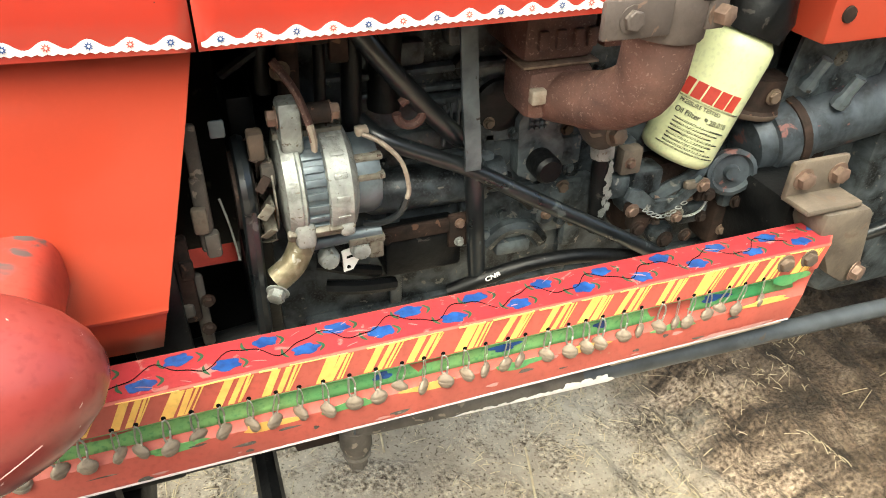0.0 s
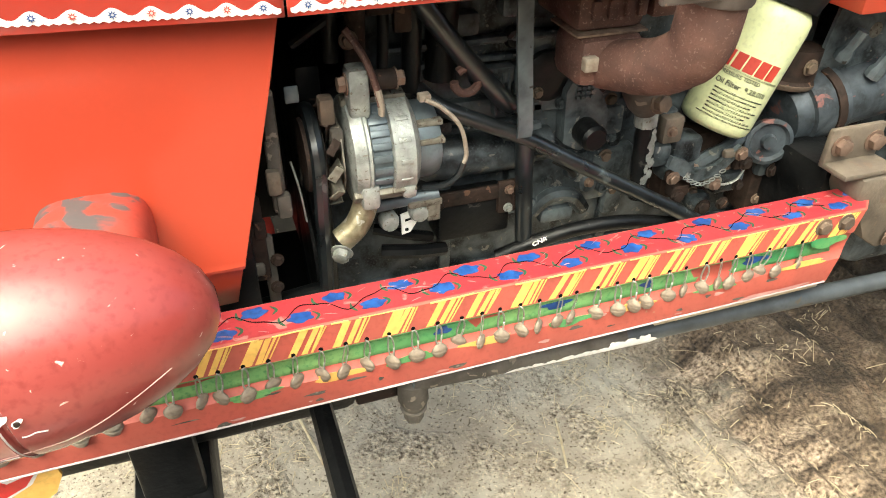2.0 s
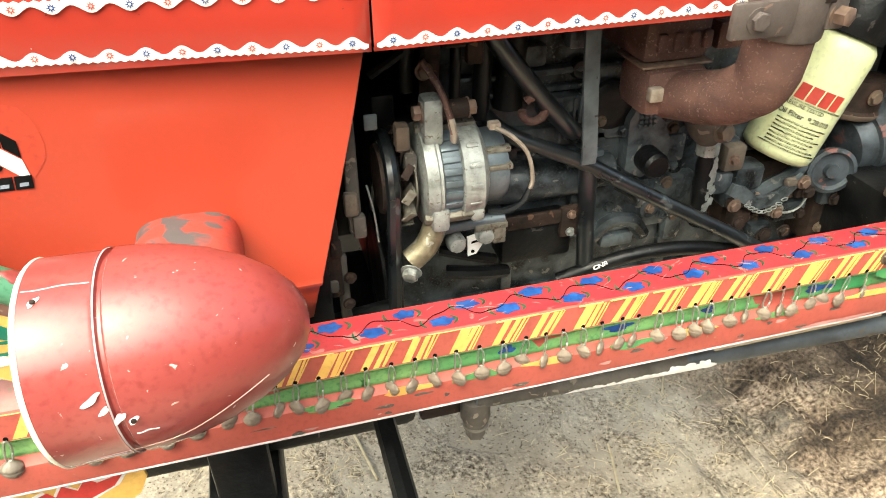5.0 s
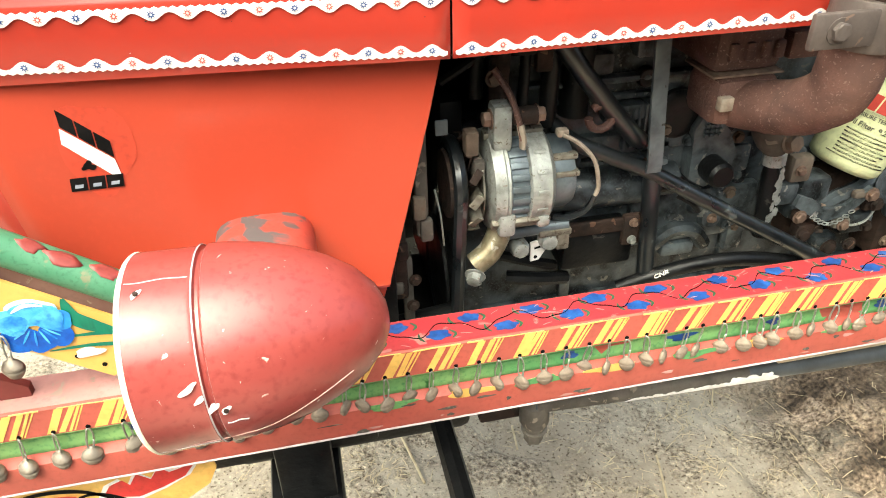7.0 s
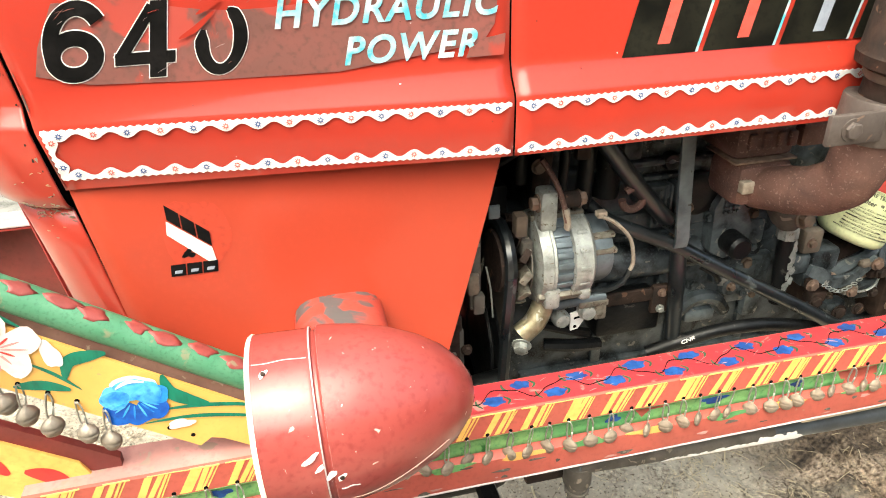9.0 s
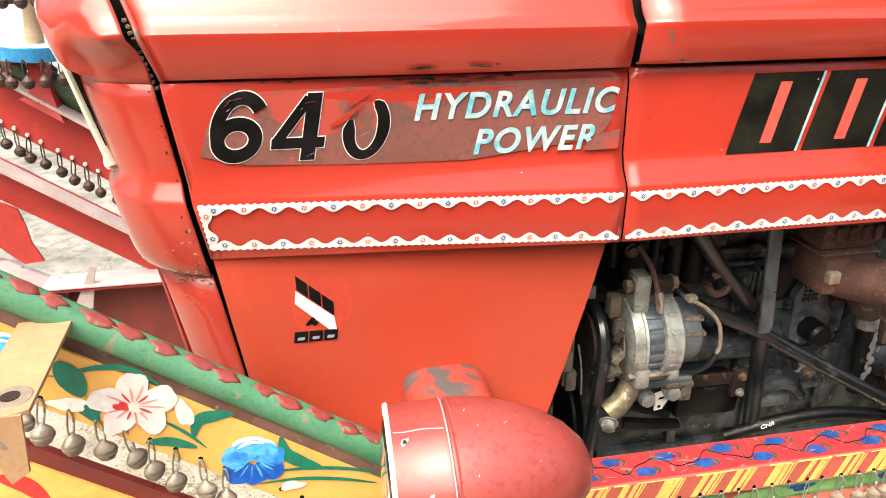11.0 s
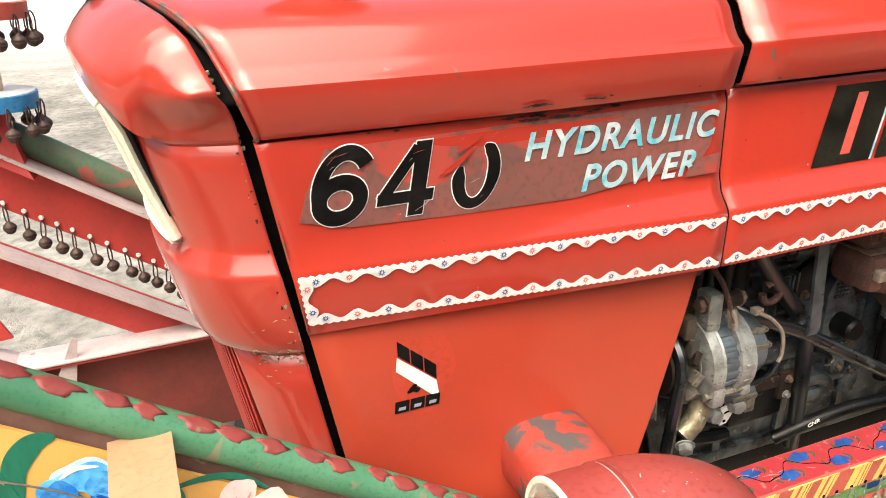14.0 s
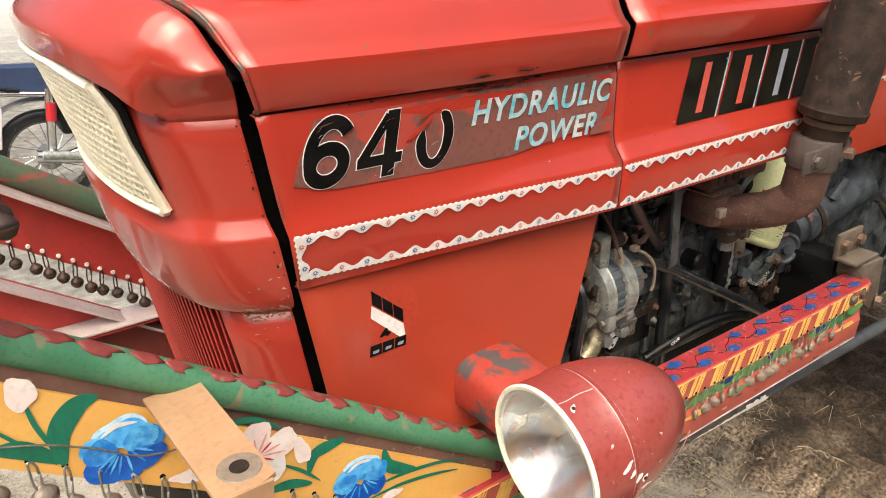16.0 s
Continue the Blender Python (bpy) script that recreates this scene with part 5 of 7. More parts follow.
for ob in [alt, *alt.children_recursive]:
    ob.data.transform(Matrix.Translation((AX, 0, 0)))
# horseshoe clip and head studs behind the alternator
bm = B()
tube(bm, [(0.216 + 0.016 * math.cos(a), 0.10, 1.036 + 0.016 * math.sin(a)) for a in (math.pi * (0.75 - 1.75 * k / 16) for k in range(17))], 0.0055, 8)
part("horseshoe_clip", bm, "rust", engine)
for x, y, z0, z1, r, mat in ((0.085, 0.11, 1.06, 1.17, 0.012, "rust_dark"), (0.118, 0.12, 1.03, 1.17, 0.007, "oily"), (0.155, 0.13, 1.02, 1.17, 0.012, "oily"), (0.06, 0.12, 1.07, 1.17, 0.009, "oily"), (0.20, 0.155, 1.02, 1.16, 0.02, "oily")):
    part("head_stud", lathe(B(), [(0, r), (z1 - z0, r)], (x, y, z0), (0.05, 0, 1), 10), mat, engine)
bolt((0.077, 0.098, 1.10), r=0.008, mat="rust_tan")

# strap and hoses
bm = B()
loft(bm, [[(x - 0.0098, y, z), (x + 0.0098, y, z), (x + 0.0098, y + 0.005, z), (x - 0.0098, y + 0.005, z)] for x, y, z in ((0.277, 0.082, 1.135), (0.281, 0.08, 1.06), (0.288, 0.078, 0.972), (0.289, 0.082, 0.958), (0.291, 0.100, 0.950))])
strap = part("strap", bm, "steel", tractor, "grey flat steel strap")


def hose(pts, r, label="black rubber hose", mat="rubber", name="hose"):
    bm = B()
    tube(bm, spline(pts), r, 12)
    return part(name, bm, mat, tractor, label)


hose([(0.150, 0.105, 1.150), (0.175, 0.10, 1.112), (0.225, 0.105, 1.05), (0.275, 0.11, 0.995), (0.31, 0.13, 0.965)], 0.0125)
hose([(0.165, 0.13, 1.02), (0.186, 0.105, 1.004), (0.24, 0.098, 0.978), (0.292, 0.094, 0.953), (0.38, 0.078, 0.902), (0.46, 0.070, 0.855), (0.54, 0.062, 0.808), (0.62, 0.055, 0.755), (0.66, 0.06, 0.70)], 0.0105)
hose([(0.296, 0.098, 0.958), (0.299, 0.095, 0.90), (0.303, 0.095, 0.84), (0.312, 0.10, 0.74)], 0.012)
low = hose([(0.27, 0.10, 0.765), (0.32, 0.085, 0.790), (0.38, 0.075, 0.806), (0.45, 0.07, 0.806), (0.53, 0.075, 0.784), (0.60, 0.09, 0.75)], 0.0105, mat="oily")
part("hose_mark", text_mesh("CNR", 0.0105, lambda u, v, w: (0.312 + u * 0.95 - v * 0.25, 0.0755 - w - 0.1 * u, 0.790 + v * 0.95 + u * 0.36), 0.0003, 0, 1.0, 0.0006), "white", low, "worn white lettering", False)
hose([(0.50, 0.13, 1.0), (0.62, 0.15, 1.06), (0.74, 0.14, 1.05)], 0.010)

# drain pipe with a chrome union
pipe = part("drain_pipe", lathe(B(), [(0, 0.012), (0.10, 0.012), (0.12, 0.009), (0.15, 0.012)], (0.487, 0.102, 0.822), (-0.08, 0, 1), 14), "oily", tractor, "black pipe with flaking paint")
part("union_nut", lathe(B(), [(0, 0.016), (0.018, 0.016), (0.020, 0.013), (0.036, 0.013)], (0.479, 0.102, 0.938), (-0.05, 0, 1), 8), "alu", pipe, "bright hex union")
part("union_elbow", lathe(B(), [(0, 0.014), (0.012, 0.024), (0.028, 0.031), (0.042, 0.032), (0.052, 0.026)], (0.472, 0.098, 0.958), (-0.12, 0, 1), 20), "dirt", pipe, "dirty brown cast elbow")
bolt((0.470, 0.068, 0.986), (0.1, -1, 0.2), 0.011, 0.013, "rust_tan", pipe)
for k in range(9):
    flake = B()
    plate(flake, blob(0.487 + 0.004 * math.sin(k * 3), 0.93 - 0.009 * k, 0.0032 + 0.0012 * (k % 3), 0.0075, 5, 0.12, k), (lambda k: lambda u, v, w: (u, 0.0895 - w - 0.0002 * k, v))(k), 0.0004)
    part("paint_flake", flake, "alu", pipe, "", False)

# exhaust manifold, elbow and pipe
bm = B()
box(bm, (0.330, 0.055, 1.0935), (0.418, 0.17, 1.150), 0.010)
box(bm, (0.10, 0.10, 1.125), (0.62, 0.17, 1.175), 0.012)
for x in (0.345, 0.366, 0.387, 0.404):
    box(bm, (x, 0.050, 1.108), (x + 0.012, 0.06, 1.130), 0.003)
box(bm, (0.43, 0.06, 1.10), (0.50, 0.14, 1.135), 0.006)
manifold = part("exhaust_manifold", bm, "rust", tractor, "rust-brown cast exhaust manifold")
bm = B()
el = spline([(0.352, 0.088, 1.055), (0.370, 0.066, 1.053), (0.387, 0.025, 1.061), (0.400, -0.012, 1.073), (0.408, -0.040, 1.092), (0.412, -0.055, 1.112), (0.413, -0.060, 1.160), (0.4135, -0.060, 1.180)], 6)
tube(bm, el, [0.028, 0.030, 0.0315, 0.0325, 0.033, 0.034, 0.034], 22)
part("elbow", bm, "rust", manifold, "rust-brown exhaust elbow")
boxes("elbow_flange", [((0.331, 0.040, 1.031), (0.416, 0.115, 1.091))], "rust", manifold, 0.014)
boxes("gasket", [((0.328, 0.0485, 1.0905), (0.420, 0.118, 1.0935))], "copper", manifold, 0.001)
boxes("square_bolt", [((0.333, 0.031, 1.056), (0.350, 0.043, 1.073))], "lead", manifold, 0.002)
clamp = part("clamp_ring", lathe(B(), [(0, 0.0375), (0.002, 0.0385), (0.046, 0.0385), (0.048, 0.0375)], (0.4125, -0.060, 1.160), (0.05, -0.05, 1), 28), "clamp", manifold, "grey-brown steel clamp ring")
boxes("clamp_ear", [((0.325, -0.099, 1.169), (0.394, -0.091, 1.204)), ((0.430, -0.098, 1.170), (0.452, -0.088, 1.204))], "clamp", clamp, 0.003)
bolt((0.352, -0.099, 1.187), r=0.0095, mat="clamp", parent=clamp)
bolt((0.444, -0.094, 1.184), (0.3, -1, 0), 0.010, 0.014, "bolt", clamp)
muffler = part("exhaust_pipe", lathe(B(), [(0, 0.034), (0.030, 0.034), (0.036, 0.036), (0.042, 0.050), (0.054, 0.052), (0.058, 0.049), (0.60, 0.049), (0.75, 0.03), (0.9, 0.03)], (0.424, -0.066, 1.200), (0.055, -0.085, 1), 28), "rust_dark", tractor, "dark brown upright exhaust pipe")
part("weld_bead", lathe(B(), [(0, 0.035), (0.004, 0.038), (0.010, 0.0385), (0.013, 0.035)], (0.4252, -0.0685, 1.226), (0.055, -0.085, 1), 26), "rust_tan", muffler)

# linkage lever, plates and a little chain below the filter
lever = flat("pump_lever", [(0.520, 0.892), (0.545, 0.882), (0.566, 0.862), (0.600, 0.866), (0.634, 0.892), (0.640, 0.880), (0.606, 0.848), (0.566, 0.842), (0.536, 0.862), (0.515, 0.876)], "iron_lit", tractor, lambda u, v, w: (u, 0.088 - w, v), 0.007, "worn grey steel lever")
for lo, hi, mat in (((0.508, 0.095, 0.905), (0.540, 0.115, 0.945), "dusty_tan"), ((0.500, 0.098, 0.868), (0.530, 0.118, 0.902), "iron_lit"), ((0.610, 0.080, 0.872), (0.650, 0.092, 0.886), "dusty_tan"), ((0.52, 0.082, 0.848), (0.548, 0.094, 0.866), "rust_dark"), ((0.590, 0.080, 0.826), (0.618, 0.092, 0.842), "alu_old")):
    bm = B()
    box(bm, lo, hi, 0.005)
    part("link_plate", bm, mat, lever)
for k in range(9):
    f = k / 8
    c = Vector((0.548 + 0.062 * f, 0.078, 0.856 - 0.016 * math.sin(math.pi * f)))
    bm = B()
    tube(bm, [c + Vector((0.0052 * math.cos(a), 0.002 * math.sin(a) * (k % 2), 0.0026 * math.sin(a) * (1 - 0.6 * (k % 2)))) for a in (2 * math.pi * i / 10 for i in range(11))], 0.0009, 5)
    part("chain_link", bm, "alu", lever)
for at, r in (((0.528, 0.082, 0.857), 0.008), ((0.603, 0.080, 0.834), 0.007), ((0.637, 0.080, 0.879), 0.008), ((0.520, 0.095, 0.925), 0.006)):
    bolt(at, r=r, mat="bolt", parent=lever)
flange = part("brass_cap", lathe(B(), [(0, 0.026), (0.010, 0.030), (0.016, 0.028), (0.020, 0.012), (0.024, 0.011), (0.032, 0.010)], (0.478, 0.110, 0.990), (0, -1, 0.15), 20), "rust", tractor, "rusty round cap with a hexagon")

# spin-on oil filter
F0, FA = Vector((0.612, 0.128, 0.905)), Vector((0.36, 0.0, 0.93)).normalized()
oil = part("oil_filter", lathe(B(), [(0, 0.030), (0.002, 0.044), (0.008, 0.0505), (0.016, 0.052), (0.16, 0.052), (0.175, 0.050), (0.185, 0.043), (0.188, 0.03)], F0, FA, 40), "filter", tractor, "pale yellow-green spin-on oil filter with red printing")
FS = FA.cross(Vector((0, 1, 0))).normalized()
FD = FA.cross(FS).normalized()


def on_filter(u, v, w):
    a = (u * 1.08 - 0.025) / 0.052
    d = FD if FD.y < 0 else -FD
    s = FS if FS.x > 0 else -FS
    return F0 + FA * v + (d * math.cos(a) + s * math.sin(a)) * (0.0524 + w)


def curved(poly, steps=1):
    out = []
    for (u0, v0), (u1, v1) in zip(poly, poly[1:] + poly[:1]):
        for k in range(steps):
            out.append((u0 + (u1 - u0) * k / steps, v0 + (v1 - v0) * k / steps))
    return out


for k, (u, wd) in enumerate(((-0.046, 0.012), (-0.031, 0.013), (-0.016, 0.014), (0.000, 0.013), (0.015, 0.013))):
    flat("print_bar", [(u, 0.090), (u + wd, 0.090), (u + wd + 0.002, 0.112), (u + 0.002, 0.112)], "ink", oil, on_filter)
part("print_text", text_mesh("PRESSURE TESTED", 0.0075, lambda u, v, w: on_filter(u - 0.040, v + 0.0795, w + 0.0004), 0.0001, 0, 0.9, 0.0003), "ink_black", oil, "", False)
part("print_text", text_mesh("Oil Filter  9.28.010", 0.0100, lambda u, v, w: on_filter(u - 0.040, v + 0.066, w + 0.0004), 0.00015, 0, 0.92, 0.0003), "ink_black", oil, "", False)
for k in range(7):
    flat("print_line", curved([(-0.036, 0.0595 - 0.0055 * k), (0.034 - 0.007 * (k % 3), 0.0595 - 0.0055 * k), (0.034 - 0.007 * (k % 3), 0.0578 - 0.0055 * k), (-0.036, 0.0578 - 0.0055 * k)], 12), "ink_black", oil, raised(on_filter, 0.0004), 0.0003)
for v in (0.088, 0.0215):
    flat("print_line", curved([(-0.044, v), (0.042, v), (0.042, v - 0.0012), (-0.044, v - 0.0012)], 14), "ink_black", oil, raised(on_filter, 0.0004), 0.0003)
part("filter_head", lathe(B(), [(0, 0.05), (0.03, 0.055), (0.07, 0.04)], F0 + FA * 0.186, FA, 24), "oily", tractor, "black cast filter head")

# pump and steering parts to the rear
pump = part("pump_body", lathe(B(), [(0, 0.03), (0.004, 0.045), (0.03, 0.048), (0.032, 0.054), (0.09, 0.056), (0.093, 0.048), (0.18, 0.050), (0.30, 0.052)], (0.735, 0.135, 0.90), (0.97, 0, 0.16), 28), "pump", tractor, "grey cylindrical pump body with red paint traces")
part("pump_clamp", lathe(B(), [(0, 0.058), (0.012, 0.060), (0.014, 0.058)], (0.80, 0.135, 0.911), (0.97, 0, 0.16), 28), "rust_dark", pump)
part("pump_cap", lathe(B(), [(0, 0.034), (0.012, 0.036), (0.014, 0.030), (0.008, 0.026), (0.008, 0.012), (0.016, 0.010), (0.016, 0.0005)], (0.70, 0.105, 0.880), (-0.3, -0.95, 0.1), 24), "pump", pump)
lobe, *_ = boxes("pump_housing", [((0.54, 0.12, 0.79), (0.70, 0.17, 0.90)), ((0.70, 0.11, 0.74), (0.83, 0.17, 0.85)), ((0.83, 0.12, 0.66), (0.90, 0.17, 0.90))], "rust_dark", tractor, 0.013, "oily cast housing with bolts")
for at in ((0.56, 0.12, 0.815), (0.60, 0.12, 0.80), (0.665, 0.12, 0.825), (0.65, 0.12, 0.87), (0.77, 0.11, 0.80), (0.72, 0.11, 0.77), (0.585, 0.12, 0.875)):
    bolt(at, r=0.007, mat="rust_tan", parent=lobe)
boxes("casting_step", [((0.535, 0.10, 0.865), (0.585, 0.14, 0.905)), ((0.53, 0.105, 0.835), (0.56, 0.14, 0.862)), ((0.62, 0.098, 0.80), (0.675, 0.13, 0.835)), ((0.585, 0.10, 0.775), (0.625, 0.13, 0.80)), ((0.51, 0.11, 0.88), (0.54, 0.15, 0.95)), ((0.70, 0.10, 0.815), (0.735, 0.12, 0.85)), ((0.75, 0.098, 0.79), (0.80, 0.12, 0.815))], "iron", lobe, 0.008)
boxes("linkage_block", [((0.535, 0.085, 0.818), (0.565, 0.105, 0.838)), ((0.640, 0.088, 0.845), (0.672, 0.10, 0.86))], "rust_dark", lobe, 0.004)
for at, r in (((0.545, 0.085, 0.822), 0.009), ((0.655, 0.085, 0.858), 0.008), ((0.66, 0.095, 0.815), 0.007), ((0.605, 0.095, 0.785), 0.010), ((0.635, 0.09, 0.79), 0.008), ((0.72, 0.095, 0.83), 0.009)):
    bolt(at, r=r, mat="rust_dark", parent=lobe)
bm = B()
tube(bm, spline([(0.60, 0.092, 0.838), (0.625, 0.088, 0.825), (0.65, 0.088, 0.83), (0.662, 0.09, 0.85)]), 0.002, 5)
part("loose_wire", bm, "alu", lobe)
bm = B()
tube(bm, spline([(0.575, 0.10, 0.86), (0.61, 0.095, 0.855), (0.64, 0.10, 0.845), (0.665, 0.105, 0.86)]), 0.003, 6)
part("loose_wire", bm, "copper", lobe)
bm = B()
tube(bm, spline([(0.56, 0.11, 0.84), (0.60, 0.105, 0.865), (0.64, 0.11, 0.875), (0.69, 0.13, 0.90)]), 0.012, 8)
part("casting_arm", bm, "iron", lobe)
bm = B()
plate(bm, [(0.772, 0.925), (0.796, 1.085), (0.97, 1.085), (0.95, 0.93)], lambda u, v, w: (u, 0.135 - w, v), 0.006)
sp = part("support_plate", bm, "iron_lit", tractor, "stained dark steel support plate", False)
for at in ((0.87, 0.129, 1.02), (0.83, 0.129, 0.985)):
    part("stain", lathe(B(), [(0, 0.012), (0.0008, 0.011)], at, (0, -1, 0), 14), "alu_old", sp)
part("filter_base", lathe(B(), [(0, 0.036), (0.004, 0.047), (0.012, 0.050), (0.016, 0.046), (0.06, 0.044)], (0.742, 0.155, 0.945), (0.1, 0, 1), 26), "rust_dark", tractor)
part("base_rim", lathe(B(), [(0, 0.0475), (0.004, 0.0505), (0.008, 0.0505), (0.010, 0.048)], (0.742, 0.155, 0.948), (0.1, 0, 1), 26), "rust_tan", tractor)
bolt((0.745, 0.108, 0.985), r=0.009, mat="rust_tan")
for at in ((0.81, 0.12, 0.985), (0.86, 0.10, 0.96)):
    part("pipe_union", lathe(B(), [(0, 0.012), (0.012, 0.013), (0.02, 0.009), (0.05, 0.009)], at, (0.2, -0.3, 1), 8), "steel", tractor)
hose([(0.98, 0.06, 0.95), (1.0, 0.04, 0.92), (1.02, 0.02, 0.86), (1.0, 0.02, 0.80), (0.95, 0.05, 0.75)], 0.012, "dark rubber hose")

# steering drag link with white paint, and the steering arm below it
bm = B()
tube(bm, [(0.096, -0.045, 0.7155), (0.243, -0.045, 0.707), (0.60, -0.045, 0.694), (1.25, -0.045, 0.668)], 0.0135, 16)
link = part("drag_link", bm, "grey_pipe", tractor, "grey steering rod with flaking white paint")
bm = B()
tube(bm, [(0.098, -0.045, 0.7155), (0.16, -0.045, 0.7118), (0.243, -0.045, 0.707), (0.33, -0.045, 0.7037), (0.40, -0.045, 0.7009)], [0.0148, 0.0146, 0.0144, 0.0142, 0.0139], 16)
part("rust_sleeve", bm, "dirt", link, "rusty dust-covered end of the rod")
rnd = random.Random(4)
for k in range(64):
    f = k / 63
    x = 0.226 + 0.206 * f
    z = 0.707 - (x - 0.243) * 0.039
    a = -0.62 + 0.50 * f + rnd.uniform(-0.32, 0.32) * (0.35 + 0.65 * f)
    patch = B()
    plate(patch, blob(0, 0, rnd.uniform(0.005, 0.012), rnd.uniform(0.0025, 0.0050 + 0.002 * f), 3, 0.14, k), (lambda x, z, a: lambda u, v, w: (x + u, -0.045 - math.cos(a + v / 0.0142) * (0.0146 + w + 0.00002 * (round(x * 1000) % 7)), z - 0.039 * u + math.sin(a + v / 0.0142) * (0.0146 + w)))(x, z, a), 0.0003)
    part("white_patch", patch, "white", link, "flaking white paint", False)
joint = part("ball_joint", lathe(B(), [(0, 0.012), (0.02, 0.015), (0.03, 0.02), (0.06, 0.019), (0.066, 0.012)], (0.100, -0.045, 0.652), (0, 0.05, 1), 16), "dirt", link)
bolt((0.100, -0.045, 0.668), (0, 0, -1), 0.013, 0.022, "dirt", link)
bm = B()
box(bm, (0.03, -0.03, 0.675), (0.30, 0.02, 0.693), 0.004, Matrix())
part("steering_arm", bm, "rust_dark", tractor)


# rear wheel and front wheels hold the tractor up, outside the view
def wheel(at, r, w, name, tilt=0):
    hub = part(name, lathe(B(), [(-w * 0.5, r * 0.62), (-w * 0.5, r * 0.82), (-w * 0.42, r * 0.96), (-w * 0.2, r), (w * 0.2, r), (w * 0.42, r * 0.96), (w * 0.5, r * 0.82), (w * 0.5, r * 0.62), (-w * 0.5, r * 0.62)], at, (0, 1, 0), 36, False), "rubber", tractor, "black ribbed tractor tyre")
    part("rim", lathe(B(), [(-0.06, r * 0.60), (-0.05, r * 0.64), (0.0, r * 0.5), (0.05, r * 0.64), (0.06, r * 0.6)], at, (0, 1, 0), 30), "frame_red", hub)


wheel((-0.205, 0.94, 0.36), 0.36, 0.18, "front_wheel")
wheel((-0.205, -0.45, 0.36), 0.36, 0.18, "front_wheel")
wheel((1.95, -0.28, 0.68), 0.68, 0.34, "rear_wheel")
wheel((1.95, 0.82, 0.68), 0.68, 0.34, "rear_wheel")
bm = B()
box(bm, (1.6, -0.12, 0.5), (2.1, 0.65, 0.86), 0.05)
part("rear_axle", bm, "iron", tractor, "dark rear axle casing")


# ---- decorated front frame ----
bumper = thing("front_guard_frame", (-0.2, YC, 0.0), "painted steel front guard frame hung with small bells", "guard frame")


def slope_z(x):
    """Top of the sloping pipe of the frame."""
    return 0.954 - 0.69 * (x + 0.268)


# bells on wire links, built once and shared
def bell_mesh(mat, link=0.030, r=0.0105, squash=0.6, wire="wire_bright"):
    bm = B()
    n = 14
    pts = []
    for k in range(n + 1):
        a = 2 * math.pi * k / n
        pts.append((0.0036 * math.cos(a) + 0.0006 * math.sin(3 * a), 0.0, -link / 2 + link / 2 * math.sin(a)))
    tube(bm, pts, 0.0012, 5)
    loop = len(bm.faces)
    lathe(bm, [(-r * 1.02, r * 0.25), (-r * 0.8, r * 0.66), (-0.25 * r, r * 0.98), (-0.06 * r, r * 1.02), (0.0, r * 0.93), (0.06 * r, r * 1.02), (r * 0.4, r * 0.9), (r * 0.8, r * 0.5), (r * 1.0, r * 0.24), (r * 1.15, r * 0.2)], (0, 0, -link - r * 0.55), (0, 0, 1), 12)
    for v in bm.verts:
        v.co.y *= squash
    bmesh.ops.recalc_face_normals(bm, faces=bm.faces)
    bm.faces.ensure_lookup_table()
    for i, f in enumerate(bm.faces):
        f.material_index = 0 if i >= loop else 1
    me = bpy.data.meshes.new("bell")
    bm.to_mesh(me)
    bm.free()
    for p in me.polygons:
        p.use_smooth = True
    me.materials.append(M[mat])
    me.materials.append(M[wire])
    return me


BELL, BELL_BIG, BELL_DARK = bell_mesh("coin", 0.031, 0.0100, 0.42), bell_mesh("coin_pale", 0.034, 0.0118, 0.75), bell_mesh("coin_dark", 0.030, 0.0098, 0.95, "coin_dark")
rb = random.Random(7)


def bell(me, at, parent, sway=8.0):
    return part("bell", me, None, parent, m=Matrix.Translation(at) @ Euler((radians(rb.uniform(-6, 6)), radians(rb.uniform(-sway, sway)), radians(rb.uniform(-50, 50)))).to_matrix().to_4x4())


# horizontal side rail: pressed channel with painted bands
RAIL = [(-0.018, 0.8590), (-0.070, 0.8600), (-0.0735, 0.8585), (-0.0760, 0.8260), (-0.0725, 0.8220), (-0.0685, 0.8170), (-0.0680, 0.8020), (-0.0725, 0.7940), (-0.0790, 0.7880), (-0.0830, 0.7560), (-0.0815, 0.7520), (-0.060, 0.7510), (-0.060, 0.7545), (-0.0785, 0.7555), (-0.0755, 0.7860), (-0.0640, 0.8000), (-0.0640, 0.8190), (-0.0715, 0.8270), (-0.0700, 0.8560), (-0.018, 0.8555)]
X0, X1 = -0.56, 0.712


def rail_shell(points, mat, name, label, ends=(X0, X1), cut=0.0, far=False):
    bm = B()
    secs = []
    for k in range(41):
        row = []
        for y, z in points:
            x = ends[0] + (ends[1] - ends[0]) * k / 40
            if k == 40:
                x += cut * (z - 0.80) * 0.25 + cut * (y + 0.073) * 1.1
            y += 0.0012 * noise.noise((x * 9, z * 20, 1))
            row.append((x, 2 * YC - y if far else y, z))
        secs.append(row)
    loft(bm, secs)
    return part(name, bm, mat, None if far is None else bumper, label)


rail = rail_shell(RAIL, "rail_coral", "side_rail", "painted steel side rail in red, yellow and green with flowers", cut=1.0)
# far side rail
far_rail = rail_shell([(y, z + 0.045) for y, z in RAIL], "frame_red", "side_rail", "plain red inner face of the side rail", (-0.86, 0.60), 0.0, True)
bm = B()
box(bm, (-0.85, 0.535, 0.9065), (0.5, 0.60, 0.9105), 0.001)
part("top_flange", bm, "flange", far_rail, "worn whitish flange")
bm = B()
box(bm, (-0.80, 0.578, 0.70), (0.5, 0.584, 0.895), 0.001)
part("web_plate", bm, "maroon", far_rail)


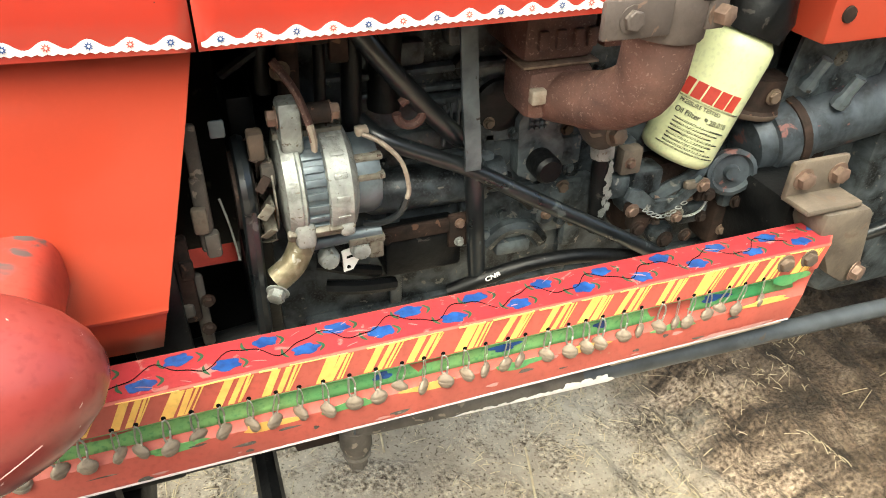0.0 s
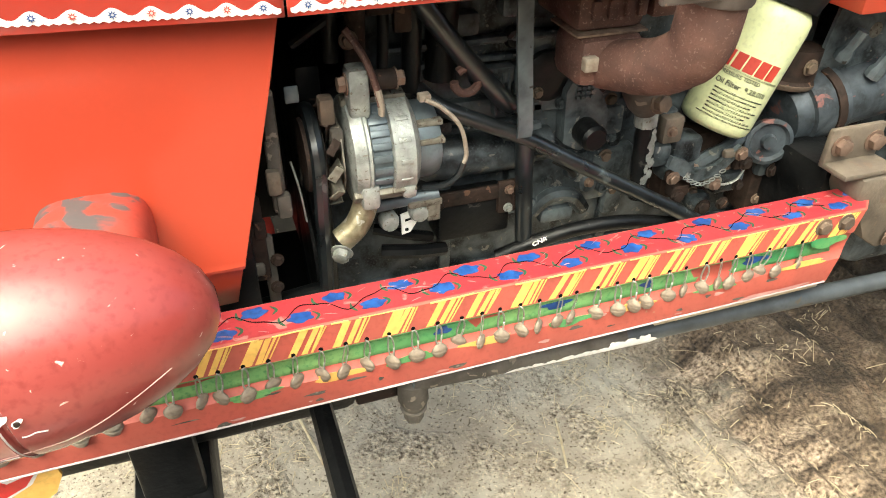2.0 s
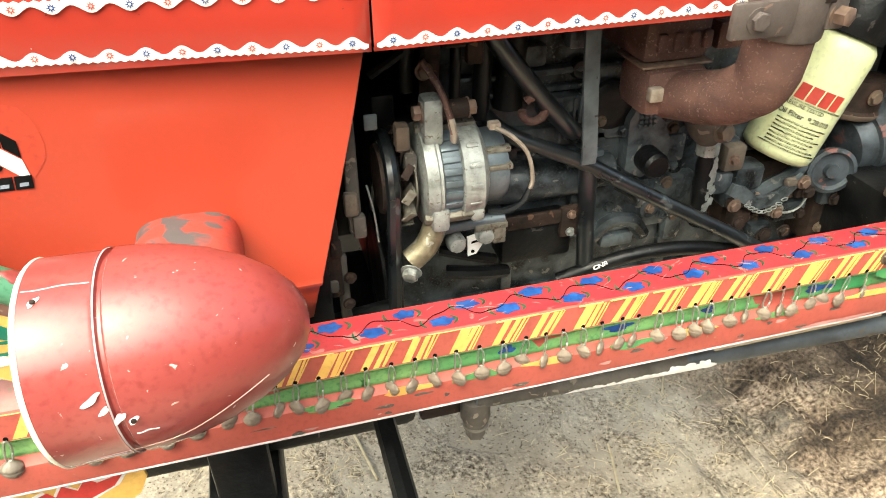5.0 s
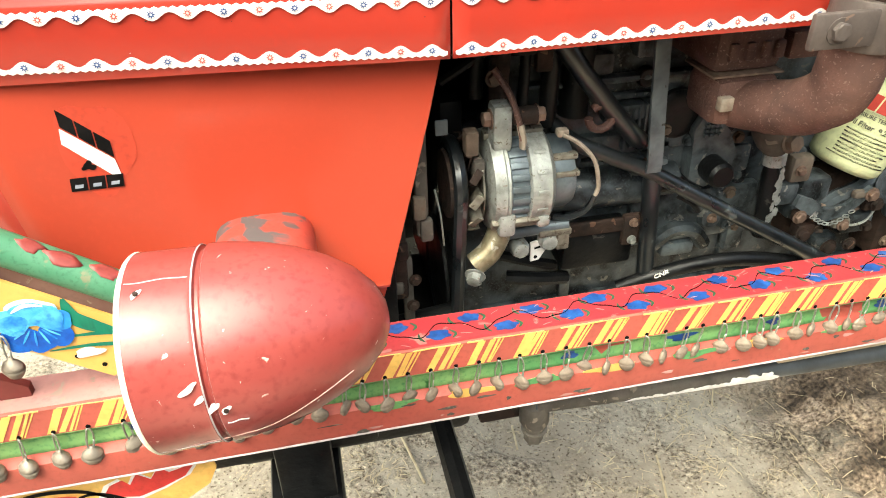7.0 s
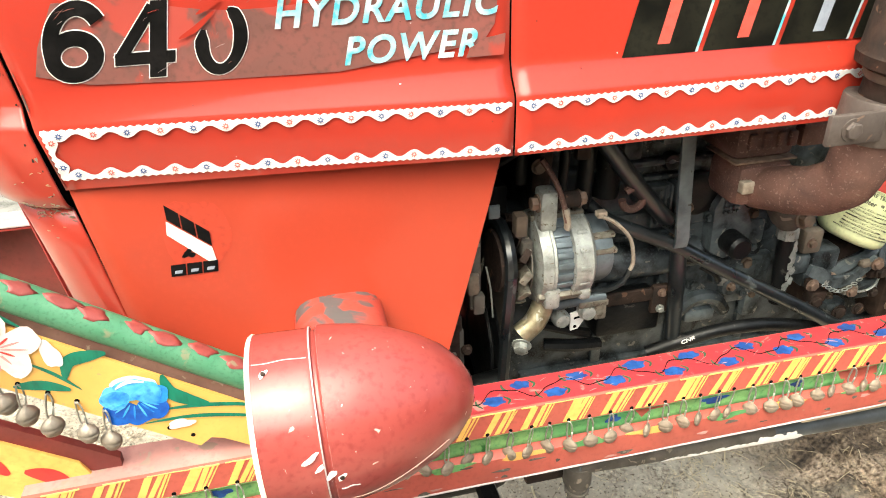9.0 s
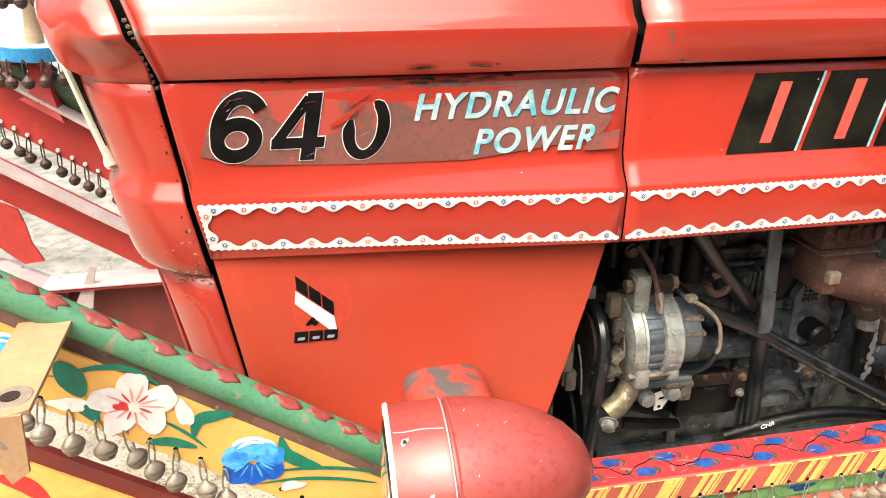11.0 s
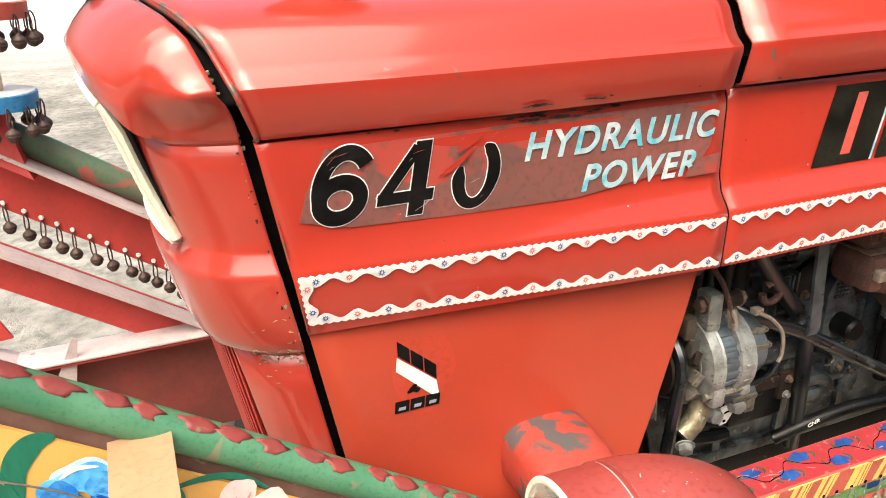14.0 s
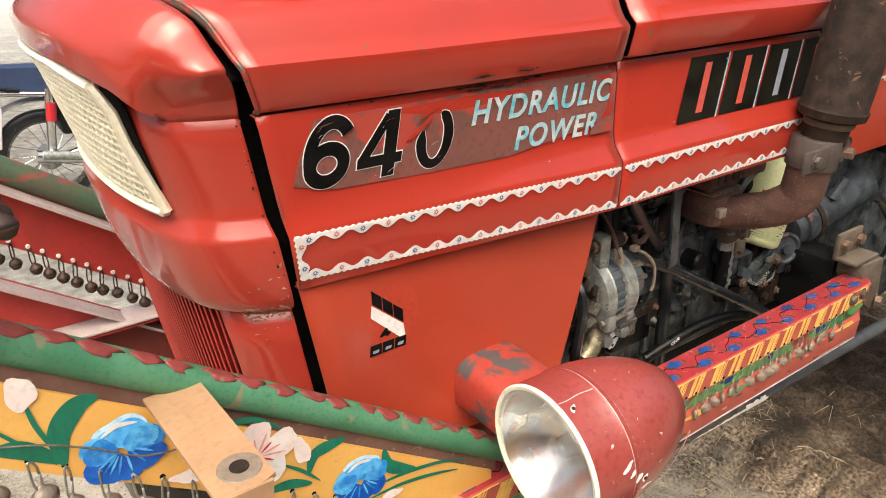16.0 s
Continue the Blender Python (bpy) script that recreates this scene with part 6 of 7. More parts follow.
def on_top(u, v, w):
    return (u, v, 0.8602 + (v + 0.070) * -0.019 + w)


def on_band(u, v, w):
    t = (0.8585 - v) / 0.0325
    return (u, -0.0739 - 0.0025 * t - w, v)


# top face: dark pink field, wavy stem, blue flowers with green leaves
flat("painted_field", [(X0, -0.019), (-0.30, -0.019), (-0.285, -0.0702), (X0, -0.0702)], "rail_faded", rail, on_top, 0.0003, "dusty faded pink paint")
flat("painted_field", [(-0.30, -0.019), (X1 + 0.070, -0.019), (X1 + 0.014, -0.0702), (-0.285, -0.0702)], "rail_pink", rail, on_top, 0.0003, "deep pink painted field")
rf = random.Random(3)
k = 0
x = -0.27
while x < X1 + 0.03:
    yy = -0.033 if k % 2 else -0.056
    flat("painted_flower", blob(x + rf.uniform(-0.003, 0.003), yy + rf.uniform(-0.002, 0.002), rf.uniform(0.0125, 0.0150), rf.uniform(0.0075, 0.0092), 5, 0.14, k), "dot_blue", rail, raised(on_top, 0.0004))
    for sgn in (-1, 1):
        flat("painted_leaf", stroke([(x + sgn * 0.018 - 0.003, yy + 0.008), (x + sgn * 0.021, yy), (x + sgn * 0.016, yy - 0.007)], 0.0032), "flower_leaf", rail, raised(on_top, 0.0004))
    x += 0.040 + rf.uniform(-0.003, 0.003)
    k += 1
wave = [(-0.28 + 0.005 * i, -0.0445 + 0.0105 * math.sin(0.005 * i * 2 * math.pi / 0.082) + 0.003 * math.sin(i * 0.9)) for i in range(int((X1 + 0.25) / 0.005))]
left = [(u, v + 0.0007) for u, v in wave] + [(u, v - 0.0007) for u, v in wave[::-1]]
flat("painted_stem", left, "black", rail, raised(on_top, 0.0006))
# upper band: slanting yellow strokes on coral red
x = X0 + 0.01
k = 0
while x < X1 - 0.04:
    for dx, wd in ((0.0, 0.009 + 0.004 * (k % 3 == 0)), (0.0145, 0.0065), (0.0225 + 0.001 * (k % 2), 0.0030), (0.0270 + 0.002 * (k % 2), 0.0016)):
        j = rf.uniform(-0.002, 0.002)
        flat("painted_stripe", [(x + dx + j, 0.8275), (x + dx + wd + j, 0.8275), (x + dx + wd + 0.016, 0.8580), (x + dx + 0.016, 0.8580)], "stripe", rail, on_band, 0.0003)
    x += rf.uniform(0.046, 0.056)
    k += 1
# pale worn arris between the top face and the band
ra = random.Random(17)
x = X0 + 0.02
while x < X1 - 0.02:
    l = ra.uniform(0.015, 0.06)
    bm = B()
    tube(bm, [(x + l * i / 5, -0.0738 + 0.0003 * math.sin(i * 2.0 + x * 40), 0.8588 + 0.0002 * math.sin(i + x * 30)) for i in range(6)], ra.uniform(0.0005, 0.0011), 5)
    part("worn_edge", bm, "stripe", rail)
    x += l + ra.uniform(0.0, 0.025)
# scratches and bare spots on the painted top
for k in range(60):
    u, v, a = ra.uniform(-0.25, X1), ra.uniform(-0.066, -0.023), ra.uniform(-0.6, 0.6)
    l = ra.uniform(0.002, 0.010)
    flat("scratch", stroke([(u - l * math.cos(a), v - l * math.sin(a)), (u, v + 0.0004), (u + l * math.cos(a), v + l * math.sin(a))], ra.uniform(0.0006, 0.0016)), "rail_faded", rail, raised(on_top, 0.0008), 0.0002)
for k in range(22):
    u, v = ra.uniform(-0.2, X1 - 0.06), ra.uniform(0.758, 0.786)
    flat("scratch", blob(u, v, ra.uniform(0.002, 0.014), ra.uniform(0.0008, 0.0028), 3, 0.2, k, 12), "dirt" if k % 3 else "rail_faded", rail, lambda u, v, w: (u, -0.0833 + (v - 0.756) * 0.125 - 0.0003 - w, v), 0.0002)
# green groove
bm = B()
loft(bm, [[(X0 + (X1 - 0.022 - X0) * i / 30, y, z) for y, z in ((-0.0764, 0.8255), (-0.0730, 0.8215), (-0.0690, 0.8168), (-0.0685, 0.8022), (-0.0710, 0.7975))] for i in range(31)], closed=False)
solid(part("painted_groove", bm, "lime", rail, "green painted groove"), 0.0004, 1.0)
for i, (x, l) in enumerate(((0.275, 0.018), (0.565, 0.022), (0.13, 0.010), (0.40, 0.008), (-0.36, 0.012))):
    flat("blue_dab", blob(x, 0.810, l, 0.0055, 3, 0.25, i), "dot_blue", rail, lambda u, v, w: (u, -0.0692 - w - max(0.0, v - 0.8165) * 0.9, v), 0.0004)
flat("fade_patch", blob(0.672, 0.8205, 0.030, 0.0085, 3, 0.18, 41), "lime", rail, lambda u, v, w: (u, -0.0770 - w, v), 0.0003)
flat("fade_patch", blob(0.640, 0.7925, 0.038, 0.0052, 3, 0.2, 43), "stripe", rail, lambda u, v, w: (u, -0.0800 - w, v), 0.0003)
flat("fade_patch", blob(0.600, 0.7585, 0.060, 0.0028, 4, 0.2, 44), "rail_faded", rail, lambda u, v, w: (u, -0.0838 - w, v), 0.0003)
# worn white lower edge
bm = B()
tube(bm, [(X0, -0.0826, 0.7535), (X1 - 0.025, -0.0826, 0.7535)], 0.0015, 6)
part("worn_edge", bm, "flange", rail)
for i in range(7):
    flat("fade_patch", blob(-0.1 + 0.1 * i + rf.uniform(-0.03, 0.03), 0.788, 0.03, 0.006, 3, 0.2, i), "yellow" if i % 2 else "lime", rail, lambda u, v, w: (u, -0.0797 - w - 0.0010 * (0.794 - v) * 10, v), 0.0003)
# bells along the rail
x = -0.545
i = 0
HOLES = []
while x < 0.645:
    HOLES.append(x)
    bell(BELL if x > -0.2 else BELL_BIG, (x, -0.0785, 0.8290), rail, 22 if x > 0.55 else 9)
    x += rb.uniform(0.021, 0.030) if x > -0.2 else rb.uniform(0.033, 0.038)
hole = part("link_hole", lathe(B(), [(0, 0.0026), (0.0006, 0.0026)], (0, 0, 0), (0, -1, 0), 8), "black", rail, "", False, Matrix.Translation((HOLES[0], -0.0762, 0.8295))).data
for x in HOLES[1:]:
    part("link_hole", hole, None, rail, m=Matrix.Translation((x, -0.0762, 0.8295)))
for x in (0.657, 0.694):
    part("bolt", bolt_mesh(B(), (x, -0.0745, 0.846), (0, -1, 0), 0.0095, 0.008), "rust_tan", rail)

# bracket that bolts the rail to the engine
bm = B()
box(bm, (0.693, -0.052, 0.893), (0.783, -0.002, 0.902), 0.003)
box(bm, (0.692, -0.012, 0.893), (0.783, -0.002, 0.950), 0.004)
brk = part("mount_bracket", bm, "dusty_tan", bumper, "rusty folded steel mounting bracket")
for at, ax in (((0.712, -0.012, 0.925), (0, -1, 0)), ((0.768, -0.012, 0.925), (0, -1, 0)), ((0.812, -0.056, 0.786), (0.3, -1, 0))):
    part("bolt", bolt_mesh(B(), at, ax, 0.0115, 0.012), "bolt", brk)
bm = B()
box(bm, (0.72, 0.0, 0.74), (0.80, 0.17, 0.88), 0.01)
part("bracket_arm", bm, "oily", brk)
bm = B()
plate(bm, [(0.725, 0.892), (0.798, 0.890), (0.806, 0.882), (0.826, 0.776), (0.800, 0.766), (0.765, 0.790), (0.725, 0.862)], lambda u, v, w: (u, 0.0 - w, v), 0.056)
bmesh.ops.bevel(bm, geom=list(bm.edges), offset=0.005, segments=2, affect="EDGES", profile=0.5)
part("bracket_block", bm, "dusty_tan", brk, "thick dusty steel angle")

# tin strip bent under the rail
bm = B()
tube(bm, spline([(-0.31, -0.05, 0.742), (-0.26, -0.05, 0.733), (-0.16, -0.05, 0.735), (-0.06, -0.05, 0.744), (0.0, -0.05, 0.752)]), 0.010, 8, 0.5)
part("under_strip", bm, "rust_dark", bumper)
bm = B()
box(bm, (0.43, -0.066, 0.728), (0.70, -0.045, 0.752), 0.002)
part("wooden_packing", bm, "wood", bumper, "pale wooden packing strip")


# sloping front frame, one on each side
def sloped_plate(name, v0, v1, y, thick, x0, x1, mat, parent, label="", lip=0.0):
    bm = B()
    secs = []
    for k in range(25):
        x = x0 + (x1 - x0) * k / 24
        z = slope_z(x)
        secs.append([(x, y, z + v0), (x, y + thick, z + v0), (x, y + thick, z + v1), (x, y, z + v1)])
    loft(bm, secs)
    return part(name, bm, mat, parent, label, False)


def pipe_at(y, x0, x1, parent, r=0.0165):
    bm = B()
    pts = [(x0 + (x1 - x0) * k / 20, y, slope_z(x0 + (x1 - x0) * k / 20) - r * 1.215 - 0.005) for k in range(21)]
    tube(bm, pts, r, 20)
    return part("sloping_pipe", bm, "green", parent, "green pipe painted with red diamonds")


near = pipe_at(-0.050, -1.08, -0.165, bumper)
# red diamonds along the crest of the pipe
ds = Vector((-0.823, 0, 0.568))
nu = Vector((0.568, 0, 0.823))
origin = Vector((-0.165, -0.050, slope_z(-0.165) - 0.0165 * 1.215 - 0.005))
L = 0.915 / 0.823
n = int(L / 0.0352)
for i in range(n):
    c = (i + 0.5) * L / n
    hl = 0.0176 + 0.0030 * math.sin(i * 2.1) + 0.0015 * math.sin(i * 5.3)
    c += 0.004 * math.sin(i * 3.7)
    bm = B()
    rows = []
    for a in range(-3, 4):
        th = a / 3 * 0.52
        half = hl * (1 - abs(a) / 3 * (0.92 - 0.25 * abs(math.sin(i * 1.9 + a)))) * (1 + 0.12 * math.sin(i * 4.1 + a * 2.3))
        th += 0.30 + 0.10 * math.sin(i * 2.9)
        rows.append([origin + ds * (c + half * f + 0.0022 * math.sin(i * 3.1 + a * 1.7)) + (nu * math.cos(th) - Vector((0, 1, 0)) * math.sin(th)) * 0.0167 for f in (-1, -0.5, 0, 0.5, 1)])
    loft(bm, rows, closed=False)
    solid(part("diamond", bm, "diamond", near), 0.0002, 1.0)
back = sloped_plate("back_plate", -0.10, -0.030, -0.052, 0.006, -1.08, -0.22, "dusty", bumper, "dusty brown back plate with its shading in the colour")


def on_flower(u, v, w):
    return (u, -0.0626 - w, v)


# yellow flower board
poly = [(-1.08, slope_z(-1.08) - 0.058), (-0.235, slope_z(-0.235) - 0.058), (-0.235, slope_z(-0.235) - 0.118), (-0.345, slope_z(-0.345) - 0.122), (-0.358, slope_z(-0.358) - 0.127), (-0.371, slope_z(-0.371) - 0.145), (-1.08, slope_z(-1.08) - 0.139)]
bm = B()
plate(bm, poly, lambda u, v, w: (u, -0.0585 - w, v), 0.0035)
board = part("flower_board", bm, "yellow", bumper, "yellow board painted with blue and white flowers", False)


def dab(name, pts, mat, h):
    flat(name, pts, mat, board, raised(on_flower, h + 0.0010), 0.0002)


def blue_flower(u, v, r, seed):
    """Round pale blue upper petals with a white rim over deep blue lower petals."""
    for k, (du, dv, ru, rv) in enumerate(((-0.45, -0.42, 0.48, 0.46), (0.45, -0.40, 0.46, 0.44), (0.0, -0.62, 0.40, 0.34), (0.62, 0.05, 0.36, 0.34))):
        dab("petal", blob(u + du * r, v + dv * r, r * ru, r * rv, 3, 0.08, seed + k * 2, 22), "deep_blue" if k < 3 else "blue", 0.0002 + 0.0001 * k)
    for k, (du, dv, ru, rv) in enumerate(((0.06, 0.40, 0.62, 0.44), (-0.50, 0.12, 0.40, 0.40), (0.40, 0.16, 0.44, 0.36))):
        dab("petal_edge", blob(u + du * r - r * 0.03, v + dv * r + r * 0.04, r * ru, r * rv * 0.96, 3, 0.08, seed + k, 24), "pale_blue" if k == 0 else "light_blue", 0.0006 + 0.0002 * k)
        dab("petal", blob(u + du * r, v + dv * r - r * 0.05, r * ru * 0.93, r * rv * 0.86, 3, 0.10, seed + k * 3, 24), "sky_blue" if k else "light_blue", 0.0007 + 0.0002 * k)
    for k in range(8):
        a = radians(200 + 20 * k + 9 * math.sin(seed + k))
        c, t = math.cos(a), math.sin(a)
        dab("petal_vein", stroke([(u + c * r * 0.25, v + t * r * 0.2), (u + c * r * 0.5, v + t * r * 0.48), (u + c * r * 0.72, v + t * r * 0.72)], r * 0.06), "sky_blue" if k % 2 else "light_blue", 0.0014 + 0.00003 * k)
    dab("petal_vein", stroke([(u - r * 0.42, v + r * 0.48), (u - r * 0.05, v + r * 0.66), (u + r * 0.40, v + r * 0.58)], r * 0.12), "white", 0.0013)


def pale_flower(u, v, r, seed):
    """Broad white petals veined with pink round a red heart."""
    for k in range(5):
        a = 2 * math.pi * k / 5 + seed
        c, s = math.cos(a), math.sin(a)
        dab("petal", blob(u + c * r * 0.58, v + s * r * 0.46, r * 0.50, r * 0.36, 3, 0.10, seed + k, 22, a), "white" if k % 2 else "petal", 0.0003 + 0.0001 * k)
    for k in range(14):
        a = 2 * math.pi * k / 14 + seed * 0.7
        c, s = math.cos(a), math.sin(a)
        l = 0.5 + 0.22 * ((k * 5) % 3) / 2
        dab("petal_vein", stroke([(u + c * r * 0.15, v + s * r * 0.12), (u + c * r * l, v + s * r * l * 0.85)], r * 0.055), "pink_dab" if k % 3 else "red_dab", 0.0011 + 0.00002 * k)
    dab("flower_heart", blob(u - r * 0.28, v + r * 0.02, r * 0.17, r * 0.12, 3, 0.2, seed), "red_dab", 0.0014)
    dab("flower_heart", blob(u + r * 0.02, v - r * 0.05, r * 0.13, r * 0.15, 4, 0.25, seed), "petal", 0.0016)


LEAVES = []


def leaf(pts, w):
    LEAVES.append(1)
    flat("leaf", stroke(pts, w), "leaf", board, raised(on_flower, 0.0001 + 0.00005 * len(LEAVES)), 0.0002)


for (u, v, r, kind) in ((-0.645, 1.112, 0.032, "blue"), (-0.534, 1.046, 0.042, "pink"), (-0.424, 0.960, 0.032, "blue"), (-0.80, 1.205, 0.036, "pink")):
    if kind == "blue":
        blue_flower(u, v, r * 1.12, u * 7)
    else:
        pale_flower(u, v, r, u * 9)
leaf([(-0.690, 1.115), (-0.688, 1.145), (-0.672, 1.165), (-0.655, 1.168)], 0.020)
leaf([(-0.735, 1.150), (-0.715, 1.142), (-0.690, 1.118)], 0.016)
leaf([(-0.597, 1.105), (-0.588, 1.085), (-0.580, 1.062)], 0.026)
leaf([(-0.592, 1.090), (-0.56, 1.094), (-0.53, 1.088), (-0.505, 1.066)], 0.007)
leaf([(-0.592, 1.055), (-0.578, 1.045), (-0.572, 1.030)], 0.016)
leaf([(-0.482, 0.998), (-0.474, 1.018), (-0.455, 1.022), (-0.438, 1.022)], 0.015)
leaf([(-0.530, 0.998), (-0.505, 0.995), (-0.480, 0.984)], 0.012)
leaf([(-0.512, 1.025), (-0.490, 1.006), (-0.470, 0.982)], 0.004)
leaf([(-0.392, 0.985), (-0.388, 0.962), (-0.372, 0.948), (-0.352, 0.938)], 0.016)
leaf([(-0.410, 0.940), (-0.365, 0.938), (-0.320, 0.930), (-0.28, 0.915)], 0.005)
leaf([(-0.420, 0.925), (-0.375, 0.925), (-0.330, 0.917), (-0.29, 0.905)], 0.005)
leaf([(-0.705, 1.19), (-0.702, 1.16), (-0.690, 1.12)], 0.004)
leaf([(-0.742, 1.185), (-0.72, 1.155), (-0.695, 1.118)], 0.003)
flat("bud", blob(-0.706, 1.192, 0.011, 0.015, 3, 0.1, 1), "petal", board, raised(on_flower, 0.0009), 0.0002)
flat("bud", blob(-0.487, 1.030, 0.0085, 0.017, 3, 0.1, 2, turn=0.2), "petal", board, raised(on_flower, 0.0009), 0.0002)
flat("bud", blob(-0.595, 1.055, 0.018, 0.008, 3, 0.15, 3, turn=-0.2), "petal", board, raised(on_flower, 0.0009), 0.0002)
flat("bud", blob(-0.385, 0.917, 0.014, 0.006, 3, 0.15, 5), "petal", board, raised(on_flower, 0.0009), 0.0002)
HX = [-0.972 + 0.0235 * i for i in range(24)]
for x in HX + [-0.398, -0.376]:
    part("link_hole", hole, None, board, m=Matrix.Translation((x, -0.0621, slope_z(x) - 0.131)))
for x in HX:
    if x > -0.44:
        continue
    bell(BELL_BIG, (x, -0.0645, slope_z(x) - 0.130), board, 10)

bm = B()
tube(bm, spline([(-0.80, -0.066, 1.175), (-0.715, -0.068, 1.150), (-0.670, -0.068, 1.126), (-0.634, -0.068, 1.100), (-0.60, -0.068, 1.092)]), 0.0009, 5)
part("tie_wire", bm, "wire", board, "thin rusty wire")
# lower sloping beam and its painted board
lower = sloped_plate("lower_beam", -0.247, -0.214, -0.050, 0.010, -1.08, -0.46, "maroon", bumper, "maroon lower beam")
bm = B()
plate(bm, [(-1.08, slope_z(-1.08) - 0.236), (-0.50, slope_z(-0.50) - 0.236), (-0.46, slope_z(-0.46) - 0.300), (-0.50, 0.80), (-1.08, slope_z(-1.08) - 0.36)], lambda u, v, w: (u, -0.0505 - w, v), 0.0035)
low_board = part("lower_board", bm, "stripe", bumper, "yellow board with red brush strokes", False)
for x in (-0.73, -0.66, -0.59, -0.53):
    z = slope_z(x) - 0.275
    flat("brush_stroke", stroke([(x - 0.025, z + 0.020), (x, z + 0.006), (x + 0.02, z - 0.022)], 0.020), "red_dab", low_board, lambda u, v, w: (u, -0.0544 - w, v), 0.0003)
# skirt board under the rail
bm = B()
plate(bm, [(-0.60, 0.753), (-0.306, 0.753), (-0.300, 0.715), (-0.312, 0.690), (-0.345, 0.668), (-0.60, 0.64)], lambda u, v, w: (u, -0.055 - w, v), 0.004)
skirt = part("skirt_board", bm, "stripe", bumper, "yellow skirt board with a red flame and black outline", False)


def on_skirt(u, v, w):
    return (u, -0.0594 - w, v)


flame = [(-0.43, 0.700), (-0.42, 0.716), (-0.405, 0.722), (-0.398, 0.712), (-0.388, 0.728), (-0.374, 0.716), (-0.362, 0.733), (-0.352, 0.722), (-0.322, 0.730), (-0.336, 0.712), (-0.362, 0.700), (-0.392, 0.690)]
flat("flame_edge", [(-0.378 + (u + 0.378) * 1.14, 0.711 + (v - 0.711) * 1.3) for u, v in flame], "white", skirt, on_skirt, 0.0003)
flat("flame", flame, "red_dab", skirt, raised(on_skirt, 0.0004), 0.0003)
for pts, w in (([(-0.56, 0.705), (-0.50, 0.722), (-0.45, 0.715), (-0.415, 0.69)], 0.006), ([(-0.47, 0.70), (-0.44, 0.708), (-0.41, 0.692), (-0.39, 0.67)], 0.005)):
    flat("outline", stroke(pts, w), "black", skirt, raised(on_skirt, 0.0006), 0.0003)
flat("flame", blob(-0.50, 0.70, 0.045, 0.014, 3, 0.1, 3), "red_dab", skirt, raised(on_skirt, 0.0002), 0.0003)
flat("blue_dab", blob(-0.315, 0.745, 0.004, 0.009, 3, 0.2, 1), "blue", skirt, raised(on_skirt, 0.0002), 0.0003)
flat("blue_dab", blob(-0.43, 0.684, 0.014, 0.007, 4, 0.3, 1), "dot_blue", skirt, raised(on_skirt, 0.0008), 0.0003)

# tan angle plate on the pipe
bm = B()
m = Matrix()
plate(bm, [(-0.622, -0.060), (-0.574, -0.056), (-0.566, -0.210), (-0.580, -0.216), (-0.612, -0.214)], lambda u, v, w: (u, v, 1.1455 + w - 0.05 * 0), 0.004)
tab = part("angle_plate", bm, "tan", bumper, "tan painted steel angle plate with a bolt hole", False)
bm = B()
plate(bm, [(-0.612, 1.149), (-0.570, 1.149), (-0.575, 1.095), (-0.590, 1.085)], lambda u, v, w: (u, -0.2135 - w, v), 0.003)
part("plate_lip", bm, "tan", tab, "", False)
bm = B()
lathe(bm, [(0, 0.017), (0.0006, 0.016)], (-0.586, -0.190, 1.1496), (0, 0, 1), 20)
part("bare_metal_ring", bm, "coin", tab, "", False)
bm = B()
lathe(bm, [(0, 0.0075), (0.0006, 0.0075)], (-0.586, -0.190, 1.1503), (0, 0, 1), 16)
part("bolt_hole", bm, "rust_dark", tab, "", False)

# far side of the sloping frame
far_pipe = pipe_at(2 * YC + 0.076, -1.25, -0.20, bumper, 0.020)
far_pipe.data.materials[0] = M["green_old"]
far_pipe["label"] = "weathered green pipe of the guard frame"
for v0, v1, y, nm, mat, lab in ((-0.160, -0.050, 0.590, "inner_plate", "frame_red", "red inner plate with a row of bells"), (-0.060, -0.054, 0.55, "inner_flange", "flange", ""), (-0.310, -0.225, 0.590, "inner_plate", "frame_red", "red lower inner plate"), (-0.232, -0.226, 0.55, "inner_flange", "flange", "")):
    pl = sloped_plate(nm, v0, v1, y, 0.006 if nm == "inner_plate" else 0.040, -1.25, -0.36, mat, bumper, lab)
    if v0 == -0.160:
        far_plate = pl
x = -1.1
while x < -0.40:
    bell(BELL_DARK, (x, 0.586, slope_z(x) - 0.154), far_plate, 5)
    part("rivet", lathe(B(), [(0, 0.004), (0.003, 0.003)], (x, 0.589, slope_z(x) - 0.150), (0, -1, 0), 8), "white", far_plate)
    x += rb.uniform(0.0175, 0.025)
# red horn plate and strut on the far side
bm = B()
plate(bm, [(-0.96, 1.12), (-0.90, 1.075), (-0.852, 1.050), (-0.845, 1.018), (-0.842, 0.985), (-0.828, 0.948), (-0.862, 0.945), (-0.90, 0.985), (-0.96, 1.05)], lambda u, v, w: (u, 0.584 - w, v), 0.006)
part("horn_plate", bm, "frame_red", bumper, "red pointed gusset plate", False)
bm = B()
plate(bm, [(-0.785, 0.862), (-0.752, 0.862), (-0.735, 0.940), (-0.742, 0.946)], lambda u, v, w: (u, 0.548 - w, v), 0.005)
part("strut", bm, "flange", bumper, "", False)
bm = B()
loft(bm, [[(x, 0.53, z), (x, 0.60, z), (x, 0.60, z - 0.03), (x, 0.53, z - 0.03)] for x, z in ((-1.15, 1.12), (-0.93, 0.967), (-0.80, 0.893))])
part("diagonal_brace", bm, "flange", bumper, "", False)
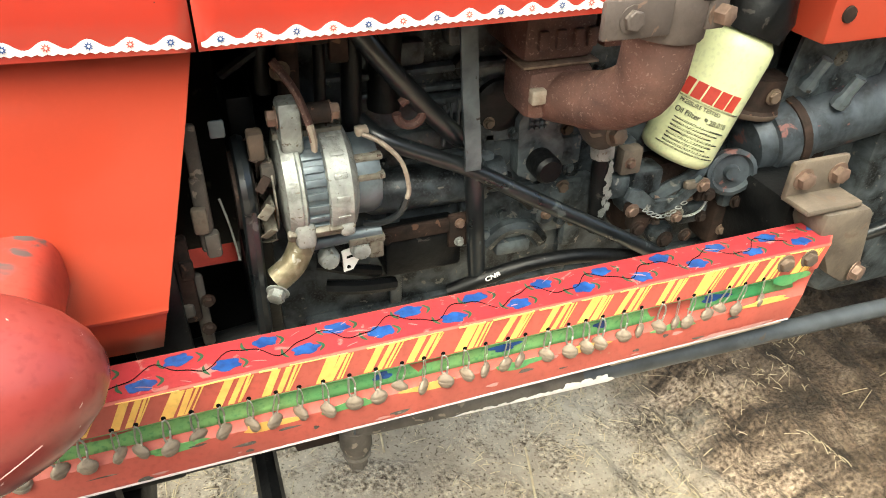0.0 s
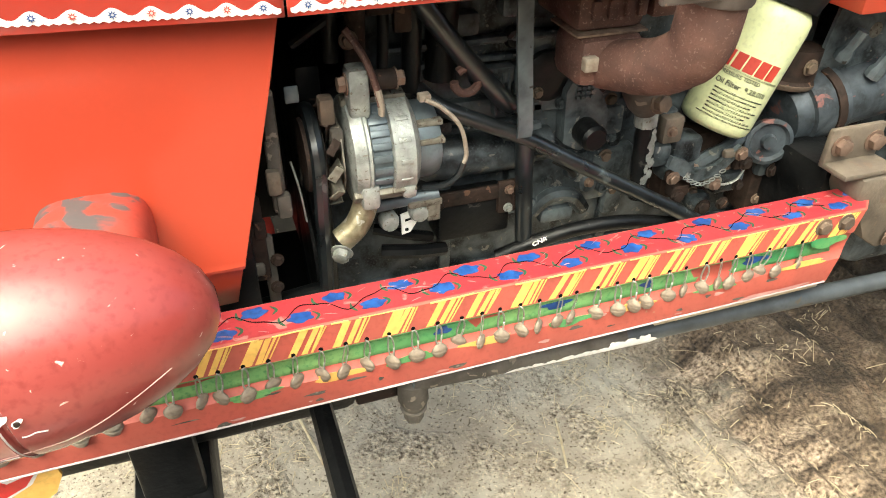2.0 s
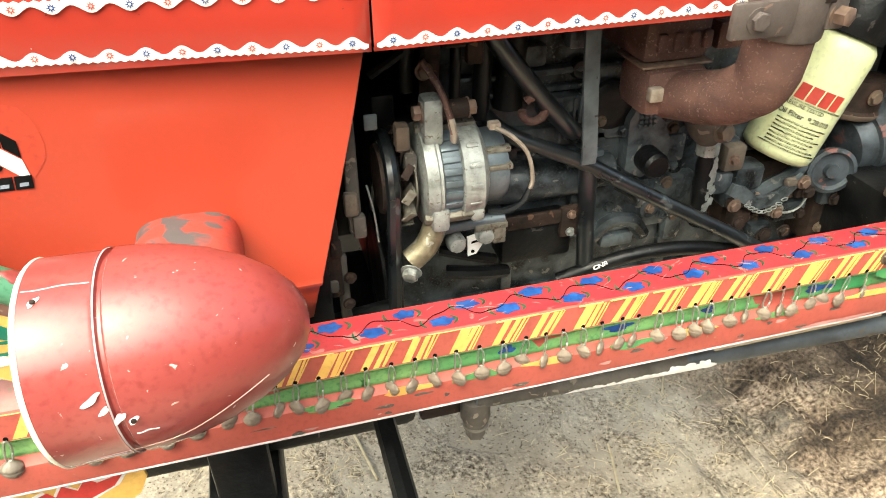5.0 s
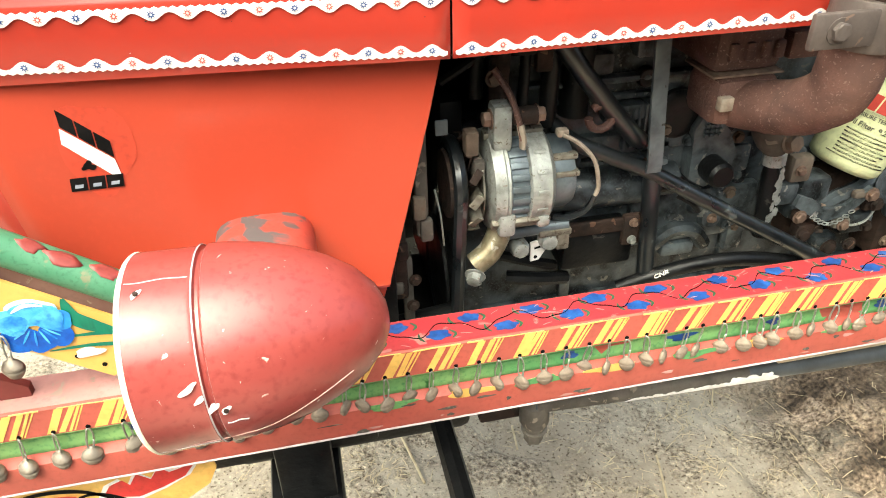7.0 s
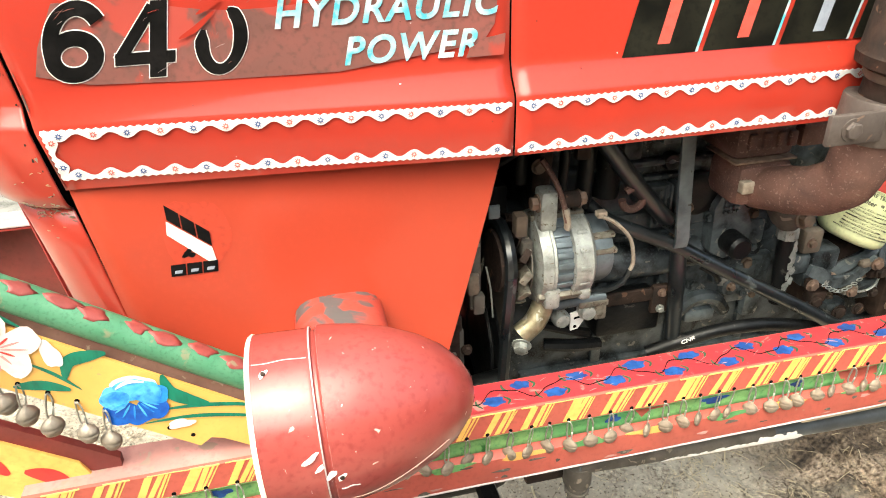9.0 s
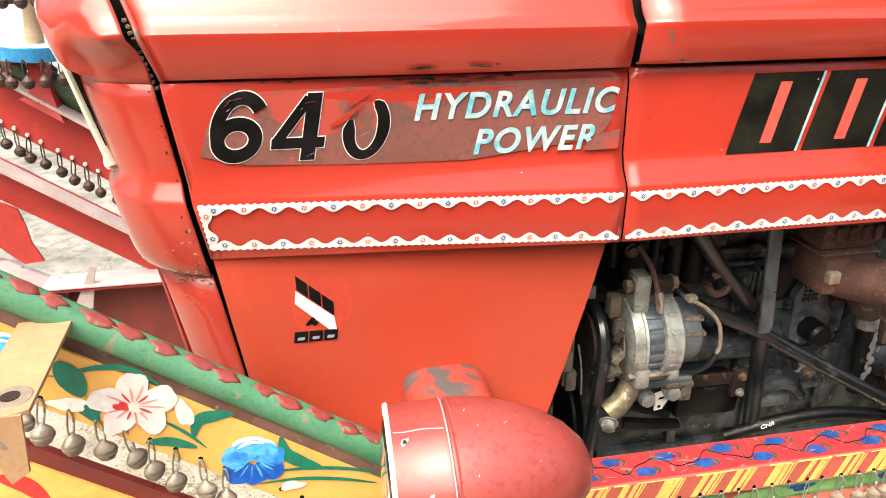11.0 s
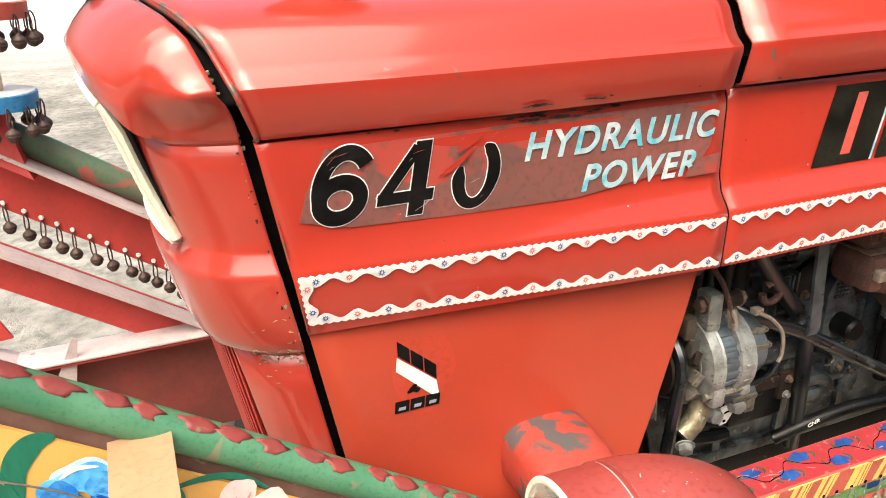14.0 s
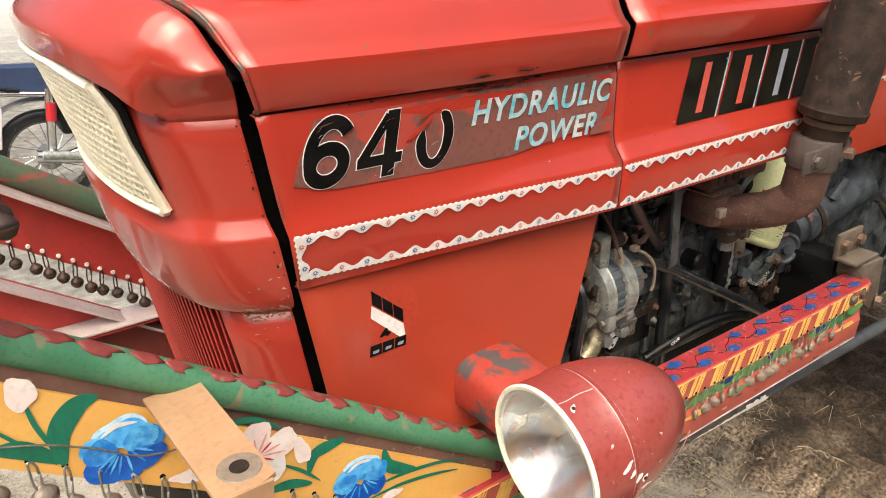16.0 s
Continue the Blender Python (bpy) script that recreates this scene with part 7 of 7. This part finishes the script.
# feet of the frame: side arms down to the axle
boxes("frame_leg", [((-0.235, -0.048, 0.58), (-0.165, -0.02, 0.76)), ((-0.235, 0.54, 0.58), (-0.165, 0.57, 0.80))], "oily", bumper)


# posts with bell-hung discs standing on the pipes
def disc_post(x, y, zb, name_label):
    t = thing("ornament_post", (x, y, zb), name_label, "ornament", "bell ornaments on the guard frame")
    bm = B()
    loft(bm, [[(x - a, y - a, z + s * a), (x + a, y - a, z - s * a), (x + a, y + a, z - s * a), (x - a, y + a, z + s * a)] for a, z, s in ((0.030, zb - 0.006, 0.69), (0.023, zb + 0.003, 0.6), (0.017, zb + 0.022, 0.2), (0.0145, zb + 0.04, 0.0), (0.0135, zb + 0.085, 0.0))])
    part("post_base", bm, "frame_red", t, "red tapered square foot")
    part("stick", lathe(B(), [(0, 0.015), (0.05, 0.013), (0.13, 0.014)], (x, y, zb + 0.083), (0.12, 0, 1), 14), "wood", t, "pale wooden stick")
    for dz, mat, lab in ((0.075, "disc_blue", "blue painted disc with a white top"), (0.195, "rail_coral", "faded red disc")):
        cx = x + 0.12 * max(0, dz - 0.083)
        d = part("disc", lathe(B(), [(0, 0.050), (0.001, 0.056), (0.022, 0.057), (0.023, 0.055)], (cx, y, zb + dz), (0.05, 0, 1), 40), mat, t, lab)
        part("disc_top", lathe(B(), [(0, 0.0545), (0.0012, 0.054)], (cx + 0.001, y, zb + dz + 0.0232), (0.05, 0, 1), 36), "white", d)
        for i in range(14):
            a = 2 * math.pi * i / 14 + 0.2
            bell(BELL_DARK, (cx + 0.0585 * math.cos(a), y + 0.0585 * math.sin(a), zb + dz + 0.006), d, 4)
    return t


disc_post(-0.765, 0.575, 1.232, "blue disc ornament on a wooden stick hung with brown bells")
disc_post(-0.745, -0.050, slope_z(-0.745) - 0.002, "blue disc ornament hung with brown bells on the pipe")


# ---- headlamp ----
LC, LA = Vector((-0.284, -0.203, 1.016)), Vector((1.0, -0.035, 0.045)).normalized()
lamp = part("headlamp", lathe(B(), [(0.0, 0.0795), (0.006, 0.0795), (0.046, 0.0780), (0.049, 0.0795), (0.0515, 0.0755), (0.0540, 0.0755), (0.0565, 0.0790), (0.070, 0.0780), (0.095, 0.0740), (0.12, 0.0670), (0.145, 0.0560), (0.165, 0.0430), (0.180, 0.0270), (0.187, 0.0120), (0.188, 0.0002)], LC, LA, 56, False), "lamp", tractor, "bullet-shaped red headlamp with chipped paint")
part("rim", lathe(B(), [(-0.002, 0.0745), (-0.003, 0.0785), (-0.0005, 0.0802), (0.0012, 0.0799), (0.002, 0.0745), (-0.002, 0.0745)], LC, LA, 56, False), "cream", lamp, "cream painted rim")
part("reflector", lathe(B(), [(-0.001, 0.0765), (0.012, 0.0695), (0.024, 0.062), (0.036, 0.053), (0.048, 0.041), (0.056, 0.030), (0.062, 0.016), (0.064, 0.0002)], LC, LA, 48, False), "reflector", lamp, "silver reflector")
lens = part("lens", lathe(B(), [(-0.001, 0.0755), (-0.006, 0.06), (-0.010, 0.03), (-0.011, 0.0002)], LC, LA, 40, False), "glass", lamp, "clear glass lens")
solid(lens, 0.0012)
lens.visible_shadow = False
part("bulb", lathe(B(), [(0, 0.012), (0.02, 0.012), (0.03, 0.004)], LC + LA * 0.045, -LA, 14), "glass", lamp)
for a, off in ((0.0485, 0.0788), (0.0560, 0.0784)):
    bm = B()
    lathe(bm, [(0, off), (0.0012, off + 0.0004), (0.002, off)], LC + LA * a, LA, 56, False)
    part("worn_line", bm, "flange", lamp)


def on_lamp(a, ang, r):
    """A place on the lamp: along the axis, angle from straight up towards the near side."""
    up = Vector((0, 0, 1))
    out = LA.cross(up).normalized()
    if out.y > 0:
        out = -out
    up = out.cross(LA)
    if up.z < 0:
        up = -up
    return LC + LA * a + (up * math.cos(ang) + out * math.sin(ang)) * r


for a, ang, ru, rv, seed in ((0.012, 20, 0.0045, 0.0035, 1), (0.040, 74, 0.0085, 0.0032, 2), (0.046, 81, 0.0045, 0.003, 3), (0.054, 87, 0.0055, 0.0040, 4), (0.062, 90, 0.0045, 0.0035, 5)):
    ang = radians(ang)
    bm = B()
    plate(bm, blob(0, 0, ru * 0.8, rv * 0.8, 3, 0.16, seed), (lambda a, ang: lambda u, v, w: on_lamp(a + u, ang + (v - u * 0.6) / 0.078, 0.0794 + w))(a, ang), 0.0005)
    part("paint_drip", bm, "white", lamp, "", False)
    if seed in (1, 5):
        p = on_lamp(a, ang, 0.0796)
        part("screw_head", lathe(B(), [(0.0, 0.0022), (0.0016, 0.0018)], p, p - (LC + LA * a), 8), "rust_dark", lamp)
# worn seam along the lower half
bm = B()
tube(bm, [on_lamp(0.004 + 0.15 * k / 20, radians(122 - 30 * (k / 20) ** 2), (0.0786 if k < 10 else 0.0786 - 0.0200 * ((k - 10) / 10) ** 1.5)) for k in range(21)], 0.0004, 5)
part("worn_line", bm, "rail_faded", lamp)
for ang, a0, a1 in ((12, 0.003, 0.047), (124, 0.004, 0.046), (100, 0.06, 0.075)):
    bm = B()
    tube(bm, [on_lamp(a0 + (a1 - a0) * k / 8, radians(ang + 0.5 * math.sin(k)), 0.0794 - 0.0012 * k / 8) for k in range(9)], 0.0005, 5)
    part("worn_line", bm, "flange", lamp)
# stub that carries the lamp
bm = B()
secs = []
for y, grow, dz in ((0.0, 1.0, 0.0), (-0.03, 0.99, 0.002), (-0.07, 0.97, 0.002), (-0.105, 0.93, -0.002), (-0.13, 0.86, -0.01)):
    ring_pts = []
    for k in range(24):
        a = 2 * math.pi * k / 24
        cx, cz = math.cos(a), math.sin(a)
        sx = math.copysign(abs(cx) ** 0.6, cx) * 0.052 * grow
        sz = math.copysign(abs(cz) ** 0.6, cz) * 0.042 * grow
        ring_pts.append((-0.200 + sx, y, 0.974 + sz + dz))
    secs.append(ring_pts)
loft(bm, secs)
part("lamp_mount", bm, "lamp_mount", lamp, "red mounting stub with worn paint")


# ---- motorcycle in the yard ----
bike = thing("motorcycle", (-0.05, 4.05, 0.0), "parked motorcycle with a navy seat and chrome silencer", "motorcycle")
BY = 4.05


def bike_wheel(x, name):
    w = part(name, lathe(B(), [(-0.03, 0.218), (-0.036, 0.245), (-0.026, 0.272), (0.0, 0.284), (0.026, 0.272), (0.036, 0.245), (0.03, 0.218), (-0.03, 0.218)], (x, BY, 0.284), (0, 1, 0), 36, False), "rubber", bike, "black spoked wheel")
    part("rim", lathe(B(), [(-0.022, 0.205), (-0.026, 0.220), (0.026, 0.220), (0.022, 0.205), (-0.022, 0.205)], (x, BY, 0.284), (0, 1, 0), 36, False), "alu_old", w)
    part("hub", lathe(B(), [(-0.06, 0.03), (-0.05, 0.065), (0.05, 0.065), (0.06, 0.03)], (x, BY, 0.284), (0, 1, 0), 20), "alu", w)
    for k in range(18):
        a = 2 * math.pi * k / 18
        bm = B()
        tube(bm, [(x + 0.06 * math.cos(a), BY + (0.03 if k % 2 else -0.03), 0.284 + 0.06 * math.sin(a)), (x + 0.235 * math.cos(a + 0.25), BY, 0.284 + 0.235 * math.sin(a + 0.25))], 0.002, 4)
        part("spoke", bm, "chrome", w)


bike_wheel(-0.28, "rear_wheel")
bike_wheel(0.93, "front_wheel")


def bike_tube(name, pts, r, mat, label="", flat_=1.0):
    bm = B()
    tube(bm, spline(pts), r, 12, flat_)
    return part(name, bm, mat, bike, label)


bm = B()
loft(bm, [[(x, BY - w, z - h), (x, BY + w, z - h), (x, BY + w * 0.85, z), (x, BY - w * 0.85, z)] for x, z, w, h in ((-0.60, 0.82, 0.06, 0.05), (-0.54, 0.83, 0.08, 0.10), (-0.40, 0.82, 0.10, 0.13), (-0.1, 0.80, 0.12, 0.15), (0.15, 0.78, 0.10, 0.13), (0.25, 0.79, 0.08, 0.08))])
part("seat", bm, "navy", bike, "long navy blue seat")
bm = B()
loft(bm, [[(x, BY + w * math.cos(a), z + h * math.sin(a)) for a in (2 * math.pi * k / 14 for k in range(14))] for x, z, w, h in ((0.18, 0.76, 0.06, 0.05), (0.28, 0.82, 0.12, 0.09), (0.45, 0.85, 0.13, 0.11), (0.58, 0.85, 0.09, 0.09), (0.64, 0.85, 0.04, 0.05))])
part("fuel_tank", bm, "blue", bike, "blue fuel tank")
bike_tube("frame_tube", [(0.68, BY, 0.88), (0.55, BY, 0.55), (0.40, BY, 0.33), (0.05, BY, 0.32), (-0.05, BY, 0.55), (-0.1, BY, 0.70), (-0.45, BY, 0.72)], 0.018, "oily")
bm = B()
box(bm, (0.02, BY - 0.10, 0.30), (0.42, BY + 0.10, 0.52), 0.03)
box(bm, (0.30, BY - 0.07, 0.45), (0.48, BY + 0.07, 0.68), 0.02)
part("engine", bm, "alu_old", bike)
bike_tube("silencer", [(0.45, BY - 0.13, 0.42), (0.30, BY - 0.16, 0.26), (0.0, BY - 0.16, 0.27), (-0.36, BY - 0.17, 0.34)], 0.035, "chrome", "chrome silencer")
bike_tube("shock_absorber", [(-0.22, BY - 0.13, 0.70), (-0.27, BY - 0.13, 0.34)], 0.024, "chrome")
bike_tube("shock_cover", [(-0.225, BY - 0.131, 0.62), (-0.24, BY - 0.131, 0.52)], 0.029, "bike_red", "red shock cover")
bike_tube("swing_arm", [(0.05, BY - 0.08, 0.35), (-0.28, BY - 0.08, 0.284)], 0.02, "chrome")
bike_tube("rear_mudguard", [(-0.08, BY, 0.56), (-0.28, BY, 0.625), (-0.46, BY, 0.58), (-0.56, BY, 0.47), (-0.62, BY, 0.36)], 0.06, "white", "pale metal mudguard", 0.15)
bike_tube("front_mudguard", [(0.72, BY, 0.52), (0.93, BY, 0.60), (1.12, BY, 0.52)], 0.055, "chrome", "", 0.15)
for s in (-0.09, 0.09):
    bike_tube("fork", [(0.70, BY + s, 0.95), (0.93, BY + s, 0.284)], 0.018, "chrome")
bike_tube("handlebar", [(0.60, BY - 0.34, 1.02), (0.68, BY - 0.2, 1.05), (0.70, BY, 1.0), (0.68, BY + 0.2, 1.05), (0.60, BY + 0.34, 1.02)], 0.012, "chrome")
bike_tube("grab_rail", [(-0.36, BY - 0.12, 0.70), (-0.50, BY - 0.12, 0.74), (-0.62, BY - 0.12, 0.83), (-0.63, BY, 0.85), (-0.60, BY + 0.10, 0.85), (-0.42, BY + 0.12, 0.86)], 0.011, "oily", "black grab rail")
part("headlight", lathe(B(), [(0, 0.03), (0.05, 0.08), (0.10, 0.085), (0.105, 0.07)], (0.72, BY, 0.92), (1, 0, 0), 24), "chrome", bike)
bm = B()
box(bm, (-0.635, BY - 0.075, 0.615), (-0.50, BY + 0.075, 0.705), 0.018)
part("tail_light", bm, "bike_red", bike, "red tail light")
bm = B()
box(bm, (-0.010, -0.085, -0.10), (0.010, 0.085, 0.13), 0.006, Matrix.Translation((-0.50, BY - 0.03, 0.49)) @ Matrix.Rotation(radians(12), 4, "Y"))
box(bm, (-0.010, -0.08, -0.11), (0.010, 0.08, 0.0), 0.006, Matrix.Translation((-0.525, BY - 0.03, 0.40)) @ Matrix.Rotation(radians(40), 4, "Y"))
part("rear_flap", bm, "white", bike, "pale bent mudguard flap")
for s in (-1, 1):
    part("indicator", lathe(B(), [(0, 0.02), (0.03, 0.024), (0.04, 0.015)], (-0.47, BY + s * 0.12, 0.68), (-1, s * 0.2, 0), 14), "orange", bike)
bike_tube("stand", [(0.1, BY + 0.10, 0.32), (0.05, BY + 0.22, 0.012)], 0.012, "oily")

bm = B()
box(bm, (-0.20, BY - 0.12, 0.42), (0.06, BY + 0.12, 0.66), 0.03)
part("side_cover", bm, "oily", bike, "black side cover")
bike_tube("seat_rail", [(-0.5, BY - 0.10, 0.70), (-0.2, BY - 0.11, 0.66), (0.2, BY - 0.10, 0.62)], 0.016, "chrome")
bike_tube("exhaust_shield", [(-0.33, BY - 0.2, 0.35), (-0.08, BY - 0.2, 0.30)], 0.026, "alu")

bike.location.x += 0.04
bike.matrix_basis = Matrix.Translation(bike.location)

# ---- straw and clods on the earth ----
rs = random.Random(11)


def straw_bits():
    bm = B()
    heaps = [(rs.uniform(-0.5, 1.5), rs.uniform(-0.2, 1.5), rs.uniform(0.02, 0.07)) for _ in range(90)]
    for k in range(2600):
        x, y = rs.uniform(-0.9, 1.7), rs.uniform(-0.25, 2.6)
        l, a = rs.choice((0.02, 0.03, 0.05, 0.08)) * rs.uniform(0.6, 1.2), rs.uniform(0, math.pi)
        if k >= 700:
            hx, hy, hr = heaps[k % 90]
            x, y, l = rs.gauss(hx, hr), rs.gauss(hy, hr), rs.uniform(0.006, 0.032)
        dx, dy = math.cos(a) * l / 2, math.sin(a) * l / 2
        z0, z1 = ground_height(x - dx, y - dy) + 0.004, ground_height(x + dx, y + dy) + 0.004 + rs.uniform(0, 0.006)
        tube(bm, [(x - dx, y - dy, z0), (x, y, (z0 + z1) / 2 + 0.002), (x + dx, y + dy, z1)], rs.uniform(0.0006, 0.0013), 4)
    return tagged(part("straw_bits", bm, "straw"), "scattered short bits of dry straw on earth", "straw", kind="stuff")


def clods():
    bm = B()
    for k in range(9500):
        x, y = rs.uniform(-1.0, 2.0), rs.uniform(-0.3, 3.0)
        rough = 1.0 if x < 0.80 else 2.6
        if x < 0.80 and noise.noise((x * 5, y * 5, 40)) < 0.12 and rs.random() < 0.8:
            continue
        r = rs.uniform(0.0012, 0.0042) * rough * (1.6 if rs.random() < 0.08 else 1)
        c = Vector((x, y, ground_height(x, y) + r * 0.3))
        vs = [bm.verts.new(c + Vector((math.cos(a) * r * rs.uniform(0.7, 1.3), math.sin(a) * r * rs.uniform(0.7, 1.3), -r * 0.5))) for a in (0, 1.26, 2.5, 3.77, 5.03)]
        t = bm.verts.new(c + Vector((rs.uniform(-0.3, 0.3) * r, rs.uniform(-0.3, 0.3) * r, r * rs.uniform(0.4, 0.8))))
        for i in range(5):
            bm.faces.new((vs[i], vs[(i + 1) % 5], t))
    return tagged(part("earth_clods", bm, "earth", smooth=False), "loose crumbs and clods of dry earth", "clods", kind="stuff")


straw_bits()
clods()


def straw_stalk(a, b, r=0.0028):
    p, q = Vector(a), Vector(b)
    bm = B()
    tube(bm, [p, p.lerp(q, 0.5) + Vector((0, 0, 0.004)), q], r, 6)
    return tagged(part("straw_stalk", bm, "straw"), "long pale straw stalk lying on the earth", "straw", "straw stalks")


G = 0.008
straw_stalk((-0.015, 0.585, G + ground_height(-0.015, 0.585)), (0.018, 0.420, G + ground_height(0.018, 0.420)), 0.0034)
straw_stalk((0.585, 0.38, G + ground_height(0.585, 0.38)), (0.545, 0.24, G + ground_height(0.545, 0.24)))
straw_stalk((0.27, 0.55, G + ground_height(0.27, 0.55)), (0.26, 0.47, G + ground_height(0.26, 0.47)))
straw_stalk((-0.21, 0.52, G + ground_height(-0.21, 0.52)), (-0.24, 0.38, G + ground_height(-0.24, 0.38)), 0.002)
straw_stalk((0.86, 0.60, G + ground_height(0.86, 0.60)), (0.80, 0.50, G + ground_height(0.80, 0.50)), 0.002)
